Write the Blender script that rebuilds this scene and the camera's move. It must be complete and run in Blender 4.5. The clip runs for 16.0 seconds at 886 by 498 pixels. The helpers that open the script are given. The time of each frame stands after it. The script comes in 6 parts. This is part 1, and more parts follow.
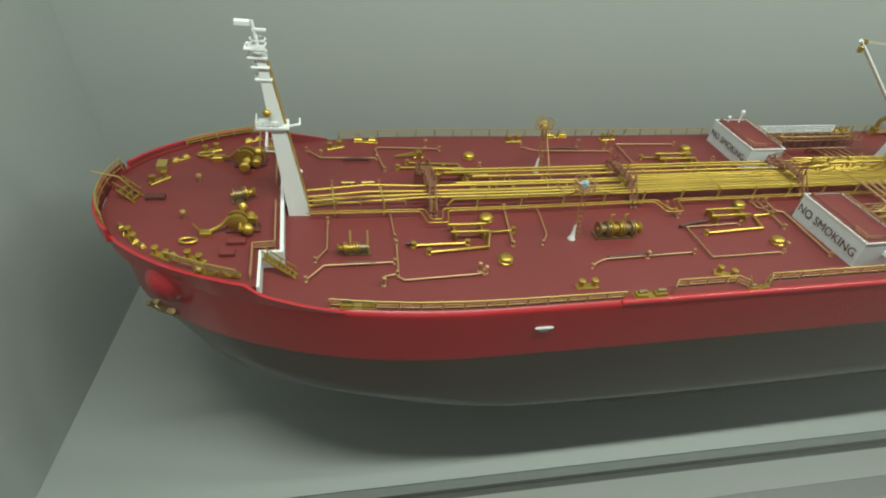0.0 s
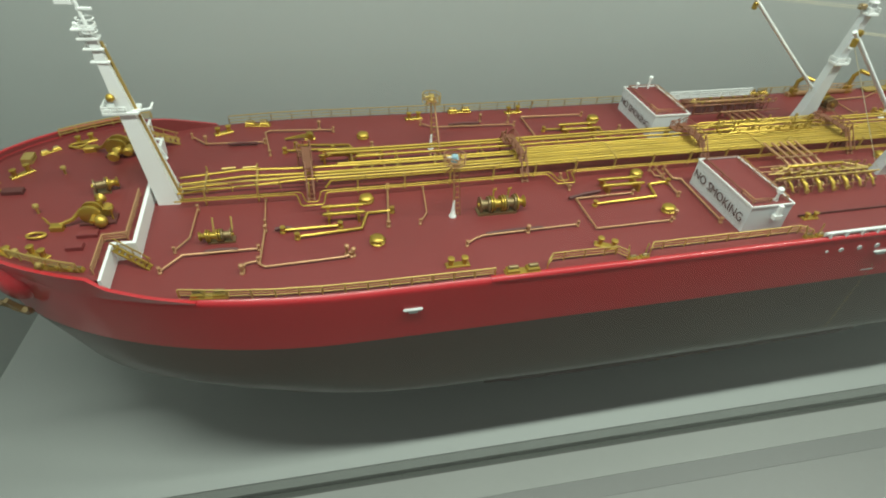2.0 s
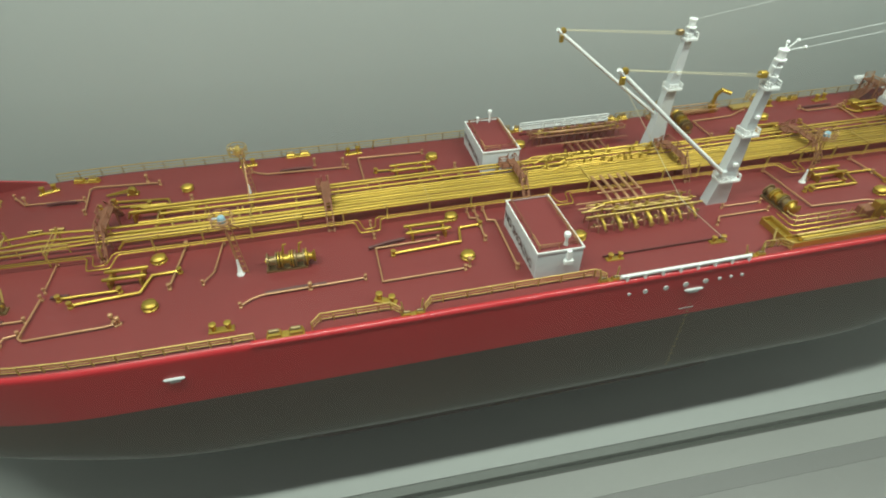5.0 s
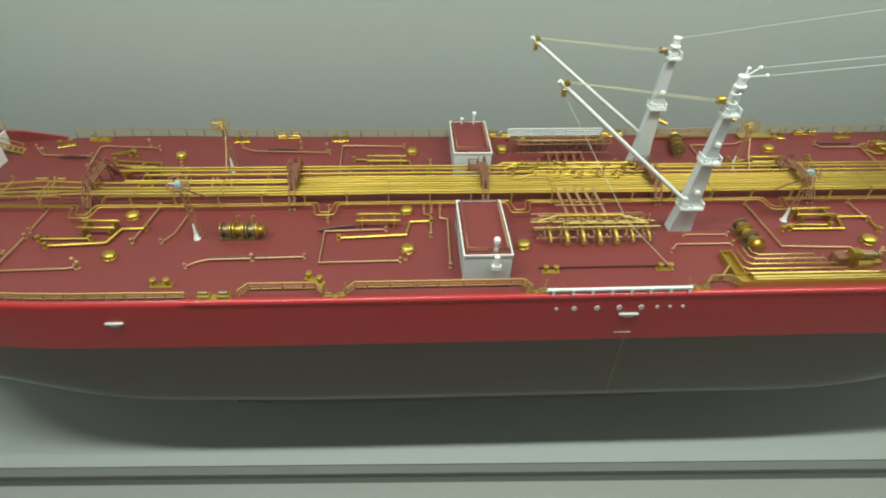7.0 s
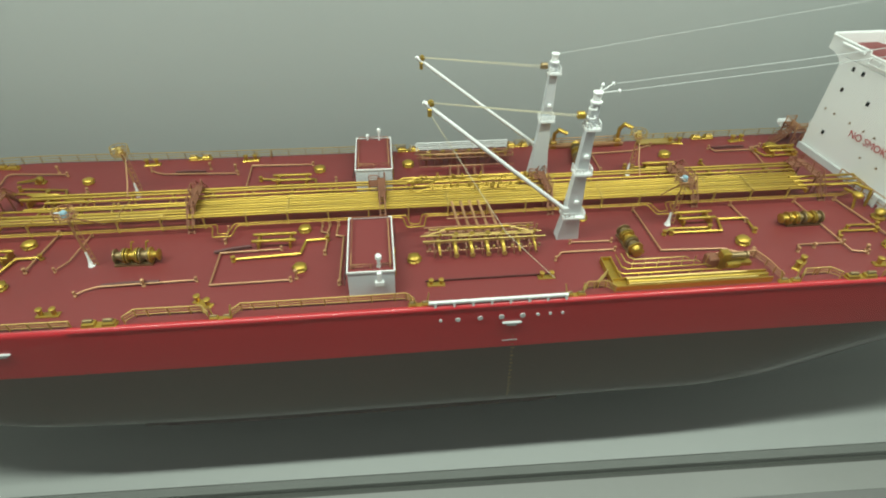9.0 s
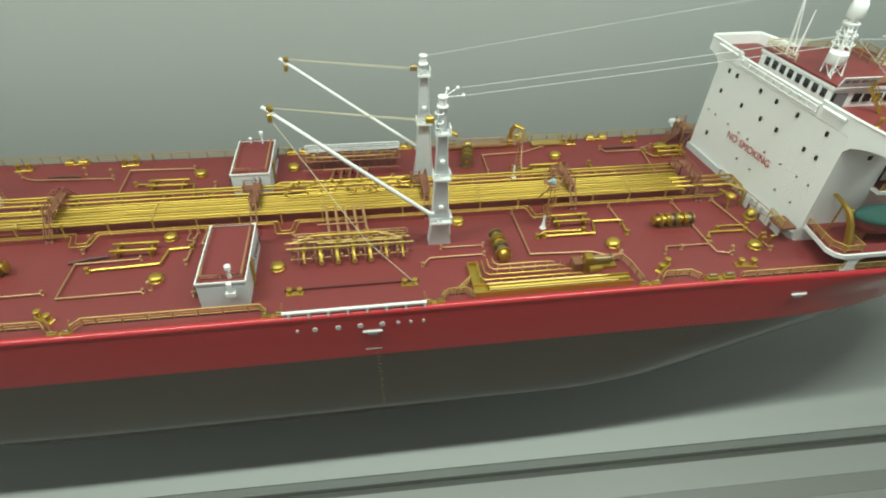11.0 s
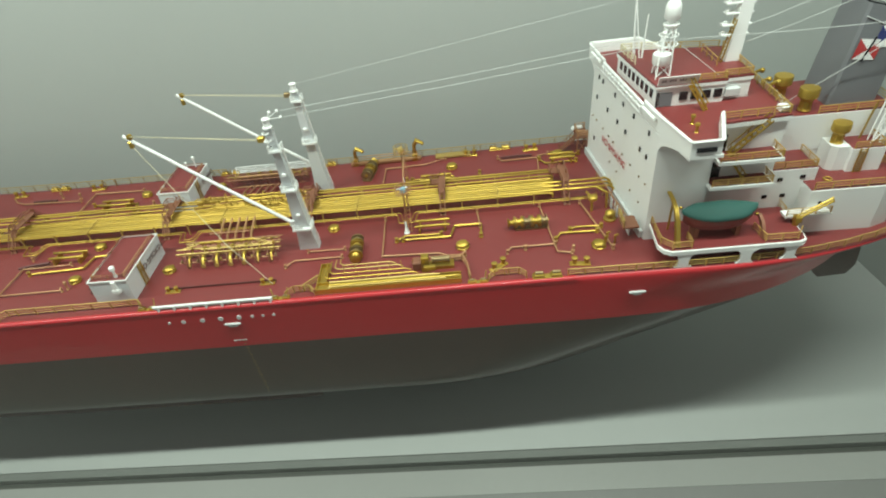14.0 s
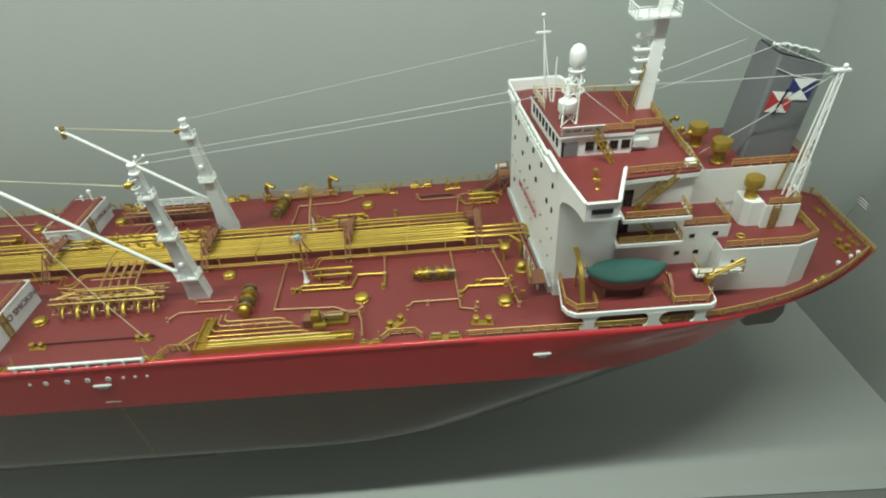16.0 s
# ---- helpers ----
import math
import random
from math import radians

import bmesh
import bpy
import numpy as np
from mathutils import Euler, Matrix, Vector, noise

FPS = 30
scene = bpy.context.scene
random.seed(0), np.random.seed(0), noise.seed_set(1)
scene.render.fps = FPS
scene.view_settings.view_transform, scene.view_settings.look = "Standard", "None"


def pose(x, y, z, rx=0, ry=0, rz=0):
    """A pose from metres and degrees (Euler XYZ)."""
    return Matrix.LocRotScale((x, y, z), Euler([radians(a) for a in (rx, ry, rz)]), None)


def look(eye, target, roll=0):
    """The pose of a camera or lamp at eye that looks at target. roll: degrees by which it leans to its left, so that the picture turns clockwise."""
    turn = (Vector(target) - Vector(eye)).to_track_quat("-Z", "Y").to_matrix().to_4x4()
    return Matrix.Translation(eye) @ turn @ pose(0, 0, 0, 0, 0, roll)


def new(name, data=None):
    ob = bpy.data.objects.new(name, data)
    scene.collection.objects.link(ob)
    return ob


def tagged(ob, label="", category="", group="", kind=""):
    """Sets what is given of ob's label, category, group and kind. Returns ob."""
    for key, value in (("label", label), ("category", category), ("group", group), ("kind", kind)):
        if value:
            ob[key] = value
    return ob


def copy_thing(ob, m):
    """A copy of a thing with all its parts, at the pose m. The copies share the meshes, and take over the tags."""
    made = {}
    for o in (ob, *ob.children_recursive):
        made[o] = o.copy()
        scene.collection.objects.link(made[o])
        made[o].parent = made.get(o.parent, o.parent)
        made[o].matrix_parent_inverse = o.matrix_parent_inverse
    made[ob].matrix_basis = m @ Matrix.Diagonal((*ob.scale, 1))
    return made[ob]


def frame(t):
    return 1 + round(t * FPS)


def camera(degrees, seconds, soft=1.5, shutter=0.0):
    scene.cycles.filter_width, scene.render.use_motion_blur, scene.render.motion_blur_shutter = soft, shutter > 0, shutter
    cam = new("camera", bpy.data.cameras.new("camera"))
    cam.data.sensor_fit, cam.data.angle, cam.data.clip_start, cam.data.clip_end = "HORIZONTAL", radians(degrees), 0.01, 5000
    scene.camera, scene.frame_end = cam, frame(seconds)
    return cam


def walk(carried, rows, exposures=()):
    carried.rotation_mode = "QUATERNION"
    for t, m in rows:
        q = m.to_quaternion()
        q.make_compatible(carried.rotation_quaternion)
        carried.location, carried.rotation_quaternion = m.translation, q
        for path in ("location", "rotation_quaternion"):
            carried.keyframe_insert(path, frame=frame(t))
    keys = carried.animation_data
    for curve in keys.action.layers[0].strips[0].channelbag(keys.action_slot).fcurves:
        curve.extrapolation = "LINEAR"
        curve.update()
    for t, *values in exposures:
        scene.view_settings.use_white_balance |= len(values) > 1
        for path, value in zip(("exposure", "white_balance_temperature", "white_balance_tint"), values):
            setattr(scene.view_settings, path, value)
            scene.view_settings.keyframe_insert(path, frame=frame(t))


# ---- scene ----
cam = camera(79.69, 16.0, 2.0)
PATH = [
    (0, (0.0339, -0.5727, 0.6625), (0.1715, 0.1060, 0.0876), 4.10),
    (0.5, (0.0614, -0.5720, 0.6584), (0.1972, 0.1060, 0.0823), 3.49),
    (1, (0.0976, -0.5721, 0.6523), (0.2312, 0.1013, 0.0703), 2.58),
    (1.5, (0.1294, -0.5752, 0.6487), (0.2676, 0.0933, 0.0621), 2.00),
    (2, (0.1813, -0.5833, 0.6487), (0.3222, 0.0787, 0.0555), 1.88),
    (2.5, (0.2521, -0.5908, 0.6548), (0.3986, 0.0692, 0.0607), 1.16),
    (3, (0.3233, -0.5997, 0.6512), (0.4776, 0.0579, 0.0564), 0.20),
    (3.5, (0.3699, -0.5994, 0.6433), (0.5393, 0.0544, 0.0485), -0.42),
    (4, (0.4040, -0.5939, 0.6554), (0.5729, 0.0634, 0.0642), -1.30),
    (4.5, (0.4260, -0.5883, 0.6699), (0.5831, 0.0782, 0.0859), -1.64),
    (4.7, (0.4378, -0.5852, 0.6762), (0.5804, 0.0857, 0.0935), -1.92),
    (6.8, (0.5909, -0.6110, 0.6797), (0.6023, 0.0755, 0.0978), -0.34),
    (7, (0.6083, -0.6171, 0.6772), (0.6167, 0.0719, 0.0981), -0.49),
    (7.5, (0.6436, -0.6224, 0.6702), (0.6495, 0.0668, 0.0915), -0.94),
    (8, (0.6747, -0.6282, 0.6801), (0.6791, 0.0619, 0.1025), -1.55),
    (8.5, (0.7018, -0.6348, 0.6910), (0.7190, 0.0583, 0.1171), -1.45),
    (9, (0.7245, -0.6270, 0.6968), (0.7625, 0.0660, 0.1238), -1.26),
    (9.5, (0.7520, -0.6047, 0.6937), (0.8211, 0.0842, 0.1186), -0.28),
    (10, (0.7808, -0.5977, 0.6943), (0.8752, 0.0873, 0.1183), 0.31),
    (10.2, (0.7941, -0.5989, 0.6962), (0.8956, 0.0810, 0.1154), 0.47),
    (12.3, (1.0337, -0.6591, 0.6991), (1.0163, 0.0319, 0.1227), -4.25),
    (12.5, (1.0631, -0.6613, 0.6996), (1.0304, 0.0288, 0.1229), -5.42),
    (13, (1.1110, -0.6764, 0.7033), (1.0556, 0.0175, 0.1329), -7.03),
    (13.5, (1.1511, -0.6935, 0.7042), (1.0842, 0.0115, 0.1488), -8.10),
    (14, (1.1790, -0.7035, 0.7045), (1.1094, 0.0094, 0.1595), -8.34),
    (14.5, (1.2040, -0.6926, 0.7029), (1.1377, 0.0215, 0.1591), -8.02),
    (15, (1.2387, -0.6670, 0.7135), (1.1803, 0.0496, 0.1721), -7.85),
    (15.5, (1.2657, -0.6413, 0.7161), (1.2237, 0.0812, 0.1811), -6.92),
    (16, (1.2840, -0.6258, 0.7080), (1.2517, 0.0956, 0.1708), -6.00),
]
walk(cam, [(t, look(eye, target, roll)) for t, eye, target, roll in PATH],
     [(0, -0.16), (1.0, -0.08), (1.5, 0.0), (2.5, 0.02), (3.5, 0.0), (8, 0.01), (10, 0.0), (12.5, 0.05), (15, 0.08), (15.5, -0.05), (16, -0.16)])


# ---- world, lights ----
U = 0.1  # the ship is laid out in decimetres
world = bpy.data.worlds.new("World")
scene.world = world
world.use_nodes = True
wbg = world.node_tree.nodes["Background"]
wbg.inputs["Color"].default_value = (0.86, 0.83, 0.80, 1)
wbg.inputs["Strength"].default_value = 0.30


def area(name, at, aim, size_x, size_y, watts, colour):
    data = bpy.data.lights.new(name, "AREA")
    data.shape, data.size, data.size_y, data.energy, data.color = "RECTANGLE", size_x, size_y, watts, colour
    ob = new(name, data)
    ob.matrix_world = look(Vector(at) * U, Vector(aim) * U)
    return ob


for tube_x, tube_y in ((1.6, -3.45), (14.2, -3.15)):
    area("case_tube_light", (tube_x, tube_y, 12.6), (tube_x, -1.0, 0.0), 1.04, 0.045, 15.2, (0.91, 1.0, 0.92))
scene.view_settings.exposure = 0.0


# ---- materials ----
def material(name, base, rough=0.5, metal=0.0, grain=0.06, scale=60.0, blotch=0.08, bump=0.02, coat=0.0, per_piece=0.0):
    """Painted or metal surface with fine grain, larger stains, slight relief."""
    mat = bpy.data.materials.new(name)
    mat.use_nodes = True
    nt = mat.node_tree
    bsdf = nt.nodes["Principled BSDF"]
    fine = nt.nodes.new("ShaderNodeTexNoise")
    fine.inputs["Scale"].default_value, fine.inputs["Detail"].default_value = scale * 6, 4
    wide = nt.nodes.new("ShaderNodeTexNoise")
    wide.inputs["Scale"].default_value, wide.inputs["Detail"].default_value = scale / 6, 5
    geo = nt.nodes.new("ShaderNodeNewGeometry")
    nt.links.new(geo.outputs["Position"], fine.inputs["Vector"])
    nt.links.new(geo.outputs["Position"], wide.inputs["Vector"])
    add = nt.nodes.new("ShaderNodeMath")
    add.operation = "MULTIPLY_ADD"
    nt.links.new(fine.outputs["Fac"], add.inputs[0])
    add.inputs[1].default_value = 2 * grain
    add.inputs[2].default_value = 1 - grain - blotch
    add2 = nt.nodes.new("ShaderNodeMath")
    add2.operation = "MULTIPLY_ADD"
    nt.links.new(wide.outputs["Fac"], add2.inputs[0])
    add2.inputs[1].default_value = 2 * blotch
    nt.links.new(add.outputs[0], add2.inputs[2])
    value = add2
    if per_piece:
        info = nt.nodes.new("ShaderNodeObjectInfo")
        add3 = nt.nodes.new("ShaderNodeMath")
        add3.operation = "MULTIPLY_ADD"
        nt.links.new(info.outputs["Random"], add3.inputs[0])
        add3.inputs[1].default_value = per_piece
        nt.links.new(add2.outputs[0], add3.inputs[2])
        value = add3
    mix = nt.nodes.new("ShaderNodeVectorMath")
    mix.operation = "SCALE"
    mix.inputs[0].default_value = base
    nt.links.new(value.outputs[0], mix.inputs["Scale"])
    nt.links.new(mix.outputs[0], bsdf.inputs["Base Color"])
    rr = nt.nodes.new("ShaderNodeMath")
    rr.operation = "MULTIPLY_ADD"
    nt.links.new(wide.outputs["Fac"], rr.inputs[0])
    rr.inputs[1].default_value, rr.inputs[2].default_value = 0.16, rough - 0.08
    nt.links.new(rr.outputs[0], bsdf.inputs["Roughness"])
    bsdf.inputs["Metallic"].default_value = metal
    if coat:
        bsdf.inputs["Coat Weight"].default_value = coat
        bsdf.inputs["Coat Roughness"].default_value = 0.12
    if bump:
        bp = nt.nodes.new("ShaderNodeBump")
        bp.inputs["Strength"].default_value, bp.inputs["Distance"].default_value = bump * 5, 0.0004
        nt.links.new(fine.outputs["Fac"], bp.inputs["Height"])
        nt.links.new(bp.outputs["Normal"], bsdf.inputs["Normal"])
    return mat


M_RED = material("hull_red_paint", (0.46, 0.020, 0.027), 0.34, coat=0.6, blotch=0.05)
M_KEEL = material("bottom_dark_paint", (0.070, 0.044, 0.035), 0.40, blotch=0.16, coat=0.5)
M_DECK = material("deck_oxide_paint", (0.178, 0.029, 0.028), 0.47, blotch=0.15, grain=0.07)
M_GOLD = material("gilt_brass", (0.43, 0.290, 0.053), 0.42, 0.8, blotch=0.24, grain=0.10, per_piece=0.30)
M_PALE = material("lacquered_brass_wire", (0.46, 0.32, 0.095), 0.43, 0.5, blotch=0.15, grain=0.08, per_piece=0.1)
M_COPPER = material("copper_pipe", (0.42, 0.23, 0.11), 0.46, 0.35, blotch=0.15, per_piece=0.12)
M_RAIL = material("gilt_rail", (0.50, 0.315, 0.095), 0.44, 0.5, blotch=0.15, grain=0.08, per_piece=0.12)
M_BROWN = material("walkway_brown", (0.24, 0.10, 0.055), 0.5, 0.25, blotch=0.15, per_piece=0.15)
M_WHITE = material("white_enamel", (0.78, 0.79, 0.77), 0.42, blotch=0.03, grain=0.02)
M_POST = material("post_grey_white", (0.60, 0.63, 0.64), 0.42, blotch=0.05, grain=0.02)
M_GREYW = material("light_grey_enamel", (0.55, 0.57, 0.56), 0.45, blotch=0.05)
M_STEEL = material("dull_steel_drum", (0.28, 0.20, 0.095), 0.42, 0.65, blotch=0.2)
M_BLACK = material("glass_and_opening_black", (0.012, 0.014, 0.016), 0.15, bump=0)
# tone of the deck's shadow, also used for dark fittings
M_SHADE = material("fitting_and_shadow_brown", (0.095, 0.024, 0.021), 0.6)
M_FUNNEL = material("funnel_grey", (0.15, 0.155, 0.165), 0.5, blotch=0.06)
M_GREEN = material("boat_canvas_green", (0.024, 0.10, 0.084), 0.75, blotch=0.15, grain=0.15)
M_ORANGE = material("boat_hull_red", (0.22, 0.05, 0.04), 0.5)
M_BLUE = material("monitor_blue", (0.24, 0.38, 0.44), 0.4)
M_LETTER = material("letter_brown", (0.075, 0.035, 0.03), 0.6, bump=0)
M_SIGNRED = material("letter_red", (0.42, 0.03, 0.03), 0.6, bump=0)
M_NAVY = material("emblem_blue", (0.02, 0.03, 0.14), 0.5, bump=0)
M_WALL = material("case_wall_grey", (0.368, 0.391, 0.372), 0.62, blotch=0.03, grain=0.02, scale=14)
M_BASE = material("case_base_grey", (0.350, 0.366, 0.348), 0.55, blotch=0.03, grain=0.02, scale=14)
# the pale ledge's colour scaled down, painting in a shaded step
M_LEDGE = material("ledge_shaded_green", (0.148, 0.158, 0.143), 0.45, blotch=0.05, grain=0.02, scale=20)
M_STEP = material("ledge_mid_green", (0.175, 0.187, 0.168), 0.45, blotch=0.06, grain=0.02, scale=20)
M_LIP = material("ledge_pale_green", (0.228, 0.245, 0.220), 0.42, blotch=0.05, grain=0.02, scale=20)
M_GAP = material("channel_dark", (0.06, 0.065, 0.055), 0.6)
M_EDGE = material("frame_grey_metal", (0.16, 0.17, 0.155), 0.45, 0.2)
M_FLOOR = material("unseen_floor_warm", (0.36, 0.30, 0.27), 0.5, blotch=0.15, scale=6)
M_WIRE = material("rigging_wire", (0.55, 0.57, 0.55), 0.5, bump=0)
M_ROPE = material("rigging_cord", (0.60, 0.55, 0.38), 0.7, bump=0)


# ---- mesh helpers ----
class Geo:
    """Collects vertices and faces, in decimetres."""

    def __init__(self):
        self.v, self.f = [], []

    def add(self, verts, faces):
        n = len(self.v)
        self.v += [tuple(p) for p in verts]
        self.f += [tuple(i + n for i in face) for face in faces]
        return self

    def box(self, x0, x1, y0, y1, z0, z1, bevel=0.0):
        if bevel <= 0:
            p = [(x, y, z) for z in (z0, z1) for y in (y0, y1) for x in (x0, x1)]
            return self.add(p, [(0, 2, 3, 1), (4, 5, 7, 6), (0, 1, 5, 4), (2, 6, 7, 3), (0, 4, 6, 2), (1, 3, 7, 5)])
        b = bevel
        ring = lambda i: [(x0 + i, y0 + i), (x1 - i, y0 + i), (x1 - i, y1 - i), (x0 + i, y1 - i)]
        return self.rings([[(x, y, z0) for x, y in ring(0)], [(x, y, z1 - b) for x, y in ring(0)], [(x, y, z1) for x, y in ring(b)]])

    def rings(self, loops, caps=True):
        """Joins equal closed loops one after the other."""
        n = len(loops[0])
        verts = [p for loop in loops for p in loop]
        faces = []
        for a in range(len(loops) - 1):
            for i in range(n):
                j = (i + 1) % n
                faces.append((a * n + i, a * n + j, (a + 1) * n + j, (a + 1) * n + i))
        if caps:
            faces += [tuple(reversed(range(n))), tuple(range((len(loops) - 1) * n, len(loops) * n))]
        return self.add(verts, faces)

    def prism(self, poly, z0, z1):
        return self.rings([[(x, y, z0) for x, y in poly], [(x, y, z1) for x, y in poly]])

    def cyl(self, a, b, r, r2=None, n=10):
        return self.tube([a, b], r, n, r2)

    def tube(self, pts, r, n=6, r2=None):
        pts = [Vector(p) for p in pts]
        loops, side = [], None
        for i, p in enumerate(pts):
            d0 = (p - pts[i - 1]).normalized() if i else None
            d1 = (pts[i + 1] - p).normalized() if i < len(pts) - 1 else None
            d = ((d0 or d1) + (d1 or d0)).normalized()
            if side is None:
                side = d.cross(Vector((0, 0, 1)))
                if side.length < 0.05:
                    side = Vector((1, 0, 0))
            side = (side - d * side.dot(d)).normalized()
            up = side.cross(d)
            grow = 1.0
            if d0 is not None and d1 is not None:
                grow = min(1.6, 1 / max(0.5, math.sqrt(max(0.05, (1 + d0.dot(d1)) / 2))))
            rad = r if r2 is None or i == 0 else r2
            loops.append([p + (side * math.cos(k) + up * math.sin(k)) * rad * grow for k in (math.tau * (q + 0.5) / n for q in range(n))])
        return self.rings(loops)

    def lathe(self, at, profile, n=14, axis="z"):
        loops = []
        for r, h in profile:
            loop = []
            for q in range(n):
                c, s = r * math.cos(math.tau * q / n), r * math.sin(math.tau * q / n)
                loop.append((at[0] + c, at[1] + s, at[2] + h) if axis == "z" else (at[0] + h, at[1] + c, at[2] + s) if axis == "x" else (at[0] + s, at[1] + h, at[2] + c))
            loops.append(loop)
        return self.rings(loops)

    def ball(self, at, r, n=10):
        return self.lathe(at, [(max(0.02, math.sin(math.pi * k / 7)) * r, -math.cos(math.pi * k / 7) * r) for k in range(8)], n)


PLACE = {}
# warp terms, fitted so that the ship's parts line up with the camera's views
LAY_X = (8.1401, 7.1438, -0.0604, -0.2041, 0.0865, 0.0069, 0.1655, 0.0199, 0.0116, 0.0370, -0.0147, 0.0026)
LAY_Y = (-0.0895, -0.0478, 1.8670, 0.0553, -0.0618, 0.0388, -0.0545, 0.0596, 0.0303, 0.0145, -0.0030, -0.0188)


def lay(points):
    """From the plan on which the ship is drawn to its place in the case, in decimetres, by a warp fitted to the
    camera's views.
    """
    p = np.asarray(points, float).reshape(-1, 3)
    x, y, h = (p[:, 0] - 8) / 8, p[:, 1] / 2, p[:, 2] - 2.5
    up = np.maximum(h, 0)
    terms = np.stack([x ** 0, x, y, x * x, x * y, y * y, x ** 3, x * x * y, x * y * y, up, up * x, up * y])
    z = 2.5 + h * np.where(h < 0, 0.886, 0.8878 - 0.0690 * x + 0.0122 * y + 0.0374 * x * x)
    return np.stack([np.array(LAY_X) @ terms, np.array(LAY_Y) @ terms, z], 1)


def part(name, geo, mat, parent=None, label="", smooth=40, at=None, plan=True):
    """Links a Geo as one mesh object under a thing or part, its origin at the middle of its foot; plan: drawn on the ship's plan."""
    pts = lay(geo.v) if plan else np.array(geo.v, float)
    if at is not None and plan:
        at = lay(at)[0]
    if at is None:
        lo, hi = pts.min(0), pts.max(0)
        at = ((lo[0] + hi[0]) / 2, (lo[1] + hi[1]) / 2, lo[2])
    mesh = bpy.data.meshes.new(name)
    mesh.from_pydata(((pts - np.array(at)) * U).tolist(), [], geo.f)
    bm = bmesh.new()
    bm.from_mesh(mesh)
    bmesh.ops.recalc_face_normals(bm, faces=bm.faces)
    bm.to_mesh(mesh)
    bm.free()
    if smooth:
        mesh.polygons.foreach_set("use_smooth", [True] * len(mesh.polygons))
        mesh.set_sharp_from_angle(angle=radians(smooth))
    mesh.materials.append(mat)
    ob = new(name, mesh)
    ob.parent = parent
    base = PLACE.get(parent.name, (0, 0, 0)) if parent else (0, 0, 0)
    ob.location = [(a - b) * U for a, b in zip(at, base)]
    PLACE[ob.name] = tuple(at)
    if label:
        ob["label"] = label
    return ob


def again(ob, at, turn=0.0, size=1.0):
    """A further copy of a part and its pieces elsewhere on the same thing."""
    base = PLACE.get(ob.parent.name, (0, 0, 0)) if ob.parent else (0, 0, 0)
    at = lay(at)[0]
    m = pose(*[(a - b) * U for a, b in zip(at, base)], 0, 0, turn)
    made = copy_thing(ob, m)
    if size != 1.0:
        made.scale = [size] * 3
    PLACE[made.name] = tuple(at)
    return made


def text_part(words, size, mat, parent, m, name="lettering"):
    """Flat lettering as a thin mesh; m is its pose in the world, in metres; size is the height of the letters."""
    curve = bpy.data.curves.new("words", "FONT")
    curve.body, curve.size, curve.align_x, curve.align_y, curve.extrude = words, size * U * 0.9, "CENTER", "CENTER", 0.0002
    tmp = new("words", curve)
    bpy.context.view_layer.update()
    mesh = bpy.data.meshes.new_from_object(tmp.evaluated_get(bpy.context.evaluated_depsgraph_get()))
    bpy.data.objects.remove(tmp)
    mesh.materials.clear()
    mesh.materials.append(mat)
    ob = new(name, mesh)
    ob.parent = parent
    base = Vector(PLACE.get(parent.name, (0, 0, 0))) * U
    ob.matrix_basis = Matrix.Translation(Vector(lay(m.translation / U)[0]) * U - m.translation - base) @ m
    return ob


# ---- the display case ----
BASE_Z = -1.00
X0, X1, Y1 = -4.2, 20.1, 3.4


def front(x):
    """Front edge of the base."""
    return -1.98 - 0.011 * x


def strip(d0, d1, z0, z1, bevel=0.0, over=0.9):
    """Bar along the front edge, from d0 to d1 in front of it."""
    xa, xb = X0 - over, X1 + over
    ring = lambda i, z: [(xa, front(xa) - d1 + i, z), (xb, front(xb) - d1 + i, z), (xb, front(xb) - d0 - i, z), (xa, front(xa) - d0 - i, z)]
    return Geo().rings([ring(0, z0), ring(0, z1 - bevel), ring(bevel, z1)] if bevel else [ring(0, z0), ring(0, z1)])


def west(y):
    return -4.18 + 0.06 * y


def east(y):
    return 19.74 - 0.05 * y


quad = lambda z: [(west(-2.2), front(west(-2.2)), z), (east(-2.6), front(east(-2.6)), z), (east(Y1), Y1, z), (west(Y1), Y1, z)]
g = Geo().rings([quad(BASE_Z - 0.3), quad(BASE_Z)])
tagged(part("floor", g, M_BASE, smooth=0, plan=False), "grey painted display base under the ship model", "display base", kind="structure")
g = Geo().box(X0 - 0.9, X1 + 0.9, Y1 + 0.004, Y1 + 0.3, BASE_Z - 0.3, 14.0)
tagged(part("wall_north", g, M_WALL, plan=False), "plain grey back wall of the display case", "wall", kind="structure")
for nm, side, o in (("wall_west", west, -1), ("wall_east", east, 1)):
    ya, yb = front(side(-2.4)), Y1
    poly = [(side(ya) + o * 0.004, ya), (side(yb) + o * 0.004, yb), (side(yb) + o * 0.3, yb), (side(ya) + o * 0.3, ya)]
    tagged(part(nm, Geo().prism(poly, BASE_Z - 0.3, 14.0), M_WALL, smooth=0, plan=False), "plain grey end wall of the display case", "wall", kind="structure")
g = Geo().box(X0 - 0.9, X1 + 0.9, -3.6, Y1 + 0.3, 14.004, 14.3)
tagged(part("ceiling", g, M_WALL, plan=False), "grey top of the display case", "ceiling", kind="structure")
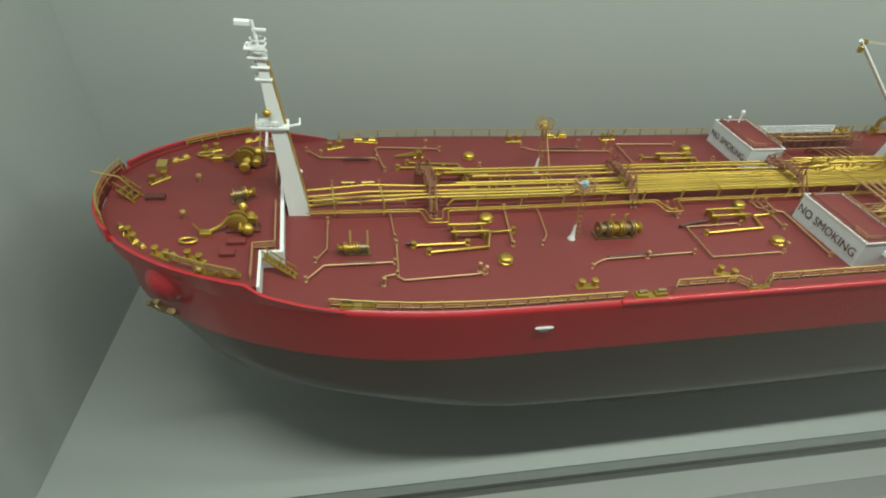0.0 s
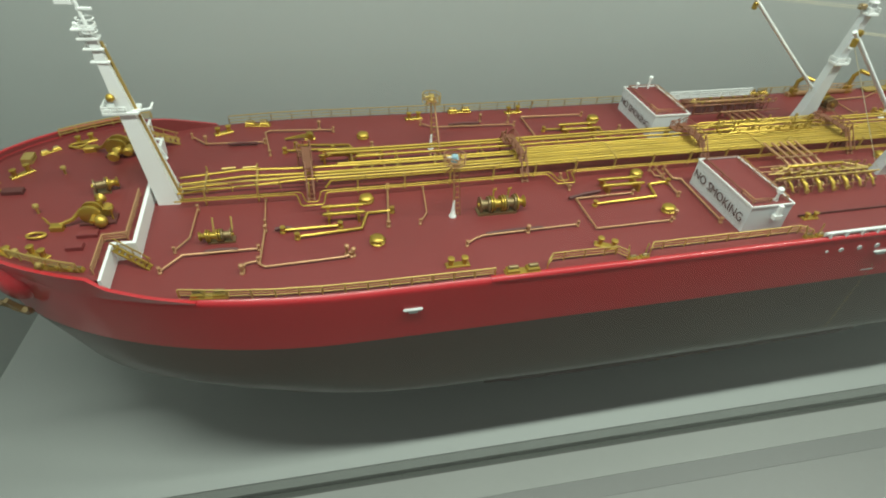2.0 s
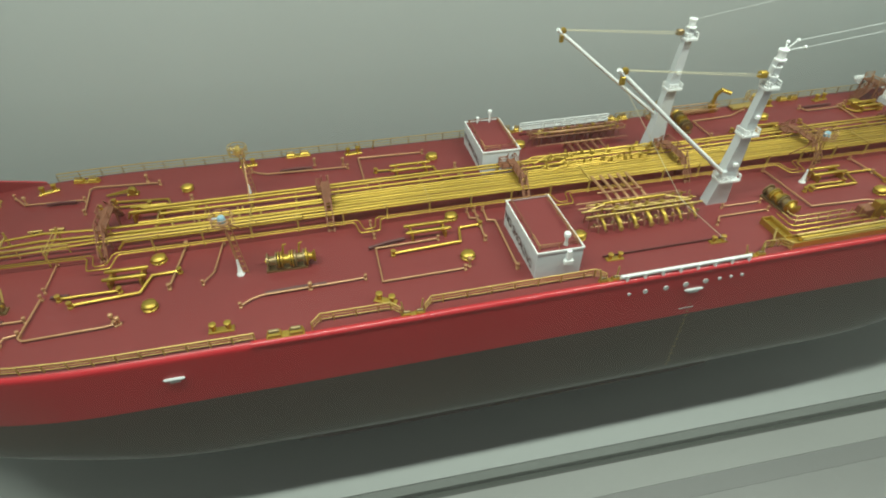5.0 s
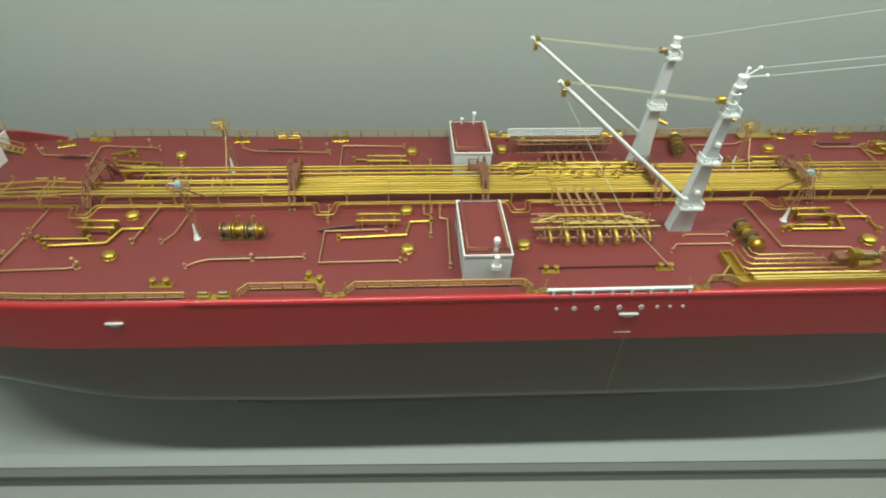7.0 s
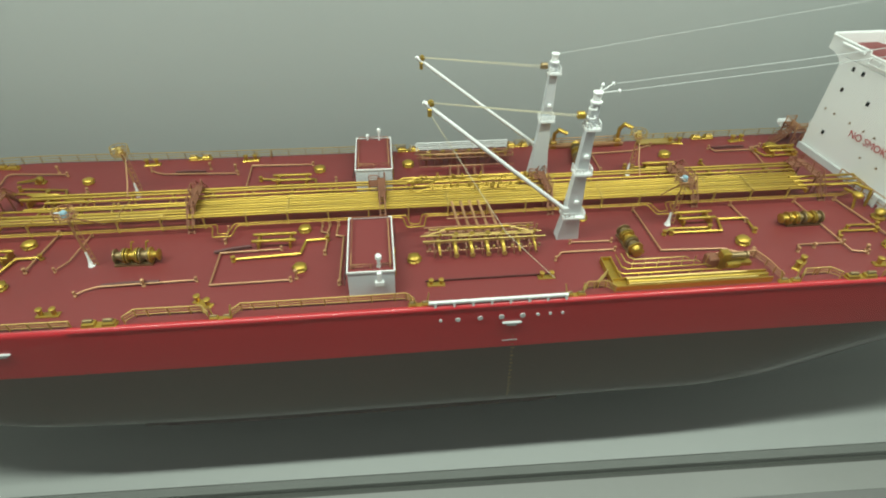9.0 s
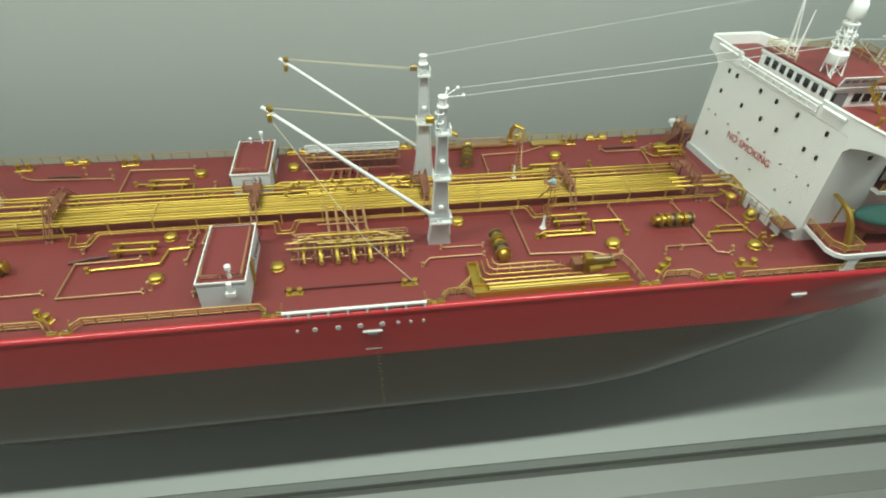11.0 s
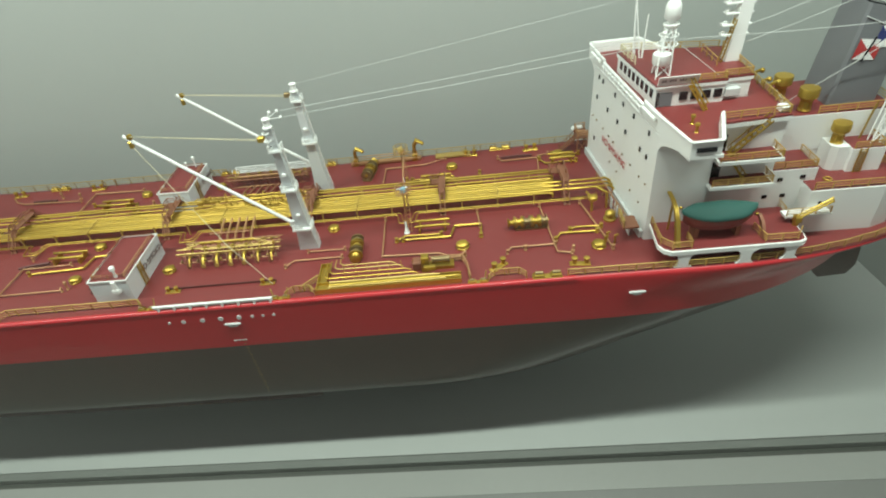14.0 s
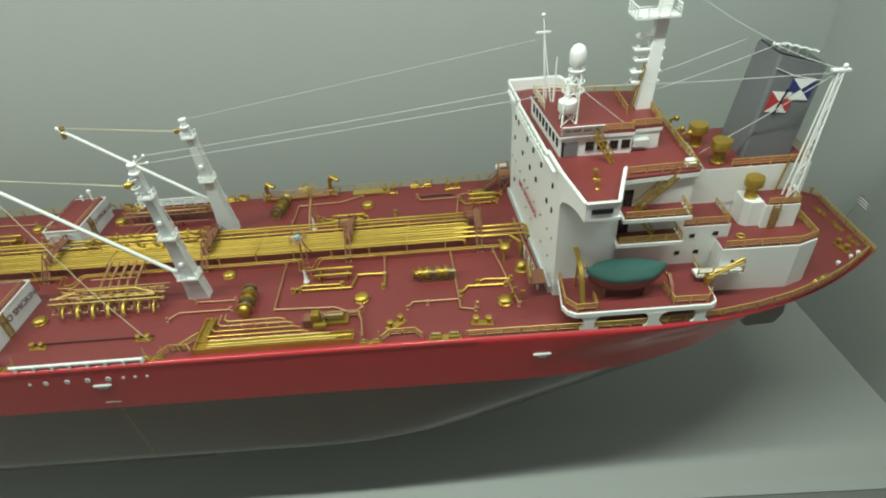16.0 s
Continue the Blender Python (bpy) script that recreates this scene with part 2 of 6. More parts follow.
# front frame: rounded lip, dark channel, then nearly flush ledge bands; the darker one paints in a shaded step
tagged(part("trim", strip(0.004, 0.13, BASE_Z - 0.5, BASE_Z - 0.03), M_EDGE, smooth=0, plan=False), "grey metal edge of the base", "trim", kind="structure")
tagged(part("trim", strip(0.134, 0.23, BASE_Z - 0.5, BASE_Z - 0.15), M_GAP, smooth=0, plan=False), "dark glazing channel along the base", "trim", kind="structure")
tagged(part("trim", strip(0.234, 0.67, BASE_Z - 0.6, BASE_Z - 0.12), M_LIP, smooth=0, plan=False), "pale grey-green ledge in front of the glass", "trim", kind="structure")
tagged(part("trim", strip(0.672, 0.95, BASE_Z - 0.7, BASE_Z - 0.124), M_LEDGE, smooth=0, plan=False), "band along the ledge, coloured darker for its shaded step", "trim", kind="structure")
tagged(part("trim", strip(0.952, 1.75, BASE_Z - 0.75, BASE_Z - 0.128), M_STEP, smooth=0, plan=False), "pale grey-green lower step of the ledge", "trim", kind="structure")
tagged(part("trim", strip(1.754, 3.6, BASE_Z - 8.5, BASE_Z - 0.15, 0.02), M_EDGE, smooth=0, plan=False), "grey front shelf of the display plinth", "trim", kind="structure")
# unseen floor, added; its warm tone tints what the glass reflects
g = Geo().box(-30, 46, -40, 12, BASE_Z - 8.8, BASE_Z - 8.5)
tagged(part("ground", g, M_FLOOR, smooth=0, plan=False), "unseen warm grey floor added in front of the display case", "floor", kind="structure")
# glass front, set in the channel
gm = bpy.data.materials.new("case_glass")
gm.use_nodes = True
nt = gm.node_tree
nt.nodes.clear()
out = nt.nodes.new("ShaderNodeOutputMaterial")
mx = nt.nodes.new("ShaderNodeMixShader")
tr = nt.nodes.new("ShaderNodeBsdfTransparent")
gl = nt.nodes.new("ShaderNodeBsdfGlossy")
gl.inputs["Roughness"].default_value = 0.02
lw = nt.nodes.new("ShaderNodeLayerWeight")
lw.inputs["Blend"].default_value = 0.5
pw = nt.nodes.new("ShaderNodeMath")
pw.operation = "POWER"
pw.inputs[1].default_value = 5.0
nt.links.new(lw.outputs["Facing"], pw.inputs[0])
fr = nt.nodes.new("ShaderNodeMath")
fr.operation = "MULTIPLY_ADD"
fr.inputs[1].default_value, fr.inputs[2].default_value = 0.9, 0.022
nt.links.new(pw.outputs[0], fr.inputs[0])
tr.inputs["Color"].default_value = (0.965, 0.985, 0.970, 1)
nt.links.new(fr.outputs[0], mx.inputs[0])
nt.links.new(tr.outputs[0], mx.inputs[1])
nt.links.new(gl.outputs[0], mx.inputs[2])
nt.links.new(mx.outputs[0], out.inputs[0])
gp = part("window_1", strip(0.175, 0.195, BASE_Z - 0.148, 14.0, over=0.6), gm, smooth=0, plan=False)
gp.visible_shadow = False
tagged(gp, "clear glass front of the display case", "glass", kind="structure")
# ---- the ship ----
ZD, ZF, ZK, ZW, HB = 2.5, 2.70, 0.07, 1.65, 2.03
XB = 1.2  # end of the bow's taper
BOWL, BRX = 4.47, -1.46  # bow length at the top, break of the forecastle
AX, AY, AZ = -2.46, 1.12, 2.30  # anchor bolsters


def oval(x, length, full=2.22):
    """Half breadth of the forecastle's rounded outline."""
    return max(0.0, 1 - min(1.0, max(0.0, XB - x) / length) ** full) ** (1 / full) * HB


def lerp(x, xs, ys):
    return float(np.interp(x, xs, ys))


def bow_end(z):
    """Where the bow's taper begins at a height, and its length and fullness."""
    return (lerp(z, (0.07, 0.9, 1.65, 2.5), (2.404, 0.737, 0.865, XB)), lerp(z, (0.07, 0.5, 1.0, 1.65, 2.5, 2.75), (1.604, 3.08, 3.429, 4.018, 4.32, 4.5)),
            lerp(z, (0.07, 1.65, 2.5), (2.658, 1.969, 2.2)))


def stem(z):
    start, length, full = bow_end(z)
    return start - length


def stern(z):
    zs = (0.15, 0.9, 1.65, 2.05, 2.5)
    return (lerp(z, zs, (10.22, 11.81, 12.96, 13.29, 14.8)), lerp(z, zs, (5.44, 5.47, 5.69, 5.29, 4.3)),
            lerp(z, zs, (2.44, 2.56, 3.20, 2.99, 3.0)), lerp(z, zs, (1.0, 1.0, 0.98, 0.88, 0.59)))


def half(x, z):
    """Half breadth of the hull."""
    b = 1.0
    start, length, full = bow_end(z)
    if x < start:
        b = max(0.0, 1 - min(1.0, (start - x) / length) ** full) ** (1 / full)
    s, ln, e, c = stern(z)
    if x > s:
        b = min(b, max(0.0, 1 - c * ((x - s) / ln) ** e))
    r = 0.42
    if z < ZK + r:
        b *= 1 - (r / HB) * (1 - math.sqrt(max(0.0, 1 - ((ZK + r - z) / r) ** 2)))
    if z > ZD - 0.05 and x > -1.4:
        b -= 0.045 * ((z - ZD + 0.05) / 0.05) ** 2 / HB
    return b * HB


def ramp(q):
    return q * q * (3 - 2 * q)


def rise(x, z):
    """Height of a hull point; the bottom lifts towards the bow to fit the camera's views."""
    return z + 0.106 * ramp(max(0.0, min(1.0, (4.6 - x) / 4.6))) * max(0.0, 1 - (z - ZK) / (ZW - ZK))


def hull_band(levels, n=110):
    geo, rows = Geo(), []
    for z in levels:
        xa = stem(z)
        s, ln, e, c = stern(z)
        xe = min(19.2, s + ln * (1 / c) ** (1 / e))
        row = []
        for k in range(n + 1):
            u = k / n
            x = xa + (xe - xa) * (0.5 - 0.5 * math.cos(math.pi * u)) * 0.55 + (xe - xa) * u * 0.45
            if k == 0:
                x = xa
            row.append((x, half(x, z), z))
        rows.append(row)
    m = n + 1
    for sign in (-1, 1):
        verts = [(x, sign * b, rise(x, z)) for row in rows for x, b, z in row]
        faces = [(a * m + k, a * m + k + 1, (a + 1) * m + k + 1, (a + 1) * m + k) for a in range(len(rows) - 1) for k in range(n)]
        geo.add(verts, faces)
    ends = [row[-1] for row in rows]
    geo.add([(x, sg * b, z) for x, b, z in ends for sg in (-1, 1)], [(2 * k, 2 * k + 1, 2 * k + 3, 2 * k + 2) for k in range(len(ends) - 1)])
    return geo


ship = tagged(new("ship_model"), "large red tanker ship model with gilt deck fittings on grey base", "ship model")
PLACE[ship.name] = (0, 0, 0)
g = hull_band([ZK + 0.42 * (1 - math.cos(math.pi / 2 * k / 6)) for k in range(7)] + [0.7, 0.95, 1.2, 1.4, ZW])
low = [(x, half(x, ZK), ZK) for x in np.linspace(stem(ZK) + 0.01, 16.2, 60)]
g.add([(x, sg * b, rise(x, z)) for x, b, z in low for sg in (-1, 1)], [(2 * k, 2 * k + 1, 2 * k + 3, 2 * k + 2) for k in range(len(low) - 1)])
part("hull_bottom", g, M_KEEL, ship, "dark bottom paint below the waterline", smooth=60)
g = hull_band([ZW, 1.75, 1.9, 2.05, 2.2, 2.32, 2.4, 2.45, 2.47, 2.485, 2.495, ZD])
hull = part("hull", g, M_RED, ship, "glossy red topsides", smooth=60)
for sy in (-1, 1):
    xs = [2.6 + 0.4 * k for k in range(17)]
    inner = lambda x, d: (x, sy * (half(x, ZK + 0.12) + d * 0.75), rise(x, ZK + 0.12) - d)
    g = Geo().rings([[inner(x, -0.01), inner(x, 0.055 * min(1, (x - 2.5) * 2, (9.1 - x) * 2)), (x, inner(x, 0.05)[1] - sy * 0.02, inner(x, 0.05)[2] - 0.012)] for x in xs])
    fin = part("bilge_keel", g, M_KEEL, ship, "dark bilge keel with a row of studs", smooth=0)
    for k in range(20):
        x = 5.35 + 0.14 * k
        part("stud", Geo().ball(inner(x, 0.05), 0.013, 6), M_STEEL, fin)
    g = Geo().tube([(x, sy * (half(x, 2.46) - 0.035), 2.467) for x in np.linspace(2.5, 13.4, 40)], 0.048, 10)
    if sy < 0:
        part("gunwale", g, M_RED, ship, "rounded glossy red gunwale")


def edge_y(x, z=2.48):
    return half(x, z)


xs = [XB - 4.34 + 0.02 + (19.2 - XB + 4.34) * k / 160 for k in range(161)]
deck_xs = [x for x in xs if x > -1.62]
g = Geo()
g.add([(x, sg * (edge_y(x) - 0.03), ZD) for x in deck_xs for sg in (-1, 1)], [(2 * k, 2 * k + 1, 2 * k + 3, 2 * k + 2) for k in range(len(deck_xs) - 1)])
g.add([(x, sg * (edge_y(x) - 0.05), ZD - 0.06) for x in deck_xs for sg in (-1, 1)], [(2 * k, 2 * k + 2, 2 * k + 3, 2 * k + 1) for k in range(len(deck_xs) - 1)])
part("main_deck", g, M_DECK, ship, "dull oxide red main deck", smooth=0)


def top_line(x, sy=-1):
    if sy > 0:
        return lerp(x, (-1.58, -1.24, -0.55), (ZF + 0.03, 2.68, ZD))
    return lerp(x, (-1.58, -1.42, -1.05, -0.6), (ZF + 0.03, 2.62, 2.55, ZD))


for sy in (-1, 1):
    g, n = Geo(), 60
    bx = [XB - 4.46 + (-0.6 - XB + 4.46) * (k / n) ** 1.6 for k in range(n + 1)]
    loops = []
    for x in bx:
        y = oval(x, 4.47)
        z = top_line(x, sy)
        loops.append([(x, sy * half(max(x, stem(2.46) + 0.001), 2.46), 2.46), (x, sy * y, z), (x + 0.02, sy * max(0.0, y - 0.035), z), (x + 0.02, sy * max(0.0, y - 0.05), 2.46)])
    part("bulwark", g.rings(loops), M_RED, ship, smooth=50)
    if sy > 0:
        inner = [[(x + 0.03, max(0.0, a[3][1] - 0.004), ZD - 0.02), (x + 0.03, max(0.0, a[2][1] - 0.004), a[2][2] + 0.001), (x + 0.035, max(0.0, a[2][1] - 0.012), a[2][2] + 0.001), (x + 0.035, max(0.0, a[3][1] - 0.012), ZD - 0.02)] for x, a in zip(bx, loops)]
        # thin added strip brings the far inner face down to deck red
        part("bulwark_lining", Geo().rings(inner), M_DECK, ship, "dull red inner face", smooth=50)
# forecastle deck and its break
fx = [XB - 4.40 + k * (3.0 / 44) for k in range(45)]
fx = [x for x in fx if x < -1.46] + [-1.46]
g = Geo()
fy = lambda x: max(0.01, oval(x, 4.44) - 0.04)
g.add([(x, sg * fy(x), ZF) for x in fx for sg in (-1, 1)], [(2 * k, 2 * k + 1, 2 * k + 3, 2 * k + 2) for k in range(len(fx) - 1)])
g.prism([(-1.46, -1.10), (-1.24, -1.10), (-1.24, 1.10), (-1.46, 1.10)], ZF - 0.05, ZF)
part("forecastle_deck", g, M_DECK, ship, "oxide red forecastle deck", smooth=0)
g = Geo().box(-1.46, -1.43, -1.68, -1.09, ZD, ZF + 0.02).box(-1.24, -1.20, -1.13, 1.13, ZD, ZF + 0.02).box(-1.43, -1.24, -1.13, -1.09, ZD, ZF + 0.02)
g.box(-1.46, -1.43, 1.09, 1.68, ZD, ZF + 0.02).box(-1.43, -1.24, 1.09, 1.13, ZD, ZF + 0.02)
part("forecastle_bulkhead", g, M_WHITE, ship, "white stepped bulkhead")

def railing(pts, h=0.115, bars=3, mat=M_PALE, gap=0.24, r=0.008, parent=None, post_mat=None):
    """Rail along points on the deck: bars in one mesh, each post a piece of its own."""
    pts = [Vector(p) for p in pts]
    g = Geo()
    for k in range(bars):
        up = Vector((0, 0, h * (k + 1) / bars))
        g.tube([p + up for p in pts], r * (1.15 if k == bars - 1 else 0.8), 5)
    ob = part("railing", g, mat, parent or ship)
    for a, b in zip(pts, pts[1:]):
        d = (b - a).length
        n = max(1, round(d / gap))
        for k in range(n if b is not pts[-1] else n + 1):
            p = a + (b - a) * (k / n)
            key = ((post_mat or mat).name, round(h, 3))
            if key not in POSTS:
                POSTS[key] = part("post", Geo().cyl((0, 0, 0), (0, 0, h * 0.89), r * 1.1, n=5), post_mat or mat, ob, at=(0, 0, 0), plan=False).data
                first = ob.children[0]
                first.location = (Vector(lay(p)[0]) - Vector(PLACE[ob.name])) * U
            else:
                o = new("post", POSTS[key])
                o.parent = ob
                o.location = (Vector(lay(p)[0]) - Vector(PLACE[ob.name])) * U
    return ob


POSTS = {}


def outline(x0, x1, inset, z, sy, step=0.35):
    n = max(1, round(abs(x1 - x0) / step))
    return [(x, sy * (edge_y(x) - inset), z) for x in np.linspace(x0, x1, n + 1)]


# ---- fittings: each kind is built once, then repeated ----
def rect(cx, cy, w, d, z):
    return [(cx - w / 2, cy - d / 2, z), (cx + w / 2, cy - d / 2, z), (cx + w / 2, cy + d / 2, z), (cx - w / 2, cy + d / 2, z)]


def tank_hatch(x, y):
    g = Geo().lathe((x, y, ZD), [(0.10, 0), (0.105, 0.02), (0.080, 0.032), (0.072, 0.06)], 16)
    ob = part("tank_hatch", g, M_GOLD, ship, at=(x, y, ZD))
    g = Geo().lathe((x, y, ZD + 0.06), [(0.094, 0), (0.098, 0.012), (0.086, 0.029), (0.052, 0.044), (0.012, 0.049)], 16)
    part("lid", g, M_GOLD, ob)
    g = Geo()
    for k in range(5):
        a = math.tau * k / 5
        g.tube([(x + 0.085 * math.cos(a), y + 0.085 * math.sin(a), ZD + 0.03), (x + 0.106 * math.cos(a), y + 0.106 * math.sin(a), ZD + 0.045), (x + 0.102 * math.cos(a), y + 0.102 * math.sin(a), ZD + 0.075)], 0.008, 6)
    part("clamp", g, M_GOLD, ob)
    return ob


h1 = tank_hatch(1.35, -1.20)
h1.scale = (0.88, 0.88, 0.88)
for x, y in ((1.34, -0.36), (1.52, 1.28), (5.25, -1.12), (5.25, -0.25), (5.36, 1.42), (6.86, -1.06), (6.92, 1.47), (9.54, -0.30), (11.77, -1.08), (11.63, 1.40), (13.86, -1.34), (13.70, 1.50)):
    again(h1, (x, y, ZD), random.uniform(0, 70), random.uniform(0.8, 0.92))


def bitts(x, y):
    g = Geo().box(x - 0.14, x + 0.14, y - 0.045, y + 0.045, ZD, ZD + 0.022, 0.008)
    ob = part("mooring_bitts", g, M_GOLD, ship, at=(x, y, ZD))
    for dx in (-0.08, 0.08):
        g = Geo().lathe((x + dx, y, ZD + 0.022), [(0.029, 0), (0.029, 0.065), (0.042, 0.072), (0.042, 0.09), (0.025, 0.097)], 12)
        part("bollard", g, M_GOLD, ob)
    return ob


b1 = bitts(2.18, -1.73)
for x, y, a in ((4.06, -1.68, -28), (-0.48, 1.60, 20), (2.40, 1.80, 4), (4.10, 1.84, 4), (12.30, -1.64, 38), (13.50, -1.72, -6), (12.0, 1.82, -4), (13.2, 1.80, 8), (7.12, -1.58, 0), (8.66, -1.57, 0)):
    again(b1, (x, y, ZD), a, 0.8 if y == -1.58 or y == -1.57 else 1.0)
for x, y, a in ((-2.78, -0.79, -55), (-2.43, -1.12, -32), (-2.10, -1.20, -30), (-2.69, 0.37, 42), (-2.15, 1.12, 24)):
    again(b1, (x, y, ZF), a, 1.0)


def roller_chock(x, y, sy):
    g = Geo().box(x - 0.21, x + 0.21, y - 0.05, y + 0.05, ZD, ZD + 0.022, 0.006)
    ob = part("roller_chock", g, M_GOLD, ship, at=(x, y, ZD))
    for dx in (-0.12, 0.12):
        g = Geo().box(x + dx - 0.075, x + dx + 0.075, y - 0.045, y + 0.045, ZD + 0.022, ZD + 0.072, 0.016)
        blk = part("roller_block", g, M_GOLD, ob)
        part("roller", Geo().lathe((x + dx, y, ZD + 0.082), [(0.016, -0.06), (0.026, -0.052), (0.026, 0.052), (0.016, 0.06)], 10, "x"), M_STEEL, blk)
    return ob


c1 = roller_chock(2.88, -1.95, -1)
for x, y, a in ((-0.46, -1.82, -6), (12.98, -1.95, 0), (3.2, 1.95, 180), (12.6, 1.95, 180), (0.0, 1.80, 172), (4.34, -1.96, 0), (11.96, -1.95, 0), (6.86, -1.95, 0), (8.95, -1.95, 0), (9.0, 1.98, 180), (6.95, 1.98, 180)):
    again(c1, (x, y, ZD), a, 0.95 if abs(x) not in (4.34, 11.96, 6.86, 8.95) else 0.66)
for x, y, a in ((-1.73, -1.47, -12), (-1.97, -1.41, -16), (-2.90, -0.66, -58), (-2.70, -0.90, -45), (-2.51, 0.89, 36), (-1.62, 1.44, 20)):
    again(c1, (x, y, ZF), a, 0.62)


def winch(x, y, drums, turn, z=ZD, length=0.5):
    g = Geo().box(x - length / 2, x + length / 2, y - 0.06, y + 0.06, z, z + 0.025)
    ob = part("deck_winch", g, M_STEEL, ship, "gilt mooring winch with dull drums", at=(x, y, z))
    n = drums
    for k in range(n):
        xa = x - length / 2 + length * (k + 0.5) / n
        w = length / n * 0.36
        g = Geo().lathe((xa, y, z + 0.10), [(0.078, -w), (0.078, -w + 0.016), (0.045, -w + 0.02), (0.045, w - 0.02), (0.078, w - 0.016), (0.078, w)], 14, "x")
        d = part("drum", g, M_STEEL if k % 2 == 0 else M_GOLD, ob)
        part("flange", Geo().lathe((xa + w + 0.012, y, z + 0.10), [(0.084, 0), (0.084, 0.014)], 14, "x"), M_GOLD, d)
    part("warping_head", Geo().lathe((x + length / 2, y, z + 0.10), [(0.06, 0), (0.035, 0.03), (0.035, 0.06), (0.065, 0.09), (0.05, 0.10)], 12, "x"), M_GOLD, ob)
    part("shaft", Geo().cyl((x - length / 2, y, z + 0.10), (x + length / 2, y, z + 0.10), 0.022, n=8), M_GOLD, ob)
    if turn:
        ob.rotation_euler[2] = radians(turn)
    return ob


w1 = winch(2.94, -0.80, 3, 0, length=0.46)
w1.scale = (1.12, 1.3, 1.3)
for dx in (-0.06, 0.14):
    part("brake_lever", Geo().tube([(2.96 + dx, -0.74, ZD + 0.12), (2.98 + dx, -0.68, ZD + 0.26), (3.02 + dx, -0.68, ZD + 0.27)], 0.013, 6), M_GOLD, ship)
w2 = winch(12.92, -0.70, 4, 180, length=0.50)
w2.scale = (1.1, 1.3, 1.25)
w3 = winch(10.04, -0.97, 3, -86, length=0.42)
w3.scale = (1.15, 1.35, 1.25)
part("gear_case", Geo().ball((10.05, -1.20, ZD + 0.10), 0.075, 12), M_GOLD, ship, "round gilt winch gear case")
w4 = winch(-0.38, -0.93, 2, 180, length=0.34)
w4.scale = (0.85, 0.95, 0.9)
for dx in (-0.10, 0.10):
    part("brake_lever", Geo().tube([(-0.36 + dx, -0.88, ZD + 0.1), (-0.36 + dx, -0.80, ZD + 0.24)], 0.012, 6), M_PALE, ship)
again(w3, (10.0, 1.42, ZD), 80)

# ---- deckhouses ----
def bars(x, y0, y1, z0, z1, n, mat, parent, name):
    g = Geo()
    for k in range(n):
        a = y0 + (y1 - y0) * (k + 0.15) / n
        g.box(x - 0.004, x + 0.004, a, a + (y1 - y0) * 0.6 / n, z0, z1)
    return part(name, g, mat, parent, smooth=0)


def ladder(a, b, width, axis, mat, parent, rungs=9, name="ladder"):
    """Two stiles with rungs from a to b; axis: the way it is wide."""
    a, b, w = Vector(a), Vector(b), Vector(axis) * width / 2
    g = Geo()
    g.tube([a - w, b - w], 0.010, 5).tube([a + w, b + w], 0.010, 5)
    for k in range(rungs):
        p = a + (b - a) * ((k + 0.5) / rungs)
        g.tube([p - w, p + w], 0.008, 4)
    return part(name, g, mat, parent)


def stair(a, b, width, axis, mat, parent, steps=7):
    a, b, w = Vector(a), Vector(b), Vector(axis) * width / 2
    g = Geo()
    for s in (-1, 1):
        g.tube([a + w * s, b + w * s], 0.014, 4)
        g.tube([a + w * s + Vector((0, 0, 0.10)), b + w * s + Vector((0, 0, 0.10))], 0.008, 4)
        for q in (0.1, 0.5, 0.9):
            p = a + (b - a) * q + w * s
            g.tube([p, p + Vector((0, 0, 0.10))], 0.007, 4)
    for k in range(steps):
        p = a + (b - a) * ((k + 0.5) / steps)
        q = (b - a).normalized() * 0.022
        q.z = 0
        g.add([p - w - q, p + w - q, p + w + q, p - w + q, p - w - q - Vector((0, 0, .012)), p + w - q - Vector((0, 0, .012)), p + w + q - Vector((0, 0, .012)), p - w + q - Vector((0, 0, .012))],
              [(0, 1, 2, 3), (7, 6, 5, 4), (0, 4, 5, 1), (1, 5, 6, 2), (2, 6, 7, 3), (3, 7, 4, 0)])
    return part("stair", g, mat, parent)


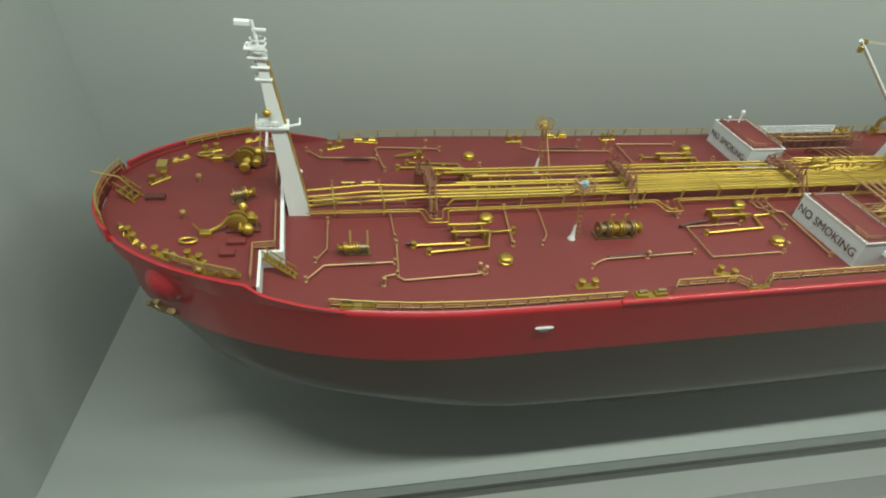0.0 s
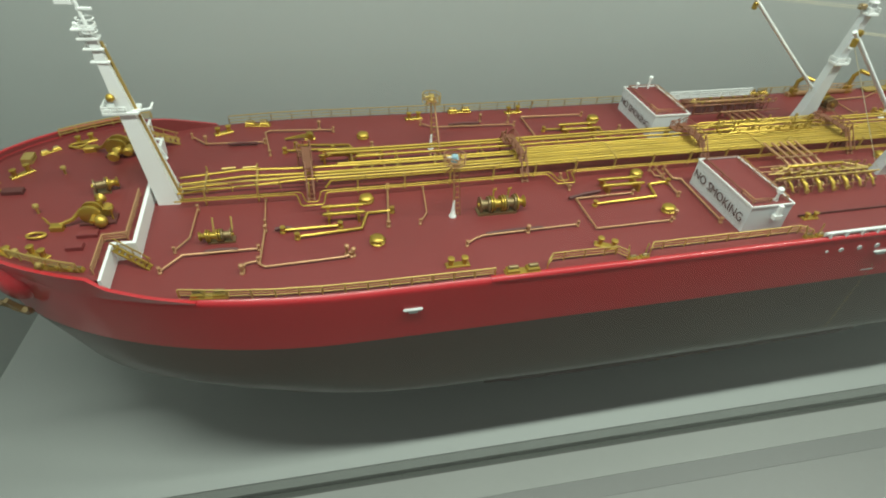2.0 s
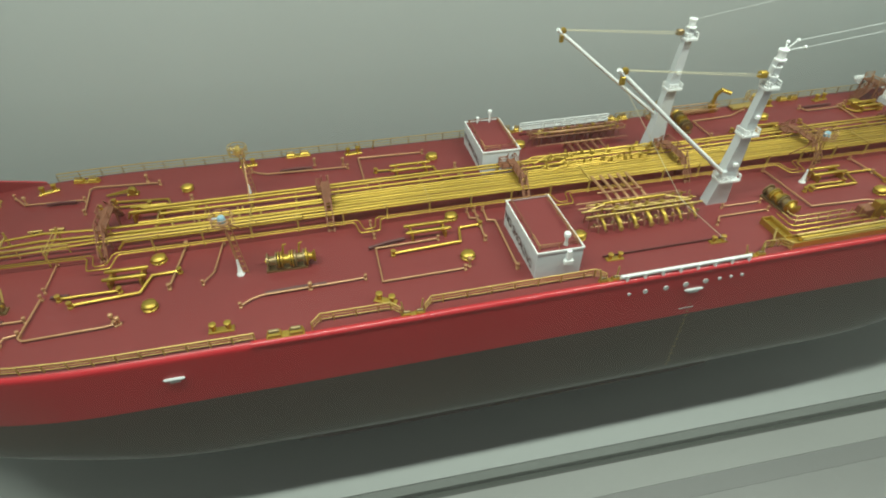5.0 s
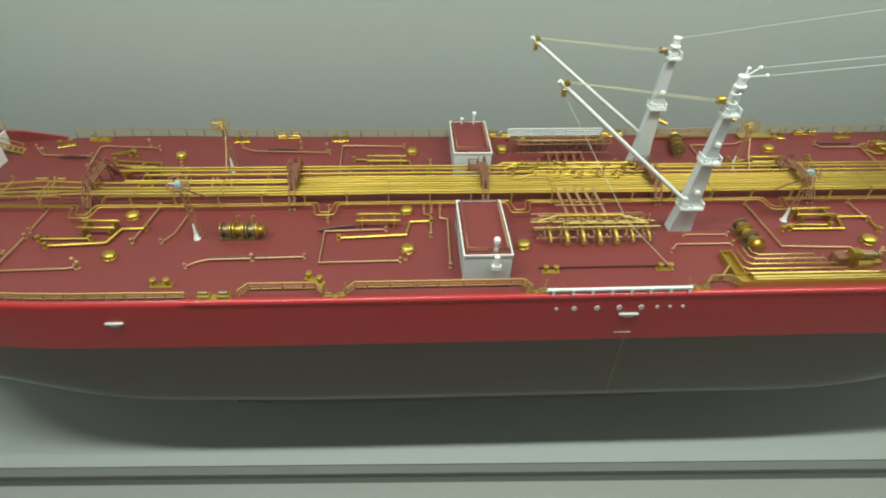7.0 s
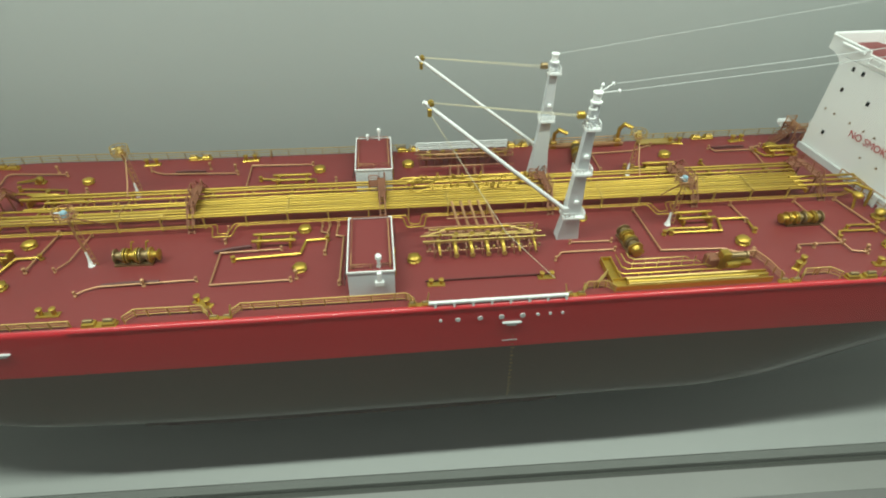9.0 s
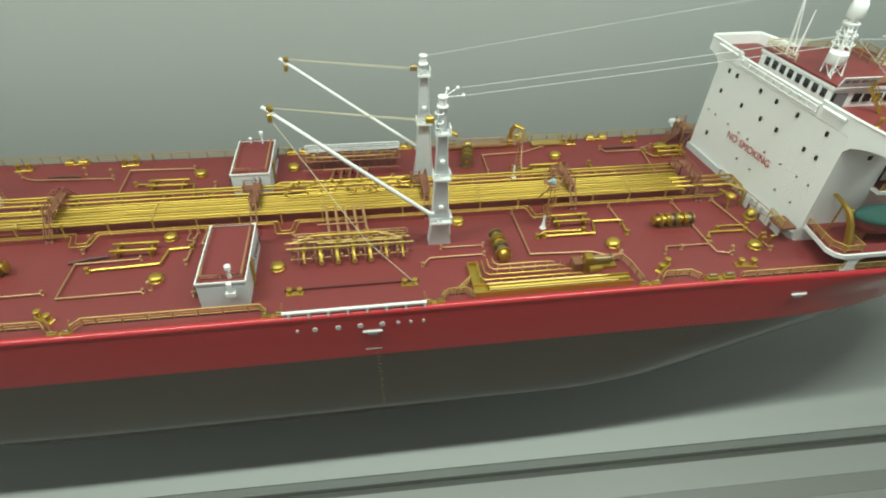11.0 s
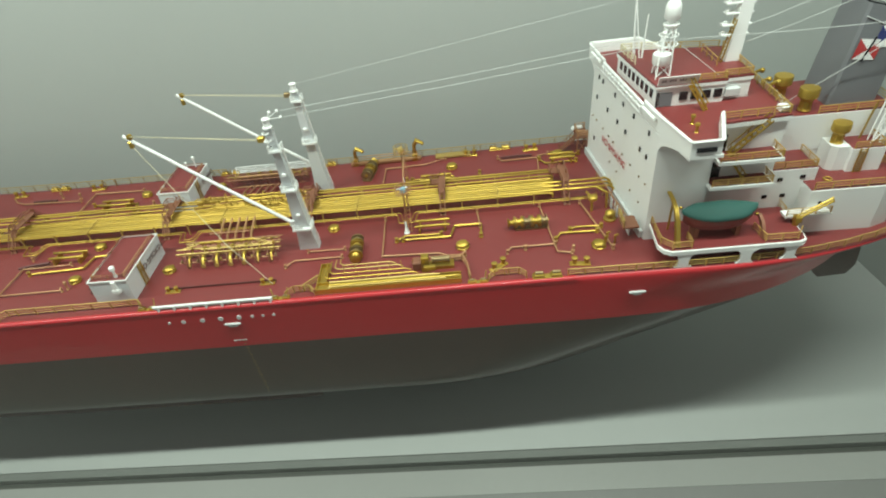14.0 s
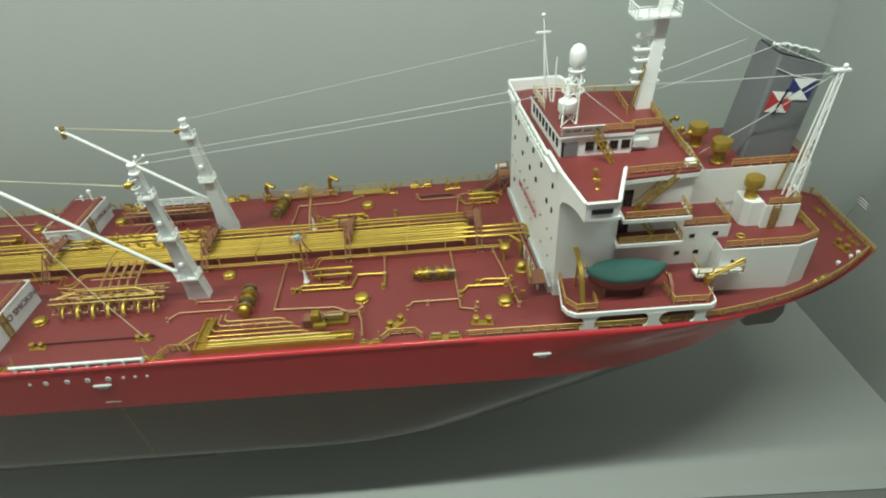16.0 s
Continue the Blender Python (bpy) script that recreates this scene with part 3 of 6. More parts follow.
def deckhouse(x0, x1, y0, y1, z1):
    wall = part("deckhouse", Geo().box(x0, x1, y0, y1, ZD, z1 - 0.012), M_POST, ship, "white deckhouse with red roof and lettered side", smooth=0)
    part("roof", Geo().box(x0 + 0.012, x1 - 0.012, y0 + 0.012, y1 - 0.012, z1 - 0.012, z1 - 0.002), M_DECK, wall, "red roof", smooth=0)
    t = 0.006
    g = Geo().box(x0 - 0.01, x1 + 0.01, y0 - 0.01, y0 + t, z1 - 0.012, z1 + 0.012).box(x0 - 0.01, x1 + 0.01, y1 - t, y1 + 0.01, z1 - 0.012, z1 + 0.012)
    g.box(x0 - 0.01, x0 + t, y0 + t, y1 - t, z1 - 0.012, z1 + 0.012).box(x1 - t, x1 + 0.01, y0 + t, y1 - t, z1 - 0.012, z1 + 0.012)
    part("roof_edge", g, M_WHITE, wall, smooth=0)
    ln = y1 - y0
    text_part("NO SMOKING", ln / 6.4, M_LETTER, wall, pose((x0 - 0.03) * U, (y0 + y1) / 2 * U, (ZD + z1) / 2 * U, 90, 0, -90))
    text_part("NO SMOKING", ln / 8.5, M_LETTER, wall, pose((x1 + 0.03) * U, (y0 + 0.68 * ln) * U, (ZD + 0.6 * (z1 - ZD)) * U, 90, 0, 90))
    r = [(x0 + 0.05, y0 + 0.26 * ln, z1), (x0 + 0.05, y0 + 0.07, z1), (x1 - 0.05, y0 + 0.07, z1), (x1 - 0.05, y0 + 0.9 * ln, z1)]
    railing(r, 0.07, 2, M_COPPER, 0.3, 0.007, wall)
    railing([(x0 + 0.05, y0 + 0.26 * ln, z1), (x0 + 0.05, y1 - 0.05, z1), (x1 - 0.05, y1 - 0.05, z1)], 0.05, 1, M_BROWN, 0.4, 0.007, wall)
    ladder((x1 + 0.02, y0 + 0.35 * ln, ZD), (x1 + 0.02, y0 + 0.35 * ln, z1), 0.10, (0, 1, 0), M_GOLD, wall)
    return wall


near_house = deckhouse(5.95, 6.56, -1.70, -0.54, 2.90)
far_house = deckhouse(6.02, 6.62, 0.75, 1.78, 2.90)
g = Geo().lathe((6.36, -1.60, 2.90), [(0.03, 0), (0.02, 0.05), (0.02, 0.12), (0.042, 0.13), (0.042, 0.18), (0.02, 0.20)], 12)
v = part("vent_cowl", g, M_WHITE, near_house, "white ventilator cowl")
part("bracket", Geo().box(6.30, 6.42, -1.76, -1.704, 2.70, 2.76), M_WHITE, near_house)
part("vent_duct", Geo().box(6.33, 6.39, -1.75, -1.704, 2.764, 2.9), M_WHITE, near_house)
g = Geo().lathe((6.42, 1.70, 2.90), [(0.015, 0), (0.015, 0.16), (0.035, 0.17), (0.035, 0.215), (0.015, 0.23)], 10)
part("vent_cowl", g, M_WHITE, far_house, "white ventilator cowl")
part("vent_cowl", Geo().lathe((6.22, 1.72, 2.90), [(0.015, 0), (0.015, 0.06), (0.03, 0.07), (0.03, 0.1)], 8), M_WHITE, far_house)


# ---- kingposts with derricks ----
def kingpost(x, foot_y, head_y, top, levels):
    """Tapered post that leans a little, with small railed shelves and a stepped head."""
    X = lambda z: x - 0.06 * (z - ZD) / (top - ZD)
    Y = lambda z: foot_y + (head_y - foot_y) * (z - ZD) / (top - ZD)
    W0 = lambda z: lerp(z, (2.5, 2.95, 3.7, 4.4, 4.8), (0.33, 0.235, 0.16, 0.115, 0.095))
    D0 = lambda z: lerp(z, (2.5, 3.4, 4.8), (0.17, 0.13, 0.09))
    g = Geo().rings([rect(X(z), Y(z), W0(z), D0(z), z) for z in (ZD, 2.95, 3.7, 4.4, top - 0.14)])
    post = part("kingpost", g, M_POST, ship, "white tapered kingpost with platforms and derrick", smooth=0)
    for z in levels:
        w, d, y = W0(z) / 2, D0(z) / 2, Y(z)
        x0, x1, y0, y1 = X(z) - w - 0.035, X(z) + w + 0.05, y - d - 0.06, y + d
        part("platform", Geo().box(x0, x1, y0, y1, z - 0.03, z), M_WHITE, post, smooth=0)
        railing([(x0 + 0.01, y1, z), (x0 + 0.01, y0 + 0.01, z), (x1 - 0.01, y0 + 0.01, z), (x1 - 0.01, y1, z)], 0.075, 2, M_WHITE, 0.13, 0.007, post)
        part("floodlight", Geo().lathe((X(z) - 0.5 * w, y - d - 0.04, z), [(0.008, 0), (0.008, 0.03), (0.018, 0.034), (0.017, 0.055), (0.007, 0.062)], 8), M_WHITE, post)
    for z in levels[:-1]:
        part("floodlight", Geo().box(X(z) - 0.03, X(z) + 0.03, Y(z + 0.3) - D0(z + 0.3) / 2 - 0.035, Y(z + 0.3) - D0(z + 0.3) / 2, z + 0.24, z + 0.29, 0.01), M_WHITE, post)
    g = Geo().lathe((X(top), Y(top), top - 0.14), [(0.075, 0), (0.075, 0.02), (0.05, 0.025), (0.05, 0.11), (0.062, 0.115), (0.062, 0.135), (0.03, 0.14)], 12)
    part("masthead", g, M_WHITE, post)
    for s in (-1, 1):
        part("ladder_rail", Geo().tube([(X(z) + W0(z) / 2 + 0.02, Y(z) + 0.04 + 0.022 * s, z) for z in (ZD + 0.1, 2.95, 3.7, 4.4)], 0.007, 4), M_WHITE, post)
    return post


near_post = kingpost(9.19, -0.69, -0.95, 4.92, (2.97, 3.74, 4.44))
far_post = kingpost(9.15, 1.01, 0.79, 4.74, (3.64, 4.46))
g = Geo()
for dx, dy, dz in ((0.03, 0.05, 0.07), (0.15, 0.03, 0.09), (0.21, -0.05, 0.03)):
    g.tube([(9.14, -0.95, 4.90), (9.16 + dx, -0.95 + dy, 4.91 + dz)], 0.008, 4).ball((9.16 + dx, -0.95 + dy, 4.91 + dz), 0.024, 8)
part("insulator", g, M_WHITE, near_post)
g = Geo()
for z in (4.60, 4.72):
    g.tube([(9.09 + 0.05 * math.cos(math.tau * k / 10), -0.99 + 0.05 * math.sin(math.tau * k / 10), z) for k in range(11)], 0.009, 5)
part("lamp_hoop", g, M_WHITE, near_post)
for post, a, b, pulley in ((near_post, (9.04, -0.83, 3.10), (7.00, -0.92, 4.82), (9.03, -0.93, 4.62)), (far_post, (9.03, 1.00, 3.12), (7.03, 0.88, 4.68), (9.00, 0.82, 4.55))):
    part("boom", Geo().tube([a, tuple((Vector(a) * 0.5 + Vector(b) * 0.5)), b], 0.030, 10, 0.027), M_WHITE, post, "white derrick boom")
    part("heel_pivot", Geo().box(a[0] - 0.03, a[0] + 0.05, a[1] - 0.035, a[1] + 0.035, a[2] - 0.05, a[2] + 0.04, 0.01), M_GREYW, post)
    tip = Vector(b) + (Vector(a) - Vector(b)).normalized() * 0.08
    part("tackle_block", Geo().lathe(tip + Vector((0.03, 0, 0.03)), [(0.02, -0.03), (0.042, -0.02), (0.042, 0.02), (0.02, 0.03)], 10, "y"), M_GOLD, post)
    part("tackle_block", Geo().box(tip.x - 0.01, tip.x + 0.04, tip.y - 0.03, tip.y + 0.02, tip.z - 0.13, tip.z - 0.03, 0.01), M_GOLD, post)
    part("tackle_block", Geo().box(pulley[0] - 0.1, pulley[0], pulley[1] - 0.035, pulley[1] + 0.035, pulley[2] - 0.05, pulley[2] + 0.03, 0.015), M_GOLD if post is near_post else M_STEEL, post)
    part("topping_wire", Geo().tube([tip + Vector((0.05, -0.03, 0.05)), Vector(pulley) + Vector((-0.08, -0.03, 0.0))], 0.0045, 4), M_ROPE, post)
    part("topping_wire", Geo().tube([tip + Vector((0.05, 0.03, 0.02)), Vector(pulley) + Vector((-0.08, 0.03, -0.05))], 0.0045, 4), M_ROPE, post)
part("hoist_wire", Geo().tube([(7.06, -0.92, 4.70), (8.1, -1.3, 3.1), (8.76, -1.62, 2.53)], 0.005, 4), M_ROPE, near_post)
part("aerial_wire", Geo().tube([(9.35, -0.92, 5.00), (11.8, -0.74, 5.17), (14.45, -0.55, 5.38)], 0.005, 4), M_WIRE, ship)
part("aerial_wire", Geo().tube([(9.41, -1.00, 4.94), (11.8, -0.80, 5.09), (14.5, -0.6, 5.28)], 0.005, 4), M_WIRE, ship)
part("aerial_wire", Geo().tube([(9.1, 0.79, 4.72), (14.5, 0.7, 5.55)], 0.004, 4), M_WIRE, ship)

# ---- foremast ----
MX = lambda z: -1.03 - 0.28 * (z - ZD) / 1.95
fmast = part("foremast", Geo().rings([rect(-1.03, 0, 0.25, 0.30, ZD), rect(MX(3.7), 0, 0.155, 0.18, 3.70), rect(MX(4.45), 0.0, 0.085, 0.09, 4.45)]), M_WHITE, ship, "white raked foremast with radar platform and lamps", smooth=0)
part("ladder_strip", Geo().tube([(-0.895, -0.02, ZD), (MX(4.4) + 0.065, 0, 4.4)], 0.018, 5), M_PALE, fmast, "brass ladder")
part("platform", Geo().box(MX(3.68) - 0.23, MX(3.68) + 0.13, -0.12, 0.12, 3.66, 3.685), M_WHITE, fmast)
railing([(MX(3.7) - 0.22, 0.11, 3.685), (MX(3.7) - 0.22, -0.11, 3.685), (MX(3.7) + 0.02, -0.11, 3.685)], 0.06, 2, M_WHITE, 0.09, 0.007, fmast)
part("lamp_arm", Geo().tube([(MX(3.7) + 0.05, -0.1, 3.69), (MX(3.7) + 0.25, -0.05, 3.70), (MX(3.7) + 0.25, 0.1, 3.70)], 0.012, 5), M_WHITE, fmast)
part("bell", Geo().ball((MX(3.86) - 0.07, -0.12, 3.86), 0.045, 10), M_GOLD, fmast, "gold bell")
for z, w in ((4.20, 0.11), (4.33, 0.12), (4.43, 0.13), (4.52, 0.14)):
    part("lamp_bracket", Geo().box(MX(z) - w, MX(z) + 0.07, -0.07, 0.07, z, z + 0.014).lathe((MX(z) - w + 0.04, 0, z + 0.014), [(0.025, 0), (0.025, 0.04), (0.01, 0.05)], 8), M_WHITE, fmast)
g = Geo()
for k in range(10):
    a0, a1 = math.tau * k / 10, math.tau * (k + 1) / 10
    for zz in (4.50, 4.57, 4.62):
        g.tube([(MX(4.5) + 0.08 * math.cos(a0), 0.08 * math.sin(a0), zz), (MX(4.5) + 0.08 * math.cos(a1), 0.08 * math.sin(a1), zz)], 0.008, 4)
part("lamp_cage", g, M_WHITE, fmast)
part("topmast", Geo().cyl((MX(4.45), 0, 4.45), (MX(4.78), 0, 4.80), 0.022, 0.016, 8), M_WHITE, fmast)
part("horn", Geo().box(MX(4.78) - 0.17, MX(4.78) - 0.02, -0.03, 0.03, 4.75, 4.80, 0.01).box(MX(4.7) - 0.02, MX(4.7) + 0.12, -0.02, 0.02, 4.70, 4.72), M_WHITE, fmast)
part("mast_brace", Geo().cyl((-0.97, 0.10, 3.0), (-1.25, 0.95, ZF + 0.02), 0.016, n=6), M_WHITE, fmast)

# ---- fore and aft pipe rack ----
RZ = 2.70


def off(x):
    """Small sideways shift of the pipe rack along the deck, set to fit the camera's views."""
    return lerp(x, (1.0, 5.0), (0.0, 0.09))


def run(pts):
    """Splits long straights so that they follow the rack's line."""
    out = []
    for (xa, ya, za), (xb, yb, zb) in zip(pts, pts[1:]):
        n = max(1, int(abs(xb - xa) / 1.0))
        out += [(xa + (xb - xa) * k / n, ya + (yb - ya) * k / n, za + (zb - za) * k / n) for k in range(n)]
    return [(x, y + off(x), z) for x, y, z in out + [pts[-1]]]


# a close sheet of thin pipes on the near half, fewer thick ones with gaps beyond
LANES = [(-0.13 + 0.043 * k, RZ + (0.0, 0.010, -0.008)[k % 3], (0.0160, 0.0145, 0.0170)[k % 3]) for k in range(11)] + [(0.365, RZ + 0.03, 0.018), (0.45, RZ + 0.05, 0.017), (0.54, RZ + 0.04, 0.019)]
for k, (y, z, r) in enumerate(LANES):
    tail = [(13.30 + 0.006 * k, y, z), (13.36 + 0.006 * k, y, z - 0.03), (13.36 + 0.006 * k, y, 2.6)]
    if k in (1, 3, 5, 8):
        pts = [(-0.92, -0.17 + 0.05 * k, 2.63), (-0.15, -0.15 + 0.055 * k, 2.67), (0.55, y, z)] + tail
    elif k in (2, 6, 10):
        pts = [(3.45 + 0.05 * (k % 3), y, 2.61), (3.52 + 0.05 * (k % 3), y, z)] + tail
    else:
        pts = [(0.85 + 0.13 * (k * 5 % 4), y + (0.08 if k > 7 else -0.02), 2.61), (0.93 + 0.13 * (k * 5 % 4), y, z)] + tail
    part("pipe", Geo().tube(run(pts), r, 8), M_GOLD, ship)
for k, (y, z, xa, xb) in enumerate(((0.62, 2.66, 6.75, 9.9), (0.69, 2.63, 6.9, 9.7), (0.56, 2.78, 6.7, 9.1), (0.50, 2.81, 6.9, 8.95), (0.44, 2.79, 6.8, 8.8), (0.38, 2.80, 7.2, 9.0), (0.32, 2.78, 6.9, 8.9), (0.26, 2.77, 7.1, 8.7), (0.20, 2.78, 7.0, 8.6))):
    part("pipe", Geo().tube(run([(xa, y, z - 0.05), (xa + 0.1, y, z), (xb - 0.1, y, z), (xb, y, z - 0.05)]), 0.012, 7), M_GOLD, ship)
vdata = None
for k in range(48):
    x = 6.9 + 0.043 * k + random.uniform(-0.02, 0.02)
    y = random.choice((0.20, 0.26, 0.32, 0.38, 0.44, 0.50, 0.56))
    if vdata is None:
        vdata = part("valve", Geo().lathe((x, y + off(x), 2.78), [(0.022, 0), (0.022, 0.02), (0.010, 0.024), (0.010, 0.045), (0.022, 0.05), (0.022, 0.058)], 8), M_GOLD, ship)
    else:
        again(vdata, (x, y + off(x), 2.775 + random.uniform(0, 0.02)), 0, random.uniform(0.8, 1.15))
# clamps and flanges along the runs
fdata = None
for k in range(90):
    y, z, r = LANES[random.randrange(len(LANES))]
    x = random.uniform(1.4, 12.8)
    if fdata is None:
        fdata = part("pipe_flange", Geo().lathe((x, y + off(x), z), [(0.022, -0.012), (0.022, 0.012)], 8, "x"), M_PALE, ship, at=(x, y + off(x), z))
    else:
        again(fdata, (x, y + off(x), z))
# lower line with its square expansion loops
for y0, deep, r, inset in ((-0.245, -0.50, 0.010, 0.0), (-0.20, -0.43, 0.008, 0.06)):
    line = [(-0.95 + inset, y0, 2.60)]
    for xl in (0.50, 3.90, 6.76, 10.68):
        line += [(xl - 0.05 + inset, y0, 2.60), (xl - 0.01 + inset, y0 - 0.03, 2.60), (xl + 0.025 + inset, deep + 0.03, 2.60), (xl + 0.05 + inset, deep, 2.60),
                 (xl + 0.28 - inset, deep, 2.60), (xl + 0.305 - inset, deep + 0.03, 2.60), (xl + 0.34 - inset, y0 - 0.03, 2.60), (xl + 0.38 - inset, y0, 2.60)]
    part("pipe", Geo().tube(run(line + [(13.9, y0, 2.60), (14.1, y0 + 0.06, 2.62)]), r, 8), M_GOLD, ship)
# frames that carry it
for k, x in enumerate([-0.6 + 0.62 * k for k in range(23)]):
    g = Geo()
    lo, hi = (-0.2, 0.32) if x < 0.7 else (-0.15 + off(x), 0.57 + off(x))
    for y in (lo, hi):
        g.box(x - 0.010, x + 0.010, y - 0.010, y + 0.010, ZD, RZ + 0.03)
    g.box(x - 0.010, x + 0.010, lo, hi, RZ - 0.05, RZ - 0.03)
    if k % 4 == 1:
        g.box(x - 0.006, x + 0.006, lo, lo + 0.40, RZ + 0.024, RZ + 0.032)
    part("rack_frame", g, M_PALE, ship, smooth=0)
railing([(-0.85, -0.17, RZ - 0.05), (0.3, -0.16, RZ - 0.05)], 0.13, 2, M_PALE, 0.3, 0.007)
railing(run([(0.75, -0.15, RZ), (3.2, -0.15, RZ)]), 0.09, 2, M_PALE, 0.5, 0.006)


def crossover(x):
    """Narrow brown walkway over the pipes, a broad landing beside it and a stair at each end."""
    o = off(x)
    ob = part("crossover", Geo().box(x - 0.02, x + 0.10, o, o + 0.54, 2.80, 2.815), M_BROWN, ship, "brown walkway bridging the pipes")
    wide = x > 4
    part("landing", Geo().box(x - (0.17 if wide else 0.09), x - 0.024, o + 0.36, o + 0.54, 2.765, 2.78), M_BROWN, ob)
    railing([(x + 0.095, o, 2.815), (x + 0.095, o + 0.54, 2.815)], 0.10, 2, M_BROWN, 0.26, 0.007, ob)
    railing([(x - 0.015, o, 2.815), (x - 0.015, o + 0.26, 2.815), (x - (0.16 if wide else 0.08), o + 0.37, 2.78), (x - (0.16 if wide else 0.08), o + 0.53, 2.78), (x - 0.02, o + 0.53, 2.78)], 0.09, 2, M_BROWN, 0.16, 0.007, ob)
    stair((x + 0.04, o - 0.26, ZD), (x + 0.04, o, 2.815), 0.08, (1, 0, 0), M_BROWN, ob)
    stair((x + 0.04, o + 0.80, ZD), (x + 0.04, o + 0.54, 2.815), 0.08, (1, 0, 0), M_BROWN, ob)
    for dx, y in ((-0.01, 0.01), (0.09, 0.01), (0.09, 0.53), (-0.16 if wide else -0.08, 0.53)):
        part("leg_frame", Geo().box(x + dx - 0.009, x + dx + 0.009, o + y - 0.009, o + y + 0.009, ZD, 2.80 if dx > -0.05 else 2.765), M_BROWN, ob, smooth=0)
    return ob


for x in (0.62, 3.52, 6.40, 9.05, 11.42, 13.55):
    crossover(x)


# ---- pipework on deck ----
def pipe(r, mat, *pts, z=2.535, ends=True):
    r *= 0.70 if mat is M_COPPER else 0.74
    p = [(x, y, z) for x, y in pts]
    ob = part("deck_pipe", Geo().tube(p, r, 6), mat, ship)
    if ends:
        for x, y in (pts[0], pts[-1]):
            part("pipe_end", Geo().lathe((x, y, ZD), [(r * 2.1, 0), (r * 2.1, 0.02), (r * 1.2, 0.025), (r * 1.2, 0.06), (r * 1.9, 0.065), (r * 1.9, 0.085)], 8), mat, ob)
    return ob


def both(r, mat, *pts, z=2.535, grow=1.22):
    pipe(r, mat, *pts, z=z)
    pipe(r, mat, *[(x + 0.08, -y * grow + 0.08) for x, y in pts], z=z)


both(0.017, M_COPPER, (0.09, -0.82), (0.03, -1.43), (0.09, -1.48), (0.91, -1.44), (1.02, -1.42), grow=1.0)
pipe(0.016, M_COPPER, (-0.14, -1.48), (-0.12, -1.40), (0.02, -1.37))
both(0.016, M_COPPER, (-0.98, -1.40), (-0.78, -1.17), (0.02, -1.16), grow=1.0)
both(0.024, M_GOLD, (0.29, -0.87), (0.96, -0.86), grow=1.0)
both(0.024, M_GOLD, (0.45, -1.01), (1.20, -0.95), (1.30, -0.66), (1.62, -0.64), grow=1.0)
both(0.020, M_COPPER, (1.65, -0.12), (1.53, -0.92), grow=1.0)
pipe(0.014, M_COPPER, (2.12, -0.16), (2.04, -0.75), (1.92, -0.93))
pipe(0.014, M_COPPER, (-0.69, -0.31), (-0.73, -0.87), (-0.87, -1.08))
pipe(0.013, M_COPPER, (0.1, -0.2), (0.09, -0.7))
both(0.016, M_COPPER, (2.38, -1.42), (2.49, -1.34), (2.62, -1.29), (3.88, -1.25), grow=1.05)
both(0.016, M_COPPER, (5.15, -1.35), (4.08, -1.37), (4.09, -0.72), (4.95, -0.69), grow=1.12)
both(0.024, M_GOLD, (4.30, -0.87), (5.23, -0.82), (5.29, -0.53), (5.60, -0.51), grow=1.25)
both(0.020, M_COPPER, (5.62, -0.15), (5.58, -0.83), grow=1.2)
pipe(0.016, M_COPPER, (5.51, -0.16), (5.50, -0.34), (5.61, -0.37))
pipe(0.020, M_COPPER, (5.75, -0.16), (5.73, -0.44), (5.84, -0.47), (5.81, -1.47))
both(0.016, M_COPPER, (4.10, -0.16), (4.11, -0.47), grow=1.4)
pipe(0.016, M_COPPER, (8.88, -1.24), (9.0, -1.10), (9.8, -1.10))
pipe(0.014, M_COPPER, (9.19, -0.89), (9.82, -0.90))
both(0.024, M_GOLD, (10.68, -0.80), (10.82, -0.70), (11.43, -0.72), grow=1.25)
both(0.024, M_GOLD, (10.79, -0.80), (11.58, -0.81), (11.65, -0.53), (12.10, -0.54), (12.08, -0.85), grow=1.2)
pipe(0.018, M_COPPER, (10.44, -0.16), (10.47, -1.18), (11.39, -1.22), (11.62, -1.35), (11.77, -1.33))
pipe(0.016, M_COPPER, (10.3, 1.0), (10.3, 1.55), (11.1, 1.58), (11.5, 1.75))
both(0.017, M_COPPER, (12.46, -1.35), (12.53, -1.23), (13.22, -1.23), grow=1.1)
both(0.017, M_COPPER, (13.12, -0.16), (13.22, -1.42), (13.43, -1.47), grow=1.0)
both(0.024, M_GOLD, (13.24, -1.12), (13.34, -0.97), (13.91, -0.98), grow=1.15)
pipe(0.020, M_COPPER, (13.80, -0.16), (14.05, -1.43))
pipe(0.018, M_COPPER, (12.05, -0.16), (12.08, -0.60))
both(0.022, M_GOLD, (13.5, -0.9), (13.6, -0.84), (14.0, -0.86), grow=1.6)


def heater(x0, x1, y):
    """Two long gilt cylinders on saddles."""
    g = Geo()
    for s in (0.12, 0.88):
        xs0 = x0 + (x1 - x0) * s
        g.box(xs0 - 0.014, xs0 + 0.014, y - 0.05, y + 0.21, ZD, ZD + 0.10)
    ob = part("tank_heater", g, M_GOLD, ship, "paired gilt cylinders on saddles")
    for dy in (0.0, 0.15):
        c = Geo().lathe((x0, y + dy, ZD + 0.12), [(0.010, -0.02), (0.024, 0.0), (0.024, x1 - x0), (0.010, x1 - x0 + 0.02)], 10, "x")
        cy = part("cylinder", c, M_GOLD, ob)
        for s in (0.2, 0.8):
            part("band", Geo().lathe((x0 + (x1 - x0) * s, y + dy, ZD + 0.12), [(0.029, -0.010), (0.029, 0.010)], 10, "x"), M_GOLD, cy)
    return ob


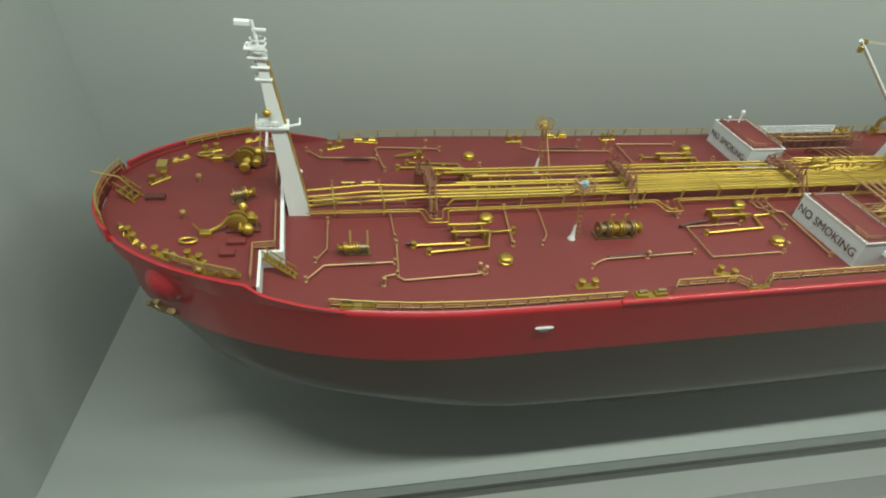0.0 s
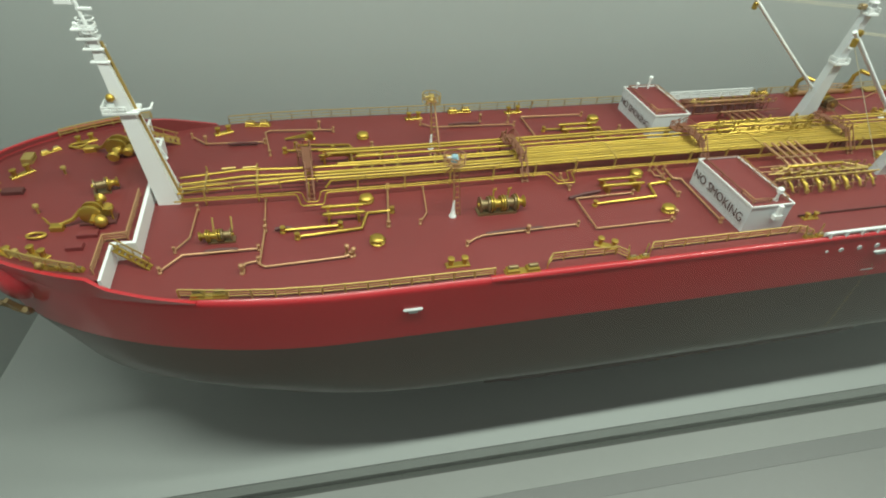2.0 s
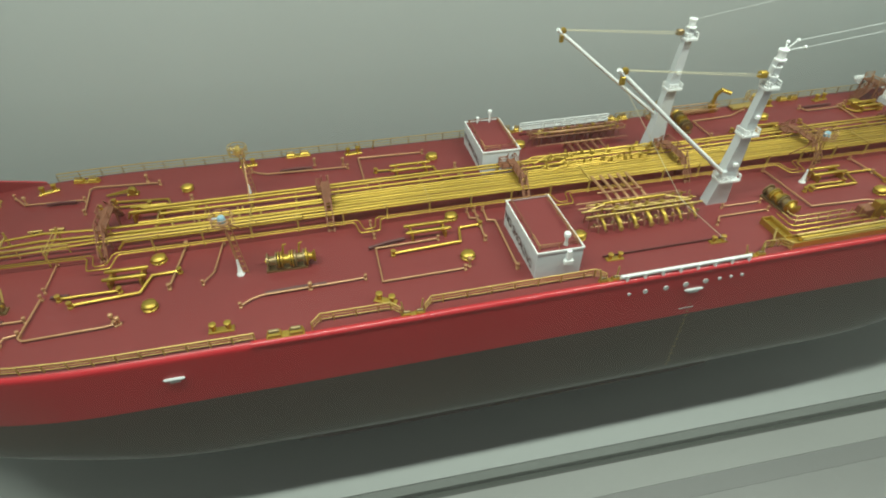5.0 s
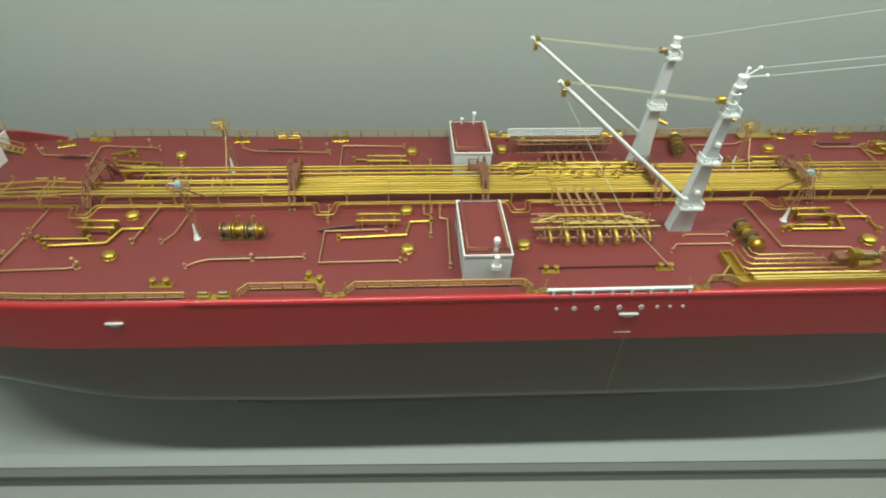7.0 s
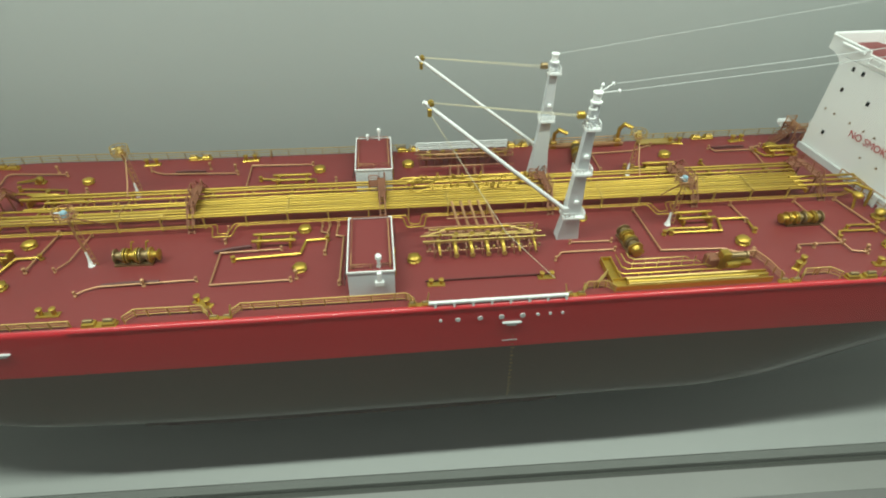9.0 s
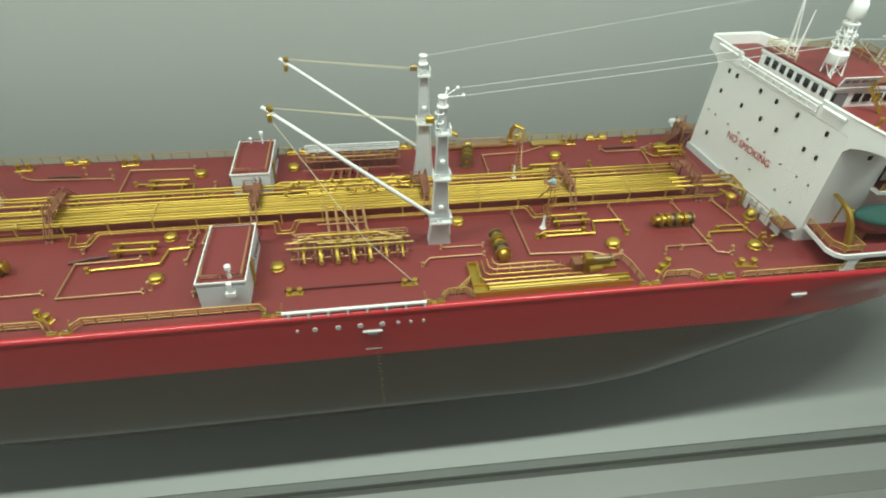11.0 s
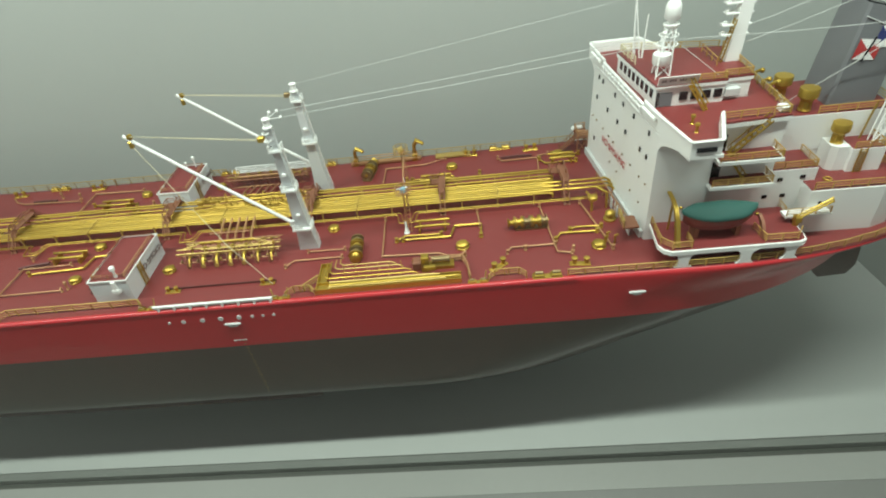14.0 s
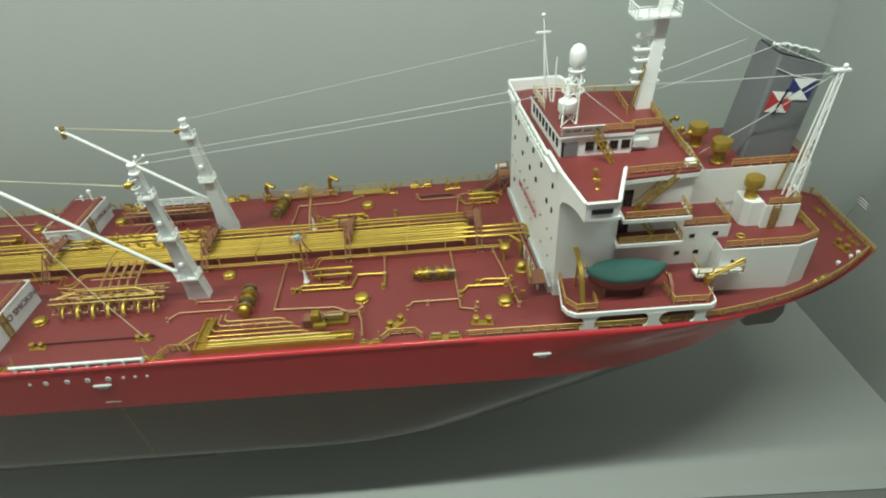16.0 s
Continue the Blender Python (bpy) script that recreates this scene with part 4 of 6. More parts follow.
for x0, x1, y in ((0.78, 1.25, -0.74), (4.54, 5.14, -0.60), (11.0, 11.56, -0.58), (0.84, 1.30, 0.62), (4.62, 5.24, 0.98), (11.05, 11.6, 0.86), (13.5, 13.95, 1.22)):
    heater(x0, x1, y)
# dark tubes lying on deck, coloured to stand in for shadow streaks
for x0, y0, x1, y1 in ((-0.55, -1.15, -0.2, -1.15), (0.2, -0.84, 0.4, -0.84), (2.66, -1.27, 3.4, -1.25), (4.0, -0.70, 4.5, -0.60), (-0.4, 1.2, 0.0, 1.2), (2.9, 1.48, 3.4, 1.48), (12.6, 1.55, 13.2, 1.55)):
    part("hose", Geo().tube([(x0, y0, 2.54), ((x0 + x1) / 2, (y0 + y1) / 2 + 0.01, 2.545), (x1, y1, 2.54)], 0.022, 6), M_SHADE, ship, "dark tube coloured like a shadow streak on deck")
for x, y, h in ((0.98, -1.36, 0.1), (1.05, -1.40, 0.08), (5.22, -1.30, 0.12), (3.2, -1.28, 0.08), (13.46, -1.40, 0.08), (12.75, -1.28, 0.06), (11.80, -1.30, 0.06), (-0.15, -1.52, 0.09), (3.9, 1.52, 0.1), (3.45, 1.6, 0.1), (0.9, 1.62, 0.1), (-0.7, 1.3, 0.1)):
    part("sounding_pipe", Geo().lathe((x, y, ZD), [(0.03, 0), (0.03, 0.015), (0.014, 0.02), (0.014, h), (0.03, h + 0.005), (0.026, h + 0.035), (0.01, h + 0.045)], 8), M_COPPER, ship)


# ---- fire monitor towers ----
def monitor_tower(x, y, h, lean, blue):
    g = Geo().lathe((x, y, ZD), [(0.05, 0), (0.05, 0.012), (0.034, 0.03), (0.020, 0.12), (0.013, 0.24)], 12)
    foot = part("monitor_tower", g, M_WHITE, ship, "slender foam monitor tower with ring platform", at=(x, y, ZD))
    top = Vector((x + lean[0], y + lean[1], ZD + h))
    a = Vector((x, y, ZD + 0.15))
    part("column", Geo().tube([a, top], 0.010, 8), M_COPPER, foot)
    for dx in (-0.03, 0.03):
        part("ladder_stile", Geo().tube([Vector((x + 0.07 + dx, y, ZD)), top + Vector((dx + 0.03, 0.02, 0))], 0.006, 4), M_COPPER, foot)
    g = Geo()
    for k in range(10):
        p = Vector((x + 0.07, y, ZD)).lerp(top + Vector((0.03, 0.02, 0)), (k + 0.5) / 10)
        g.tube([p - Vector((0.03, 0, 0)), p + Vector((0.03, 0, 0))], 0.005, 4)
    part("rung", g, M_PALE, foot)
    part("platform", Geo().lathe(top, [(0.07, -0.012), (0.075, 0.0), (0.07, 0.010)], 16), M_COPPER, foot)
    for k in range(4):
        c, s = 0.13 * math.cos(math.tau * (k + 0.5) / 4), 0.13 * math.sin(math.tau * (k + 0.5) / 4)
        part("spoke", Geo().tube([(top.x, top.y, top.z), (top.x + c, top.y + s, top.z)], 0.006, 4), M_COPPER, foot)
    g = Geo()
    for zz in (0.0, 0.05, 0.10):
        loop = [(top.x + 0.13 * math.cos(math.tau * k / 16), top.y + 0.13 * math.sin(math.tau * k / 16), top.z + zz) for k in range(17)]
        g.tube(loop, 0.006, 4)
    for k in range(8):
        c, s = 0.13 * math.cos(math.tau * k / 8), 0.13 * math.sin(math.tau * k / 8)
        g.tube([(top.x + c, top.y + s, top.z), (top.x + c, top.y + s, top.z + 0.10)], 0.006, 4)
    part("ring_rail", g, M_COPPER if blue else M_PALE, foot)
    part("monitor", Geo().lathe(top, [(0.045, 0.012), (0.05, 0.04), (0.035, 0.06), (0.045, 0.07), (0.035, 0.09), (0.01, 0.10)], 12), M_BLUE if blue else M_PALE, foot, "blue-grey monitor" if blue else "pale brass monitor")
    part("nozzle", Geo().cyl(top + Vector((0, 0, 0.07)), top + Vector((-0.10, -0.02, 0.08)), 0.012, 0.009, 8), M_GREYW if blue else M_PALE, foot)
    part("supply_pipe", Geo().tube([top + Vector((0.05, 0.02, -0.03)), (x + 0.03, y * 0.62 + 0.1, 2.92), (x + 0.03, y * 0.4 + 0.12, 2.74)], 0.011, 6), M_COPPER, foot)
    return foot


monitor_tower(2.36, -0.82, 0.80, (-0.04, 0.0), True)
monitor_tower(2.46, 0.86, 0.76, (-0.03, 0.0), False)
monitor_tower(10.84, -0.56, 0.80, (0.03, 0.0), True)
monitor_tower(10.72, 0.86, 0.76, (0.02, 0.0), False)

# ---- cargo manifolds ----
def manifold(sy, yb, x0, name):
    """Rows of short branch nozzles under a double beam, with headers above and risers from the rack."""
    Y = lambda d: sy * (yb + d)
    bar = lambda geo, xa, xb, d, w, z0, z1: geo.box(xa, xb, Y(d) - w, Y(d) + w, z0, z1)
    g = bar(Geo(), x0 - 0.14, x0 + 1.66, 0.72 if sy < 0 else 0.40, 0.009, ZD, ZD + 0.034)
    tray = part("manifold", g, M_SHADE, ship, name, smooth=0)
    g = Geo()
    for d in (-0.03, 0.12):
        bar(g, x0 - 0.12, x0 + 1.60, d, 0.014, 2.69, 2.71)
    part("support_beam", g, M_BROWN if sy > 0 else M_COPPER, tray, smooth=0)
    for k in range(7):
        x = x0 + 0.10 + k * 0.232
        big = k in (1, 2, 3, 4)
        r = 0.028 if big else 0.018
        g = Geo().tube([(x, Y(0.02), 2.68), (x, Y(0.16), 2.67), (x + 0.005, Y(0.22), 2.645), (x + 0.01, Y(0.25), 2.60), (x + 0.015, Y(0.28), 2.575)], r, 9)
        b = part("branch_pipe", g, M_GOLD if sy < 0 else M_COPPER, tray)
        part("flange", Geo().lathe((x + 0.016, Y(0.285), 2.572), [(r * 1.35, -0.012), (r * 1.35, 0.010), (r * 0.8, 0.014)], 12, "y"), M_PALE if big else M_BROWN, b)
        part("valve_wheel", Geo().lathe((x + 0.03, Y(0.05), 2.77), [(r * 0.45, -0.06), (r * 0.45, 0), (r * 1.2, 0.002), (r * 1.2, 0.014)], 10), M_GOLD, b)
        g = Geo().tube([(x - 0.07, Y(0.02), 2.70), (x - 0.07, Y(0.14), 2.68), (x - 0.06, Y(0.20), 2.62), (x - 0.06, Y(0.23), ZD)], 0.011, 5)
        g.tube([(x - 0.05, Y(-0.04), 2.70), (x - 0.05, Y(-0.04), ZD)], 0.009, 5)
        part("support", g, M_BROWN, b)
        part("clamp", Geo().box(x - 0.03, x + 0.035, Y(0.12) - 0.02, Y(0.12) + 0.02, 2.655, 2.73, 0.01), M_PALE, b)
    part("header_pipe", Geo().lathe((x0 + 0.22, Y(-0.07), 2.775), [(0.008, -0.03), (0.022, 0), (0.022, 0.93), (0.008, 0.96)], 10, "x"), M_GOLD if sy < 0 else M_COPPER, tray)
    for d, z, xa, xb in ((0.02, 2.735, x0 - 0.15, x0 + 1.62), (0.13, 2.725, x0 - 0.13, x0 + 1.66), (-0.12, 2.73, x0 - 0.02, x0 + 1.55), (0.075, 2.75, x0 + 0.3, x0 + 1.5)):
        part("header_pipe", Geo().cyl((xa, Y(d), z), (xb, Y(d), z), 0.011, n=7), M_PALE if sy < 0 else M_BROWN, tray)
    part("header_pipe", Geo().cyl((x0 + 0.28, Y(-0.38), 2.73), (x0 + 1.0, Y(-0.38), 2.73), 0.011, n=6), M_COPPER, tray)
    for k in range(5):
        x = x0 + 0.44 + 0.14 * k
        ya = 0.02 if sy < 0 else 0.66
        part("riser", Geo().tube([(x - 0.04, ya, 2.72), (x, Y(-0.40), 2.68), (x + 0.03, Y(-0.22), 2.64), (x + 0.03, Y(-0.16), ZD)], 0.021, 7), M_COPPER if sy < 0 else M_BROWN, tray)
    # small valve stems, struts and cross lines that fill the spaces between the branches
    for k in range(13):
        x = x0 - 0.06 + 0.133 * k
        for d, top in ((-0.03, 2.69), (0.12, 2.69)):
            part("strut", Geo().cyl((x, Y(d), ZD), (x, Y(d), top), 0.007, n=5), M_BROWN, tray)
        part("stem", Geo().lathe((x + 0.05, Y(-0.09), 2.71), [(0.016, 0), (0.016, 0.02), (0.007, 0.024), (0.007, 0.05), (0.018, 0.054), (0.018, 0.064)], 7), M_GOLD if k % 3 else M_COPPER, tray)
        part("drain_cock", Geo().lathe((x + 0.03, Y(0.2), 2.60), [(0.010, 0), (0.010, 0.03), (0.02, 0.034), (0.02, 0.05), (0.008, 0.055)], 7), M_PALE if k % 2 else M_STEEL, tray)
    for d, z in ((0.20, 2.60), (-0.20, 2.62), (-0.27, 2.66), (0.05, 2.62)):
        part("header_pipe", Geo().cyl((x0 - 0.08, Y(d), z), (x0 + 1.58, Y(d), z), 0.009, n=6), M_COPPER if sy < 0 else M_BROWN, tray)
    for xa, xb in ((x0 + 0.26, x0 - 0.05), (x0 + 1.14, x0 + 1.45)):
        part("brace_pipe", Geo().tube([(xa, Y(-0.07), 2.775), (xb, Y(0.01), 2.74)], 0.011, 6), M_PALE, tray)
    return tray


manifold(-1, 0.80, 7.12, "cargo manifold of gilt nozzles under a beam")
manifold(1, 1.42, 7.18, "brown cargo manifold beside the far rail")
# small gear on the far side of the foredeck
g = Geo().lathe((0.74, 1.32, 2.56), [(0.05, -0.05), (0.06, -0.03), (0.06, 0.03), (0.045, 0.05)], 12, "y").box(0.66, 0.82, 1.27, 1.37, ZD, 2.53, 0.01)
dv0 = part("hose_davit", g, M_GOLD, ship, "gilt hose davit lying on deck")
for dy in (-0.04, 0.03):
    part("arm", Geo().cyl((0.72, 1.32 + dy, 2.57), (0.38, 1.30 + dy * 0.3, 2.53), 0.014, 0.010, 7), M_GOLD, dv0)
for x in (-0.37, -0.10):
    part("deck_bar", Geo().cyl((x - 0.09, 0.56, 2.535), (x + 0.09, 0.57, 2.535), 0.015, n=7).box(x - 0.06, x - 0.04, 0.54, 0.58, ZD, 2.53).box(x + 0.04, x + 0.06, 0.54, 0.58, ZD, 2.53), M_PALE, ship)

# ---- rails along the deck edge ----
def near_rail(xa, xb, inset_a=0.17):
    pts = [(xa, -(edge_y(xa) - 0.06), ZD), (xa + 0.1, -(edge_y(xa + 0.1) - inset_a), ZD)]
    pts += outline(xa + 0.25, xb - 0.25, inset_a, ZD, -1, 0.6) + [(xb - 0.1, -(edge_y(xb - 0.1) - inset_a), ZD), (xb, -(edge_y(xb) - 0.06), ZD)]
    railing(pts, 0.13, 3, M_PALE, 0.26, 0.0085)


railing(outline(-0.75, 2.55, 0.05, ZD, -1, 0.5), 0.11, 3, M_PALE, 0.26, 0.0085)
near_rail(3.18, 4.2)
near_rail(4.48, 6.8)
near_rail(9.05, 9.5)
near_rail(12.12, 12.68)
railing(outline(13.28, 19.05, 0.05, ZD, -1, 0.5), 0.12, 3, M_PALE, 0.26, 0.0085)
railing(outline(-0.4, 6.9, 0.07, ZD, 1, 0.6), 0.15, 3, M_PALE, 0.30, 0.007, None, M_STEEL)
railing(outline(8.95, 19.05, 0.07, ZD, 1, 0.6), 0.15, 3, M_PALE, 0.30, 0.007, None, M_STEEL)
railing([(19.12, -0.80, ZD), (19.12, 0.80, ZD)], 0.12, 3, M_PALE, 0.24, 0.010)
for sy in (-1, 1):
    y = sy * 1.995
    g = Geo()
    for z, dy in ((2.575, 0.0), (2.535, 0.02)):
        g.cyl((6.98, y - sy * dy, z), (8.84, y - sy * dy, z), 0.022, n=8)
    wr = part("manifold_fender_rail", g, M_WHITE, ship, "white double guard rail at the manifold")
    if sy > 0:
        railing([(7.1, 1.94, ZD), (8.8, 1.94, ZD)], 0.17, 4, M_WHITE, 0.22, 0.009, wr)
    for k in range(8):
        part("stanchion", Geo().box(7.05 + 0.25 * k, 7.08 + 0.25 * k, y - 0.03, y + 0.012, ZD, 2.59), M_WHITE, wr, smooth=0)
for sy in (-1, 1):
    for xc in (6.86, 8.95, 4.34, 11.96):
        for s in (-1, 1):
            part("rail_stay", Geo().cyl((xc + 0.1 * s, sy * 1.93, ZD), (xc + 0.13 * s, sy * 1.9, 2.67), 0.010, n=5), M_PALE, ship)

# ---- marks on the side ----
for x, w in ((1.60, 0.22), (8.10, 0.24), (14.28, 0.22)):
    z = 2.15
    y = -half(x, z)
    ang = math.degrees(math.atan2(half(x + 0.15, z) - half(x - 0.15, z), 0.3))
    g = Geo().lathe((-w / 2, 0, 0), [(0.006, 0), (0.019, 0.02), (0.019, w - 0.02), (0.006, w)], 8, "x").box(-w / 2 + 0.06, w / 2 - 0.06, -0.012, 0.012, -0.045, -0.02)
    ob = part("fender_pad", g, M_GREYW, ship, "small white fitting on the hull side", at=(0, 0, 0), plan=False)
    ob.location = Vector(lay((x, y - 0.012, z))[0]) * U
    ob.rotation_euler[2] = radians(-ang)
for k, (x, r) in enumerate(((7.13, 0.022), (7.36, 0.034), (7.66, 0.036), (7.95, 0.038), (8.24, 0.038), (8.45, 0.025), (8.62, 0.022), (8.79, 0.022))):
    part("manifold_disc", Geo().lathe((x, -half(x, 2.27) - 0.014, 2.27), [(r, 0), (r, 0.02)], 14, "y"), M_GREYW, ship, "round white manifold mark")
for k in range(17):
    part("draught_mark", Geo().box(8.12, 8.12 + 0.05 * (0.6 + 0.4 * (k % 2)), -half(8.12, 1.85 - 0.085 * k) - 0.004, -half(8.12, 1.85 - 0.085 * k) + 0.01, 1.85 - 0.085 * k, 1.87 - 0.085 * k), M_STEEL, ship, smooth=0)
part("load_line", Geo().box(7.98, 8.2, -half(8, 1.78) - 0.004, -half(8, 1.78) + 0.01, 1.775, 1.79), M_GREYW, ship, smooth=0)

# ---- accommodation ladder in its trough ----
g = Geo().box(9.52, 11.72, -1.93, -1.915, ZD, 2.59).box(9.52, 11.72, -1.765, -1.75, ZD, 2.58).box(9.52, 11.72, -1.915, -1.765, ZD, 2.53)
gang = part("gangway_trough", g, M_GOLD, ship, "gilt accommodation ladder stowed along the rail", smooth=0)
g = Geo().box(9.50, 9.515, -1.93, -1.34, ZD, 2.59).box(9.64, 9.655, -1.75, -1.34, ZD, 2.59).box(9.515, 9.64, -1.93, -1.34, ZD, 2.54).box(9.50, 9.655, -1.34, -1.325, ZD, 2.60)
part("end_platform", g, M_GOLD, gang, smooth=0)
part("ladder_roll", Geo().lathe((9.70, -1.84, 2.575), [(0.015, 0), (0.034, 0.01), (0.034, 1.62), (0.028, 1.65), (0.028, 1.98), (0.015, 2.0)], 12, "x"), M_GOLD, gang)
for k, (y, z) in enumerate(((-1.90, 2.60), (-1.80, 2.605), (-1.775, 2.595))):
    part("handrail", Geo().cyl((9.70, y, z), (11.50 - 0.1 * k, y, z), 0.010, n=6), M_PALE, gang)
for k in range(4):
    q, z = 0.075 * k, (2.63, 2.65, 2.67, 2.68)[k]
    part("handrail", Geo().tube([(9.62 + q, -1.36, z), (9.62 + q, -1.68 + q, z), (9.68 + q, -1.735 + q, z), (11.0 - 0.12 * k, -1.735 + q, z), (11.08 - 0.12 * k, -1.72 + q, z - 0.05)], 0.010, 6), M_GOLD if k < 2 else M_PALE, gang)
for k in range(7):
    for y, z in ((-1.735, 2.63), (-1.51, 2.68)):
        part("stanchion", Geo().cyl((9.9 + 0.18 * k, y, ZD), (9.9 + 0.18 * k, y, z), 0.007, n=5), M_PALE, gang)
part("winch_box", Geo().box(10.98, 11.14, -1.58, -1.42, ZD, 2.66, 0.02), M_BROWN, gang)
part("davit_box", Geo().box(11.12, 11.24, -1.62, -1.50, ZD, 2.78, 0.015).box(11.16, 11.34, -1.72, -1.66, 2.6, 2.68, 0.01), M_GOLD, gang)
part("hoist_drum", Geo().lathe((11.28, -1.50, 2.64), [(0.06, 0), (0.06, 0.03), (0.045, 0.035), (0.045, 0.25), (0.06, 0.255), (0.06, 0.28)], 12, "x"), M_STEEL, gang)
part("hoist_frame", Geo().box(11.24, 11.62, -1.58, -1.42, ZD, 2.56), M_GOLD, gang)
railing([(11.15, -1.42, ZD), (11.75, -1.42, ZD), (11.82, -1.60, ZD), (11.86, -1.92, ZD)], 0.13, 3, M_COPPER, 0.2, 0.010)
railing([(9.3, -1.82, ZD), (9.5, -1.62, ZD)], 0.12, 3, M_PALE, 0.2, 0.010)
g = Geo().box(9.55, 11.0, 1.82, 1.92, ZD, 2.56)
fg = part("gangway_trough", g, M_COPPER, ship, "gilt accommodation ladder stowed along the far rail", smooth=0)
for y, z in ((1.82, 2.66), (1.92, 2.66), (1.78, 2.60)):
    part("handrail", Geo().cyl((9.6, y, z), (11.0, y, z), 0.009, n=6), M_COPPER, fg)
part("end_platform", Geo().box(11.3, 12.0, 1.78, 1.93, 2.52, 2.55), M_PALE, fg)
# small davits on the far side
for x, tall in ((9.66, 0.40), (10.88, 0.46)):
    g = Geo().tube([(x, 1.86, ZD), (x, 1.86, ZD + tall * 0.75), (x + 0.06, 1.82, ZD + tall), (x + 0.20, 1.74, ZD + tall * 0.9)], 0.036, 8).box(x - 0.05, x + 0.05, 1.81, 1.91, ZD, ZD + 0.16, 0.015)
    part("provision_davit", g, M_GOLD, ship, "gilt curved davit")
part("derrick_stay", Geo().tube([(10.7, 1.9, ZD), (10.98, 1.88, 2.9)], 0.008, 4), M_STEEL, ship)

# ---- forecastle ----
def windlass(x, y, turn):
    g = Geo().box(x - 0.20, x + 0.20, y - 0.10, y + 0.10, ZF, ZF + 0.03)
    ob = part("windlass", g, M_SHADE, ship, "gilt anchor windlass with drums and chain stopper", at=(x, y, ZF))
    part("gear_drum", Geo().lathe((x - 0.06, y, ZF + 0.12), [(0.11, -0.07), (0.125, -0.06), (0.125, -0.03), (0.07, -0.025), (0.07, 0.035), (0.12, 0.04), (0.12, 0.07)], 16, "y"), M_GOLD, ob)
    part("gear_case", Geo().ball((x + 0.06, y - 0.14, ZF + 0.09), 0.08, 10), M_GOLD, ob)
    part("motor", Geo().lathe((x + 0.09, y + 0.10, ZF + 0.09), [(0.05, -0.07), (0.06, -0.05), (0.06, 0.06), (0.04, 0.08)], 12, "y"), M_GOLD, ob)
    part("warping_head", Geo().lathe((x - 0.02, y + 0.24, ZF + 0.12), [(0.06, -0.08), (0.035, -0.04), (0.035, 0.02), (0.07, 0.06), (0.05, 0.08)], 12, "y"), M_GOLD, ob)
    part("shaft", Geo().cyl((x - 0.02, y - 0.2, ZF + 0.12), (x - 0.02, y + 0.3, ZF + 0.12), 0.025, n=8), M_GOLD, ob)
    part("brake_wheel", Geo().lathe((x + 0.16, y - 0.02, ZF + 0.17), [(0.012, -0.14), (0.012, 0), (0.035, 0.004), (0.035, 0.016)], 10), M_GOLD, ob)
    part("chain", Geo().tube([(x - 0.14, y - 0.02, ZF + 0.20), (x - 0.26, y - 0.05, ZF + 0.08), (x - 0.40, y - 0.12, ZF + 0.05)], 0.024, 6), M_GOLD, ob)
    part("chain_stopper", Geo().box(x - 0.50, x - 0.36, y - 0.18, y - 0.08, ZF, ZF + 0.07, 0.012).tube([(x - 0.5, y - 0.1, ZF + 0.05), (x - 0.58, y - 0.04, ZF + 0.12)], 0.012, 5), M_GOLD, ob)
    g = Geo()
    loop = [(x - 0.62 + 0.10 * math.cos(math.tau * k / 12), y - 0.26 + 0.05 * math.sin(math.tau * k / 12), ZF + 0.03) for k in range(13)]
    part("hawse_ring", g.tube(loop, 0.016, 6), M_GOLD, ob)
    return ob


wl = windlass(-1.64, -0.66, 0)
wl.scale = (0.9, 0.9, 0.9)
w2l = again(wl, (-1.62, 0.80, ZF), 0)
w2l.scale = (1.0, -1.0, 1.0)
winch(-1.72, -0.10, 1, 15, ZF, 0.18)
for x, y, tall in ((-2.30, -0.45, 0.08), (-2.22, 0.35, 0.07), (-2.30, -1.18, 0.05), (-2.02, -1.42, 0.05)):
    part("vent_mushroom", Geo().lathe((x, y, ZF), [(0.016, 0), (0.016, tall), (0.036, tall + 0.005), (0.03, tall + 0.03), (0.01, tall + 0.04)], 10), M_PALE, ship)
for x, y, w in ((-2.67, -0.02, 0.11), (-1.78, -1.12, 0.08), (-1.70, -0.92, 0.1)):
    part("hatch_cover", Geo().box(x - w, x + w, y - 0.05, y + 0.05, ZF, ZF + 0.05, 0.008), M_SHADE if y > -0.5 else M_DECK, ship)


tip = XB - BOWL
bend = lambda v: math.copysign(abs(v) ** (2 / 2.22), v)
arc = lambda t0, t1, inset, n: [(XB - (BOWL - inset) * bend(math.cos(a)), (HB - inset) * bend(math.sin(a)), ZF + 0.04) for a in np.linspace(t0, t1, n)]
railing(arc(-0.90, -0.66, 0.10, 6), 0.10, 3, M_PALE, 0.22, 0.009)
railing(arc(-0.30, 0.24, 0.03, 8), 0.17, 3, M_PALE, 0.2, 0.009)
railing(arc(0.62, 0.98, 0.06, 6), 0.10, 3, M_PALE, 0.22, 0.009)
